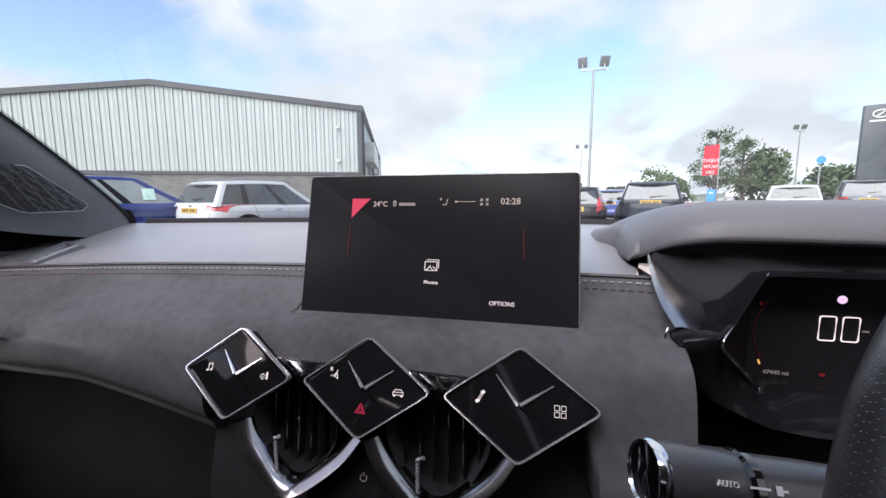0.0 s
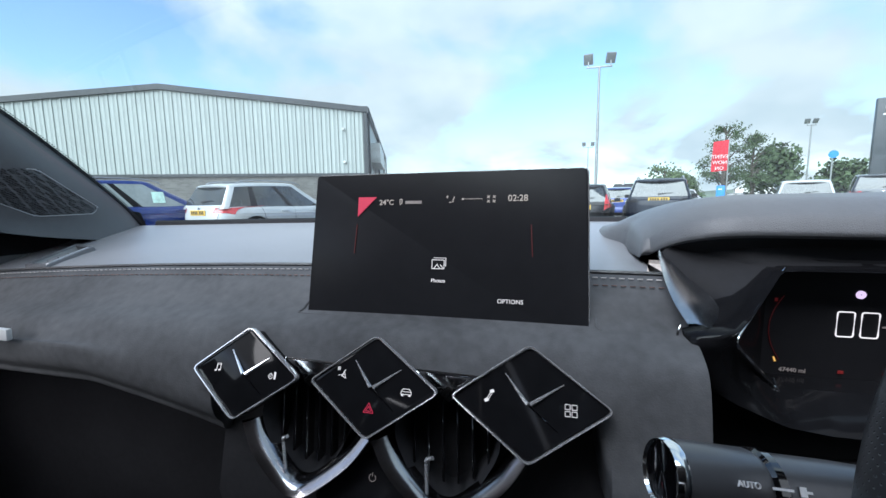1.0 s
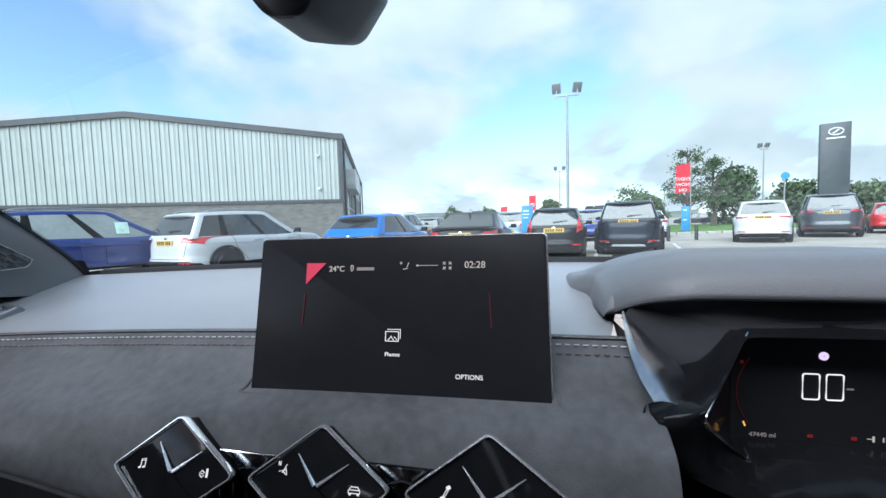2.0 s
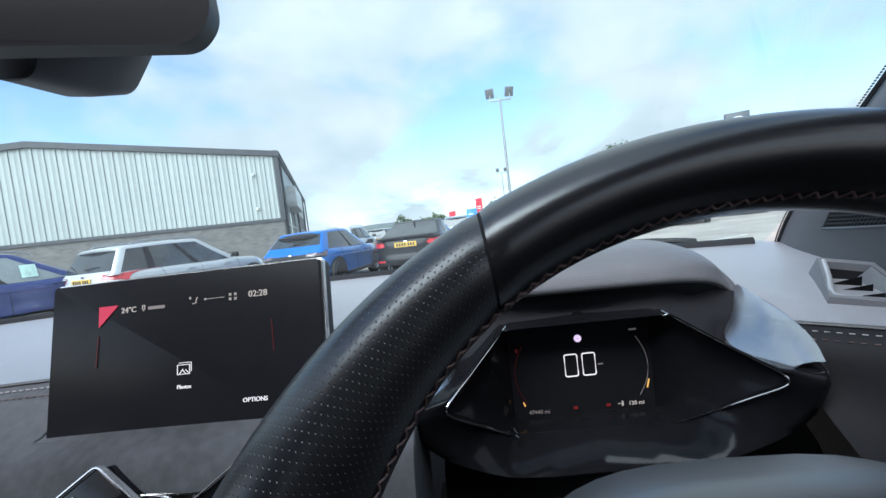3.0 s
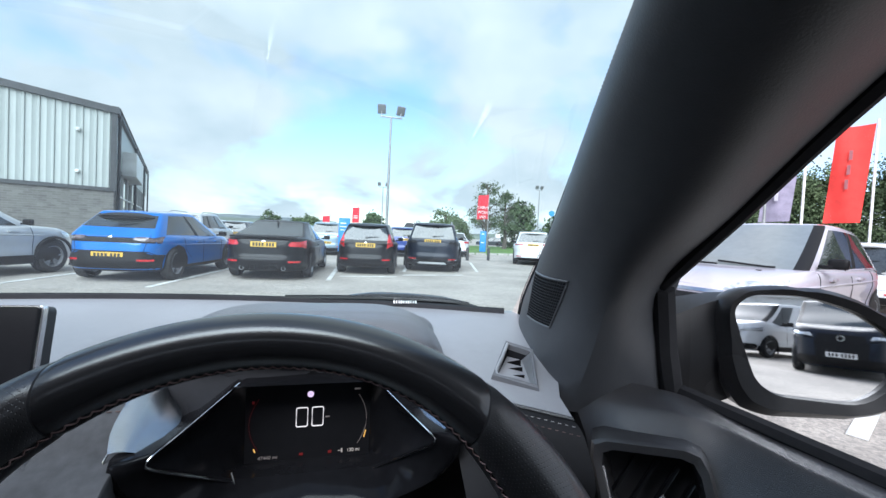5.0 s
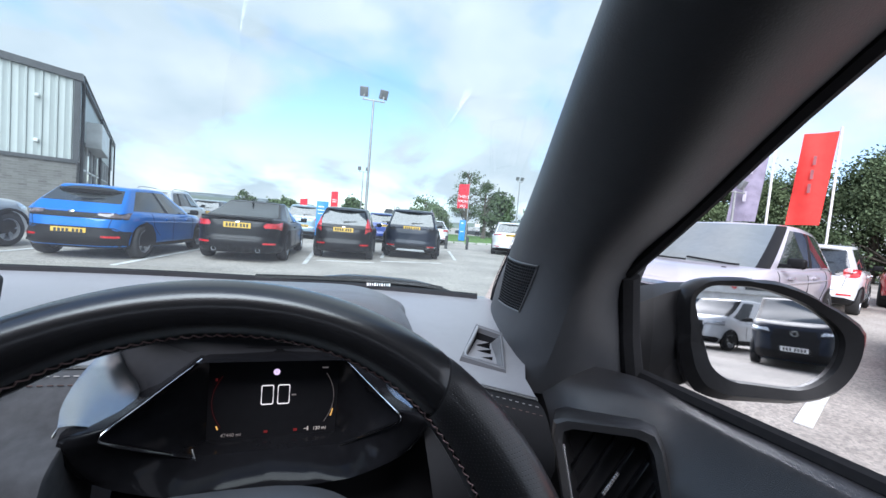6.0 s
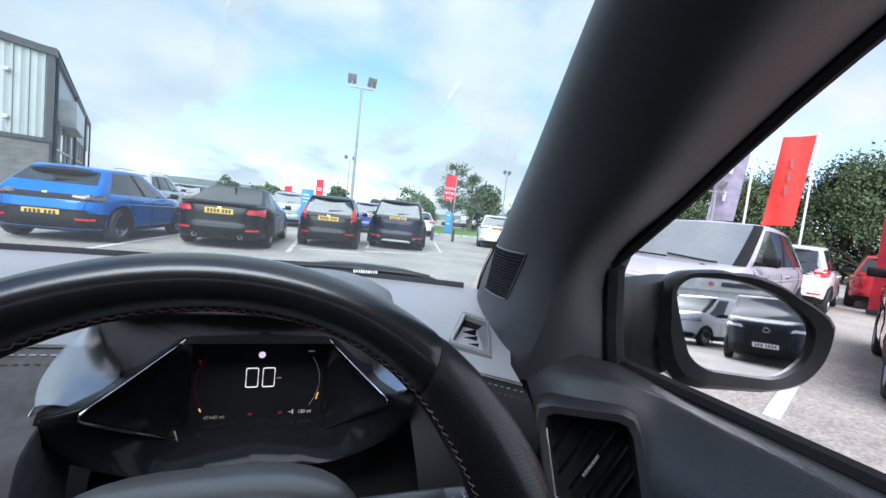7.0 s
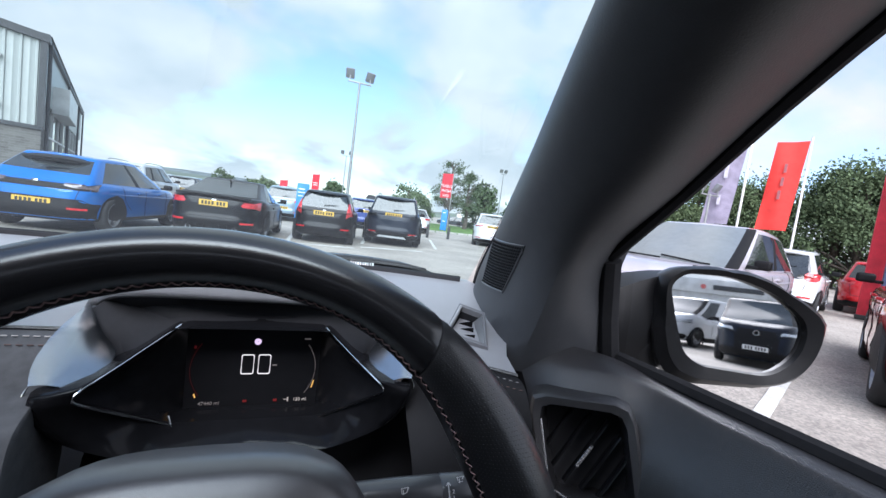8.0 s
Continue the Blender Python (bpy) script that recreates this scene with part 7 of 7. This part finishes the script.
        rim = [(t / 8, 0) for t in range(9)] + [(1, t / 8) for t in range(1, 9)] + [(1 - t / 8, 1) for t in range(1, 9)] + [(0, 1 - t / 8) for t in range(1, 8)]
        bm = bmesh.new()
        tube(bm, [P(u, v, .0006) for u, v in rim], .0013, 6, closed=True)
        part("grille_frame", bm, VENT_RIM, ob)
        bm = bmesh.new()
        N1, N2 = 22, 16
        for i in range(N1):
            u0, u1 = .02 + .96 * (i + .10) / N1, .02 + .96 * (i + .90) / N1
            for j in range(N2):
                v0, v1 = .02 + .96 * (j + .10) / N2, .02 + .96 * (j + .90) / N2
                a = [P(u0, v0, .001), P(u1, v0, .001), P(u1, v1, .001), P(u0, v1, .001)]
                c = sum(a, Vector()) / 4
                v = [bm.verts.new(p) for p in a] + [bm.verts.new(c + n * .0012)]
                for k in range(4):
                    bm.faces.new((v[k], v[(k + 1) % 4], v[4]))
        part("grille_cells", bm, DARK, ob, kind="stuff", sharp=5)
    # dotted black edge of the screen glass
    edge = [(sgn * (s[0][0] + .001), s[0][1] + .001, s[0][2] + .0005) for s in S]
    part("glass_border", tube(bmesh.new(), spline(edge, 8), .0038, 8), DARK, ob)
    bm = bmesh.new()
    for p in spline(edge, 44):
        box(bm, (.0015, .0015, .0015), Matrix.Translation(p + Vector((-sgn * .0038, .002, .0036))))
    part("edge_dots", bm, DARK, ob, kind="stuff")


pillar(1)
pillar(-1)

# ---- driver's door ----
door = thing("driver_door", (.74, -.2, .6), "dark moulded driver's door with a framed air vent", "car door")
T = [(.684, .075, .957), (.705, .02, .959), (.745, -.030, .960), (.785, -.040, .950), (.795, -.11, .945), (.797, -.27, .950), (.800, -1.1, .965)]
C = [(.670, .005, .922), (.690, -.040, .932), (.728, -.085, .943), (.752, -.12, .942), (.757, -.18, .941), (.757, -.32, .944), (.757, -1.1, .955)]
F = [(.664, -.030, .885), (.680, -.070, .888), (.708, -.110, .890), (.716, -.145, .890), (.720, -.21, .888), (.722, -.36, .888), (.722, -1.1, .892)]
cols = [spline([t, Vector(t).lerp(Vector(c), .6) + Vector((0, 0, .005)), c, f, (f[0] - .012, f[1] - .01, .80), (f[0] - .006, f[1], .70), (f[0], f[1], .45)], 10) for t, c, f in zip(T, C, F)]
door_trim = bmesh.new()
rows_mesh(door_trim, [spline([c[i] for c in cols], 14) for i in range(len(cols[0]))])
bm = bmesh.new()
rows_mesh(bm, [spline([(.684, .075, .957), (.670, .005, .922), (.664, -.030, .885), (.652, -.040, .80), (.66, -.03, .6)], 4), spline([(.700, .12, .94), (.690, .08, .90), (.690, .05, .86), (.690, .05, .80), (.690, .05, .6)], 4)])
# matt black paints the dark of the gap between dash and door
part("front_edge", bm, BLACKOUT, door)
DV = [Vector(p) for p in ((.646, -.054, .922), (.722, -.117, .935), (.716, -.160, .842), (.656, -.092, .814))]
nv = (DV[1] - DV[0]).cross(DV[3] - DV[0]).normalized()
if nv.y > 0:
    nv = -nv
ctr = sum(DV, Vector()) / 4
cut = []
for f in door_trim.faces:
    d = f.calc_center_median() - ctr
    if abs(d.dot(nv)) < .09:
        p = ctr + (d - nv * d.dot(nv)) / .86
        if all((DV[(k + 1) % 4] - DV[k]).cross(p - DV[k]).dot((DV[(k + 1) % 4] - DV[k]).cross(ctr - DV[k])) > 0 for k in range(4)):
            cut.append(f)
bmesh.ops.delete(door_trim, geom=cut, context="FACES")
part("upper_trim", door_trim, SOFT, door)
loop = [ctr + (p - ctr) * 1.0 for p in DV]
sm = []
for k in range(4):
    a, b, c = loop[k - 1], loop[k], loop[(k + 1) % 4]
    p, q2 = b.lerp(a, .16), b.lerp(c, .16)
    sm += [p, (p + q2) / 4 + b / 2, q2]
bm = bmesh.new()
rows_mesh(bm, [[p - nv * .05 + (p - ctr) * .12 for p in sm], [p + nv * .004 + (p - ctr) * .06 for p in sm], [p + nv * .008 for p in sm], [ctr + (p - ctr) * .86 + nv * .006 for p in sm], [ctr + (p - ctr) * .82 - nv * .012 for p in sm], [ctr + (p - ctr) * .80 - nv * .045 for p in sm]], closed_u=True)
dv = part("vent_frame", bm, SOFT, door)
bm = bmesh.new()
bm.faces.new([bm.verts.new(ctr + (p - ctr) * .86 - nv * .042) for p in sm])
part("duct", bm, DARK, dv)
bm = bmesh.new()
edge = [ctr + (p - ctr) * .84 + nv * .004 for p in sm]
tube(bm, [edge[0], edge[11], edge[10].lerp(edge[8], .3), edge[9].lerp(edge[8], .35)], .0012, 8)
part("silver_edge", bm, SATIN, dv)
bm = bmesh.new()
foot = [edge[8].lerp(edge[9], k / 6) for k in range(7)]
rows_mesh(bm, [[p + nv * .003 + Vector((0, 0, .012)) * math.sin(math.pi * (.15 + .7 * k / 6)) for k, p in enumerate(foot)], [p + nv * .006 for p in foot], [p + nv * .002 + Vector((0, 0, -.006)) for p in foot]])
bmesh.ops.solidify(bm, geom=bm.faces[:], thickness=.001)
part("silver_foot", bm, SATIN, dv, "bright strip along the foot")
du, dvv = (DV[1] - DV[0]).normalized(), (DV[0] - DV[3]).normalized()
diag = (du * .62 + dvv * .78).normalized()
across = diag.cross(nv).normalized()
for k in range(5):
    m0 = ctr + across * (.017 * (k - 2)) - nv * .020
    w = .040 - .005 * abs(k - 2)
    bm = bmesh.new()
    tube(bm, [m0 - diag * w, m0 + diag * w], .0045, 6, flat=.3)
    part("slat", bm, PAD_BLACK, dv)
bm = bmesh.new()
tube(bm, [ctr + diag * (-.016 + .0016 * k) - nv * (.006 - .0001 * k) for k in range(18)], [.0013 + .0007 * (k % 2) for k in range(18)], 8)
part("slider", bm, SATIN, dv)
# black window frame strips
bm = bmesh.new()
tube(bm, [(.795, -.005, .945), (.775, -.012, 1.0), (.755, -.022, 1.074)], .014, 8)
tube(bm, spline([(.754, -.022, 1.080), (.734, -.123, 1.155), (.702, -.245, 1.241), (.63, -.46, 1.353)], 4), .009, 8)
tube(bm, [(.800, .02, .945), (.802, -.3, .952), (.803, -1.1, .965)], .010, 8)
part("window_seal", bm, DARK, door)
bm = bmesh.new()
rows_mesh(bm, [[(.798, -.012, .95), (.765, -.025, 1.08), (.742, -.125, 1.157), (.635, -.46, 1.355)], [(.80, -1.1, .955), (.79, -1.1, 1.05), (.76, -1.1, 1.15), (.66, -1.1, 1.37)]])
o = part("side_glass", bm, clear_glass("door_glass", (.93, .95, .95), .15), door, "clear side window")
o.visible_shadow = False
# ---- door mirror ----
mir = thing("door_mirror", (.86, .05, .90), "black door mirror with a rounded glass", "door mirror")
mc = Vector((.9566, -.0489, 1.0101))
mn = Vector((-.42667, -.90074, .08136))
mx = Vector((.90374, -.42809, 0))
mz = Vector((.03483, .07353, .99668))
shape = rounded([(-.088, .040), (-.070, .059), (-.012, .0625), (.045, .046), (.088, .012), (.082, -.034), (.050, -.067), (-.040, -.066), (-.062, -.050), (-.078, .0)], .022, 4)


shape = [tuple(p) for p in spline([(x, z, 0) for x, z in shape], 1, closed=True)]
outer = []
for x, z, _ in shape:
    a = math.atan2(z, x)
    wide = [(-3.15, .100), (-2.75, .108), (-2.32, .114), (-1.8, .092), (-1.4, .088), (-1.02, .096), (-.6, .112), (-.32, .116), (.157, .1215), (.35, .104), (.6, .085), (.9, .077), (1.2, .0725), (1.75, .071), (2.2, .086), (2.46, .101), (2.67, .108), (3.15, .100)]
    r = lerp_table(wide, a)
    outer.append((r * math.cos(a), r * math.sin(a)))
shape = [(x * 1.06 + .002, z) for x, z, _ in shape]


def mp3(x, z, n):
    return mc + mx * x + mz * z + mn * n


MIRROR = material("mirror_glass", (0.90, 0.92, 0.93), 0.015, 1.0, vary=0.01, scale=5)
SHELL = material("mirror_shell", (0.007, 0.0072, 0.008), 0.30, scale=10, bump=0.1, bump_scale=400, spec=0.12)
bm = bmesh.new()
g = [bm.verts.new(mp3(x * .97, z * .97, .0)) for x, z in shape]
bm.faces.new(g)
part("mirror_glass", bm, MIRROR, mir, "rear-view mirror glass", sharp=1)
bm = bmesh.new()
rows_mesh(bm, [[mp3(x * .96, z * .96, -.004) for x, z in shape], [mp3(x * .985, z * .985, .008) for x, z in shape], [mp3(x * .4 + u * .6, z * .4 + w * .6, .012) for (x, z), (u, w) in zip(shape, outer)], [mp3(u, w, .0) for u, w in outer], [mp3(u * .99, w * .99, -.03) for u, w in outer], [mp3(u * .85 - .01, w * .85, -.07) for u, w in outer], [mp3(u * .5 - .02, w * .5, -.095) for u, w in outer]], closed_u=True, cap=False)
bm.faces.new([bm.verts.new(mp3(u * .5 - .02, w * .5, -.0951)) for u, w in outer])
part("shell", bm, SHELL, mir)
bm = bmesh.new()
rows_mesh(bm, [[Vector(p) for p in ((.79, .12, .93), (.79, .02, .925), (.79, .022, .985), (.79, .06, 1.004), (.79, .13, 1.000))], [Vector(p) for p in ((.86, .09, .93), (.86, .0, .920), (.86, .0, .985), (.86, .02, 1.048), (.86, .10, 1.042))], [Vector(p) for p in ((.91, .05, .935), (.91, .0, .93), (.91, -.005, .985), (.91, .0, 1.07), (.91, .06, 1.06))]], closed_u=True, cap=True)
part("arm", bm, SHELL, mir)

# ---- rear-view mirror and sensor pod ----
RV_BLACK = material("mirror_case", (0.008, 0.008, 0.010), 0.45, scale=10, spec=0.2)
rv = thing("rear_view_mirror", (0, -.05, 1.24), "black frameless rear-view mirror with a sensor pod behind", "rear-view mirror")
bm = bmesh.new()
prism(bm, rounded([(-.250, -.036), (-.012, -.036), (.004, -.018), (.002, .042), (-.255, .042)], .026, 6), .022, pose(.105, -.055, 1.236, 6, 0, 16), .006)
part("mirror_body", bm, RV_BLACK, rv)
bm = bmesh.new()
BACK = rounded([(-.086, 1.238), (-.064, 1.203), (-.022, 1.197), (.010, 1.236)], .012, 5)
FRONT = rounded([(-.086, 1.228), (-.064, 1.200), (-.034, 1.198), (-.024, 1.224)], .010, 5)
rows_mesh(bm, [[Vector((x, y, z)) for x, z in loop] for y, loop in ((-.046, FRONT), (-.002, BACK), (.03, [(x * .9 - .004, z + .012) for x, z in BACK]))], closed_u=True, cap=True)
part("sensor_pod", bm, PILLAR, rv)
bm = bmesh.new()
prism(bm, [(-.055 + (x + .055) * .97, z) for x, z in FRONT], .004, pose(0, -.048, 0), .001)
part("pod_face", bm, RV_BLACK, rv)

# ---- windscreen, bonnet, cabin shell ----
wsg = []
for i in range(17):
    x = -.74 + 1.48 * i / 16
    row = []
    for j in range(7):
        u = j / 6
        xx = x * (1 - .30 * u)
        y = (cowl_y(x) + .05) * (1 - u) + (-.38 + .0 * x) * u - .10 * (x / .74) ** 2 * u * (1 - u)
        z = .965 + (1.455 - .07 * (x / .74) ** 2 - .965) * u + .03 * math.sin(math.pi * u)
        row.append(Vector((xx, y, z)))
    row.append(Vector((row[-1].x * .97, -.47, row[-1].z + .010)))
    wsg.append(row)
bm = bmesh.new()
rows_mesh(bm, wsg)
ws = part("windscreen_glass", bm, clear_glass("screen_pane", (.81, .955, .955), .12))
tagged(ws, "clear raked windscreen of the car", "windscreen", kind="structure")
ws.visible_shadow = False
bonnet = thing("bonnet", (0, .9, .8), "gloss black bonnet and cowl with wiper arms", "bonnet")
bm = bmesh.new()
rows_mesh(bm, [[Vector((x, cowl_y(x) + .02 + (1.45 - .25 * (x / .8) ** 2 - cowl_y(x)) * v, .955 - .02 * v - .17 * v * v - .04 * (x / .8) ** 4 - .012 * (1 - v))) for v in [j / 8 for j in range(9)]] for x in [-.80 + 1.6 * i / 20 for i in range(21)]])
part("panel", bm, PIANO, bonnet)
bm = bmesh.new()
tube(bm, [(x, cowl_y(x) + .03, .972) for x in [-.72 + 1.44 * i / 30 for i in range(31)]], .010, 8)
part("cowl_seal", bm, DARK, bonnet)
bm = bmesh.new()
tube(bm, spline([(.28, cowl_y(.28) + .03, .978), (.45, cowl_y(.45) + .035, .984), (.60, cowl_y(.60) + .05, .984), (.66, cowl_y(.66) + .06, .978)], 4), .007, 8)
part("wiper_arm", bm, PIANO_SOFT, bonnet)
bm = bmesh.new()
rows_mesh(bm, [[Vector((.535 + .165 * r * math.cos(a * math.pi / 16), cowl_y(.535 + .165 * r * math.cos(a * math.pi / 16)) + .085 + .055 * r * math.sin(a * math.pi / 16), .968 + .024 * (1 - r ** 3))) for a in range(32)] for r in (1, .97, .9, .75, .5, .02)], closed_u=True, cap=True)
part("scuttle_cover", bm, PIANO_SOFT, bonnet)
bm = bmesh.new()
for i in range(10):
    box(bm, (.002 if i % 3 else .0035, .001, .006), pose(.50 + .005 * i, cowl_y(.5) + .012, .983, -30))
part("code_bars", bm, WHITE_MARK, bonnet)
# plain shell that closes the cabin
bm = bmesh.new()
rows_mesh(bm, [[Vector((x, y, 1.46 - .06 * (x / .62) ** 2 - .35 * max(0, abs(x) - .6) - .03 * max(0, (-1.2 - y)))) for x in (-.73, -.6, -.4, -.2, 0, .2, .4, .6, .73)] for y in (-.47, -.8, -1.3, -1.8, -2.2)])
tagged(part("ceiling", bm, HEADLINER), "dark grey fabric headliner", "headliner", kind="structure")
bm = bmesh.new()
box(bm, (1.5, 2.9, .05), pose(0, -.9, .30))
tagged(part("floor", bm, DARK), "dark carpeted cabin floor", "floor", kind="structure")
bm = bmesh.new()
rows_mesh(bm, [[(-.72, .12, .94), (-.72, .12, .45)], [(-.76, -2.2, .96), (-.74, -2.2, .35)]])
tagged(part("wall_passenger", bm, SOFT), "dark passenger door lining", "door lining", kind="structure")
bm = bmesh.new()
rows_mesh(bm, [[(.80, -1.1, .96), (.74, -1.1, .35)], [(.76, -2.2, .96), (.74, -2.2, .35)]])
tagged(part("wall_driver", bm, SOFT), "dark rear door lining", "door lining", kind="structure")
# unseen wall, added to keep rear window light off the wheel
bm = bmesh.new()
rows_mesh(bm, [[(-.76, -2.2, .30), (.76, -2.2, .30)], [(-.70, -2.2, 1.34), (.70, -2.2, 1.34)]])
tagged(part("rear_light_block", bm, DARK), "unseen dark wall added to block light from the rear window", "bulkhead", kind="structure")
# unseen walls over the rear side windows, added to limit cabin light
for sgn, nm, front in ((-1, "left_light_block", -.80), (1, "right_light_block", -1.1)):
    bm = bmesh.new()
    rows_mesh(bm, [[(sgn * .80, front, .94), (sgn * .72, front, 1.2), (sgn * .58, front, 1.44)], [(sgn * .76, -2.2, .94), (sgn * .72, -2.2, 1.2), (sgn * .58, -2.2, 1.44)]])
    tagged(part(nm, bm, HEADLINER), "unseen dark grey wall added to block light from the rear side", "side trim", kind="structure")
for sgn in (-1, 1):
    bm = bmesh.new()
    tube(bm, [(sgn * .78, -1.1, .95), (sgn * .70, -1.12, 1.25), (sgn * .60, -1.14, 1.42)], [.06, .055, .05], 10)
    tagged(part("door_post", bm, PILLAR), "dark grey trimmed door post", "door post", kind="structure")

# underbody and road wheels that carry the cabin
under = thing("own_underbody", (0, -.3, 0), "dark underbody of the car on four road wheels", "car")
bm = bmesh.new()
box(bm, (1.50, 3.7, .10), pose(0, -.45, .235), .04, 2)
part("floor_pan", bm, DARK, under)
for sgn in (-1, 1):
    bm = bmesh.new()
    rows_mesh(bm, [[(sgn * .82, y, .24), (sgn * .86, y, .50), (sgn * .85, y, .80), (sgn * .815, y, .93)] for y in (-2.2, -1.1, -.1, .16)])
    bmesh.ops.solidify(bm, geom=bm.faces[:], thickness=.012)
    part("outer_panel", bm, PIANO, under)
    bm = bmesh.new()
    rows_mesh(bm, [[(sgn * (.82 - .10 * v * v), .16 + 1.2 * v, .26), (sgn * (.86 - .10 * v * v), .16 + 1.2 * v, .50), (sgn * (.80 - .08 * v * v), .16 + 1.2 * v, .90 - .20 * v * v)] for v in (0, .25, .5, .75, 1)])
    bmesh.ops.solidify(bm, geom=bm.faces[:], thickness=.012)
    part("front_wing", bm, PIANO, under)
tyre, rim = wheel_meshes(.33, False)
for y in (-1.72, .84):
    for sgn in (1, -1):
        w = new("wheel", tyre)
        w.parent = under
        w.matrix_basis = pose(sgn * .79, y + .3, .33, 0, 0, 0 if sgn > 0 else 180)
        r = new("rim", rim)
        r.parent = w
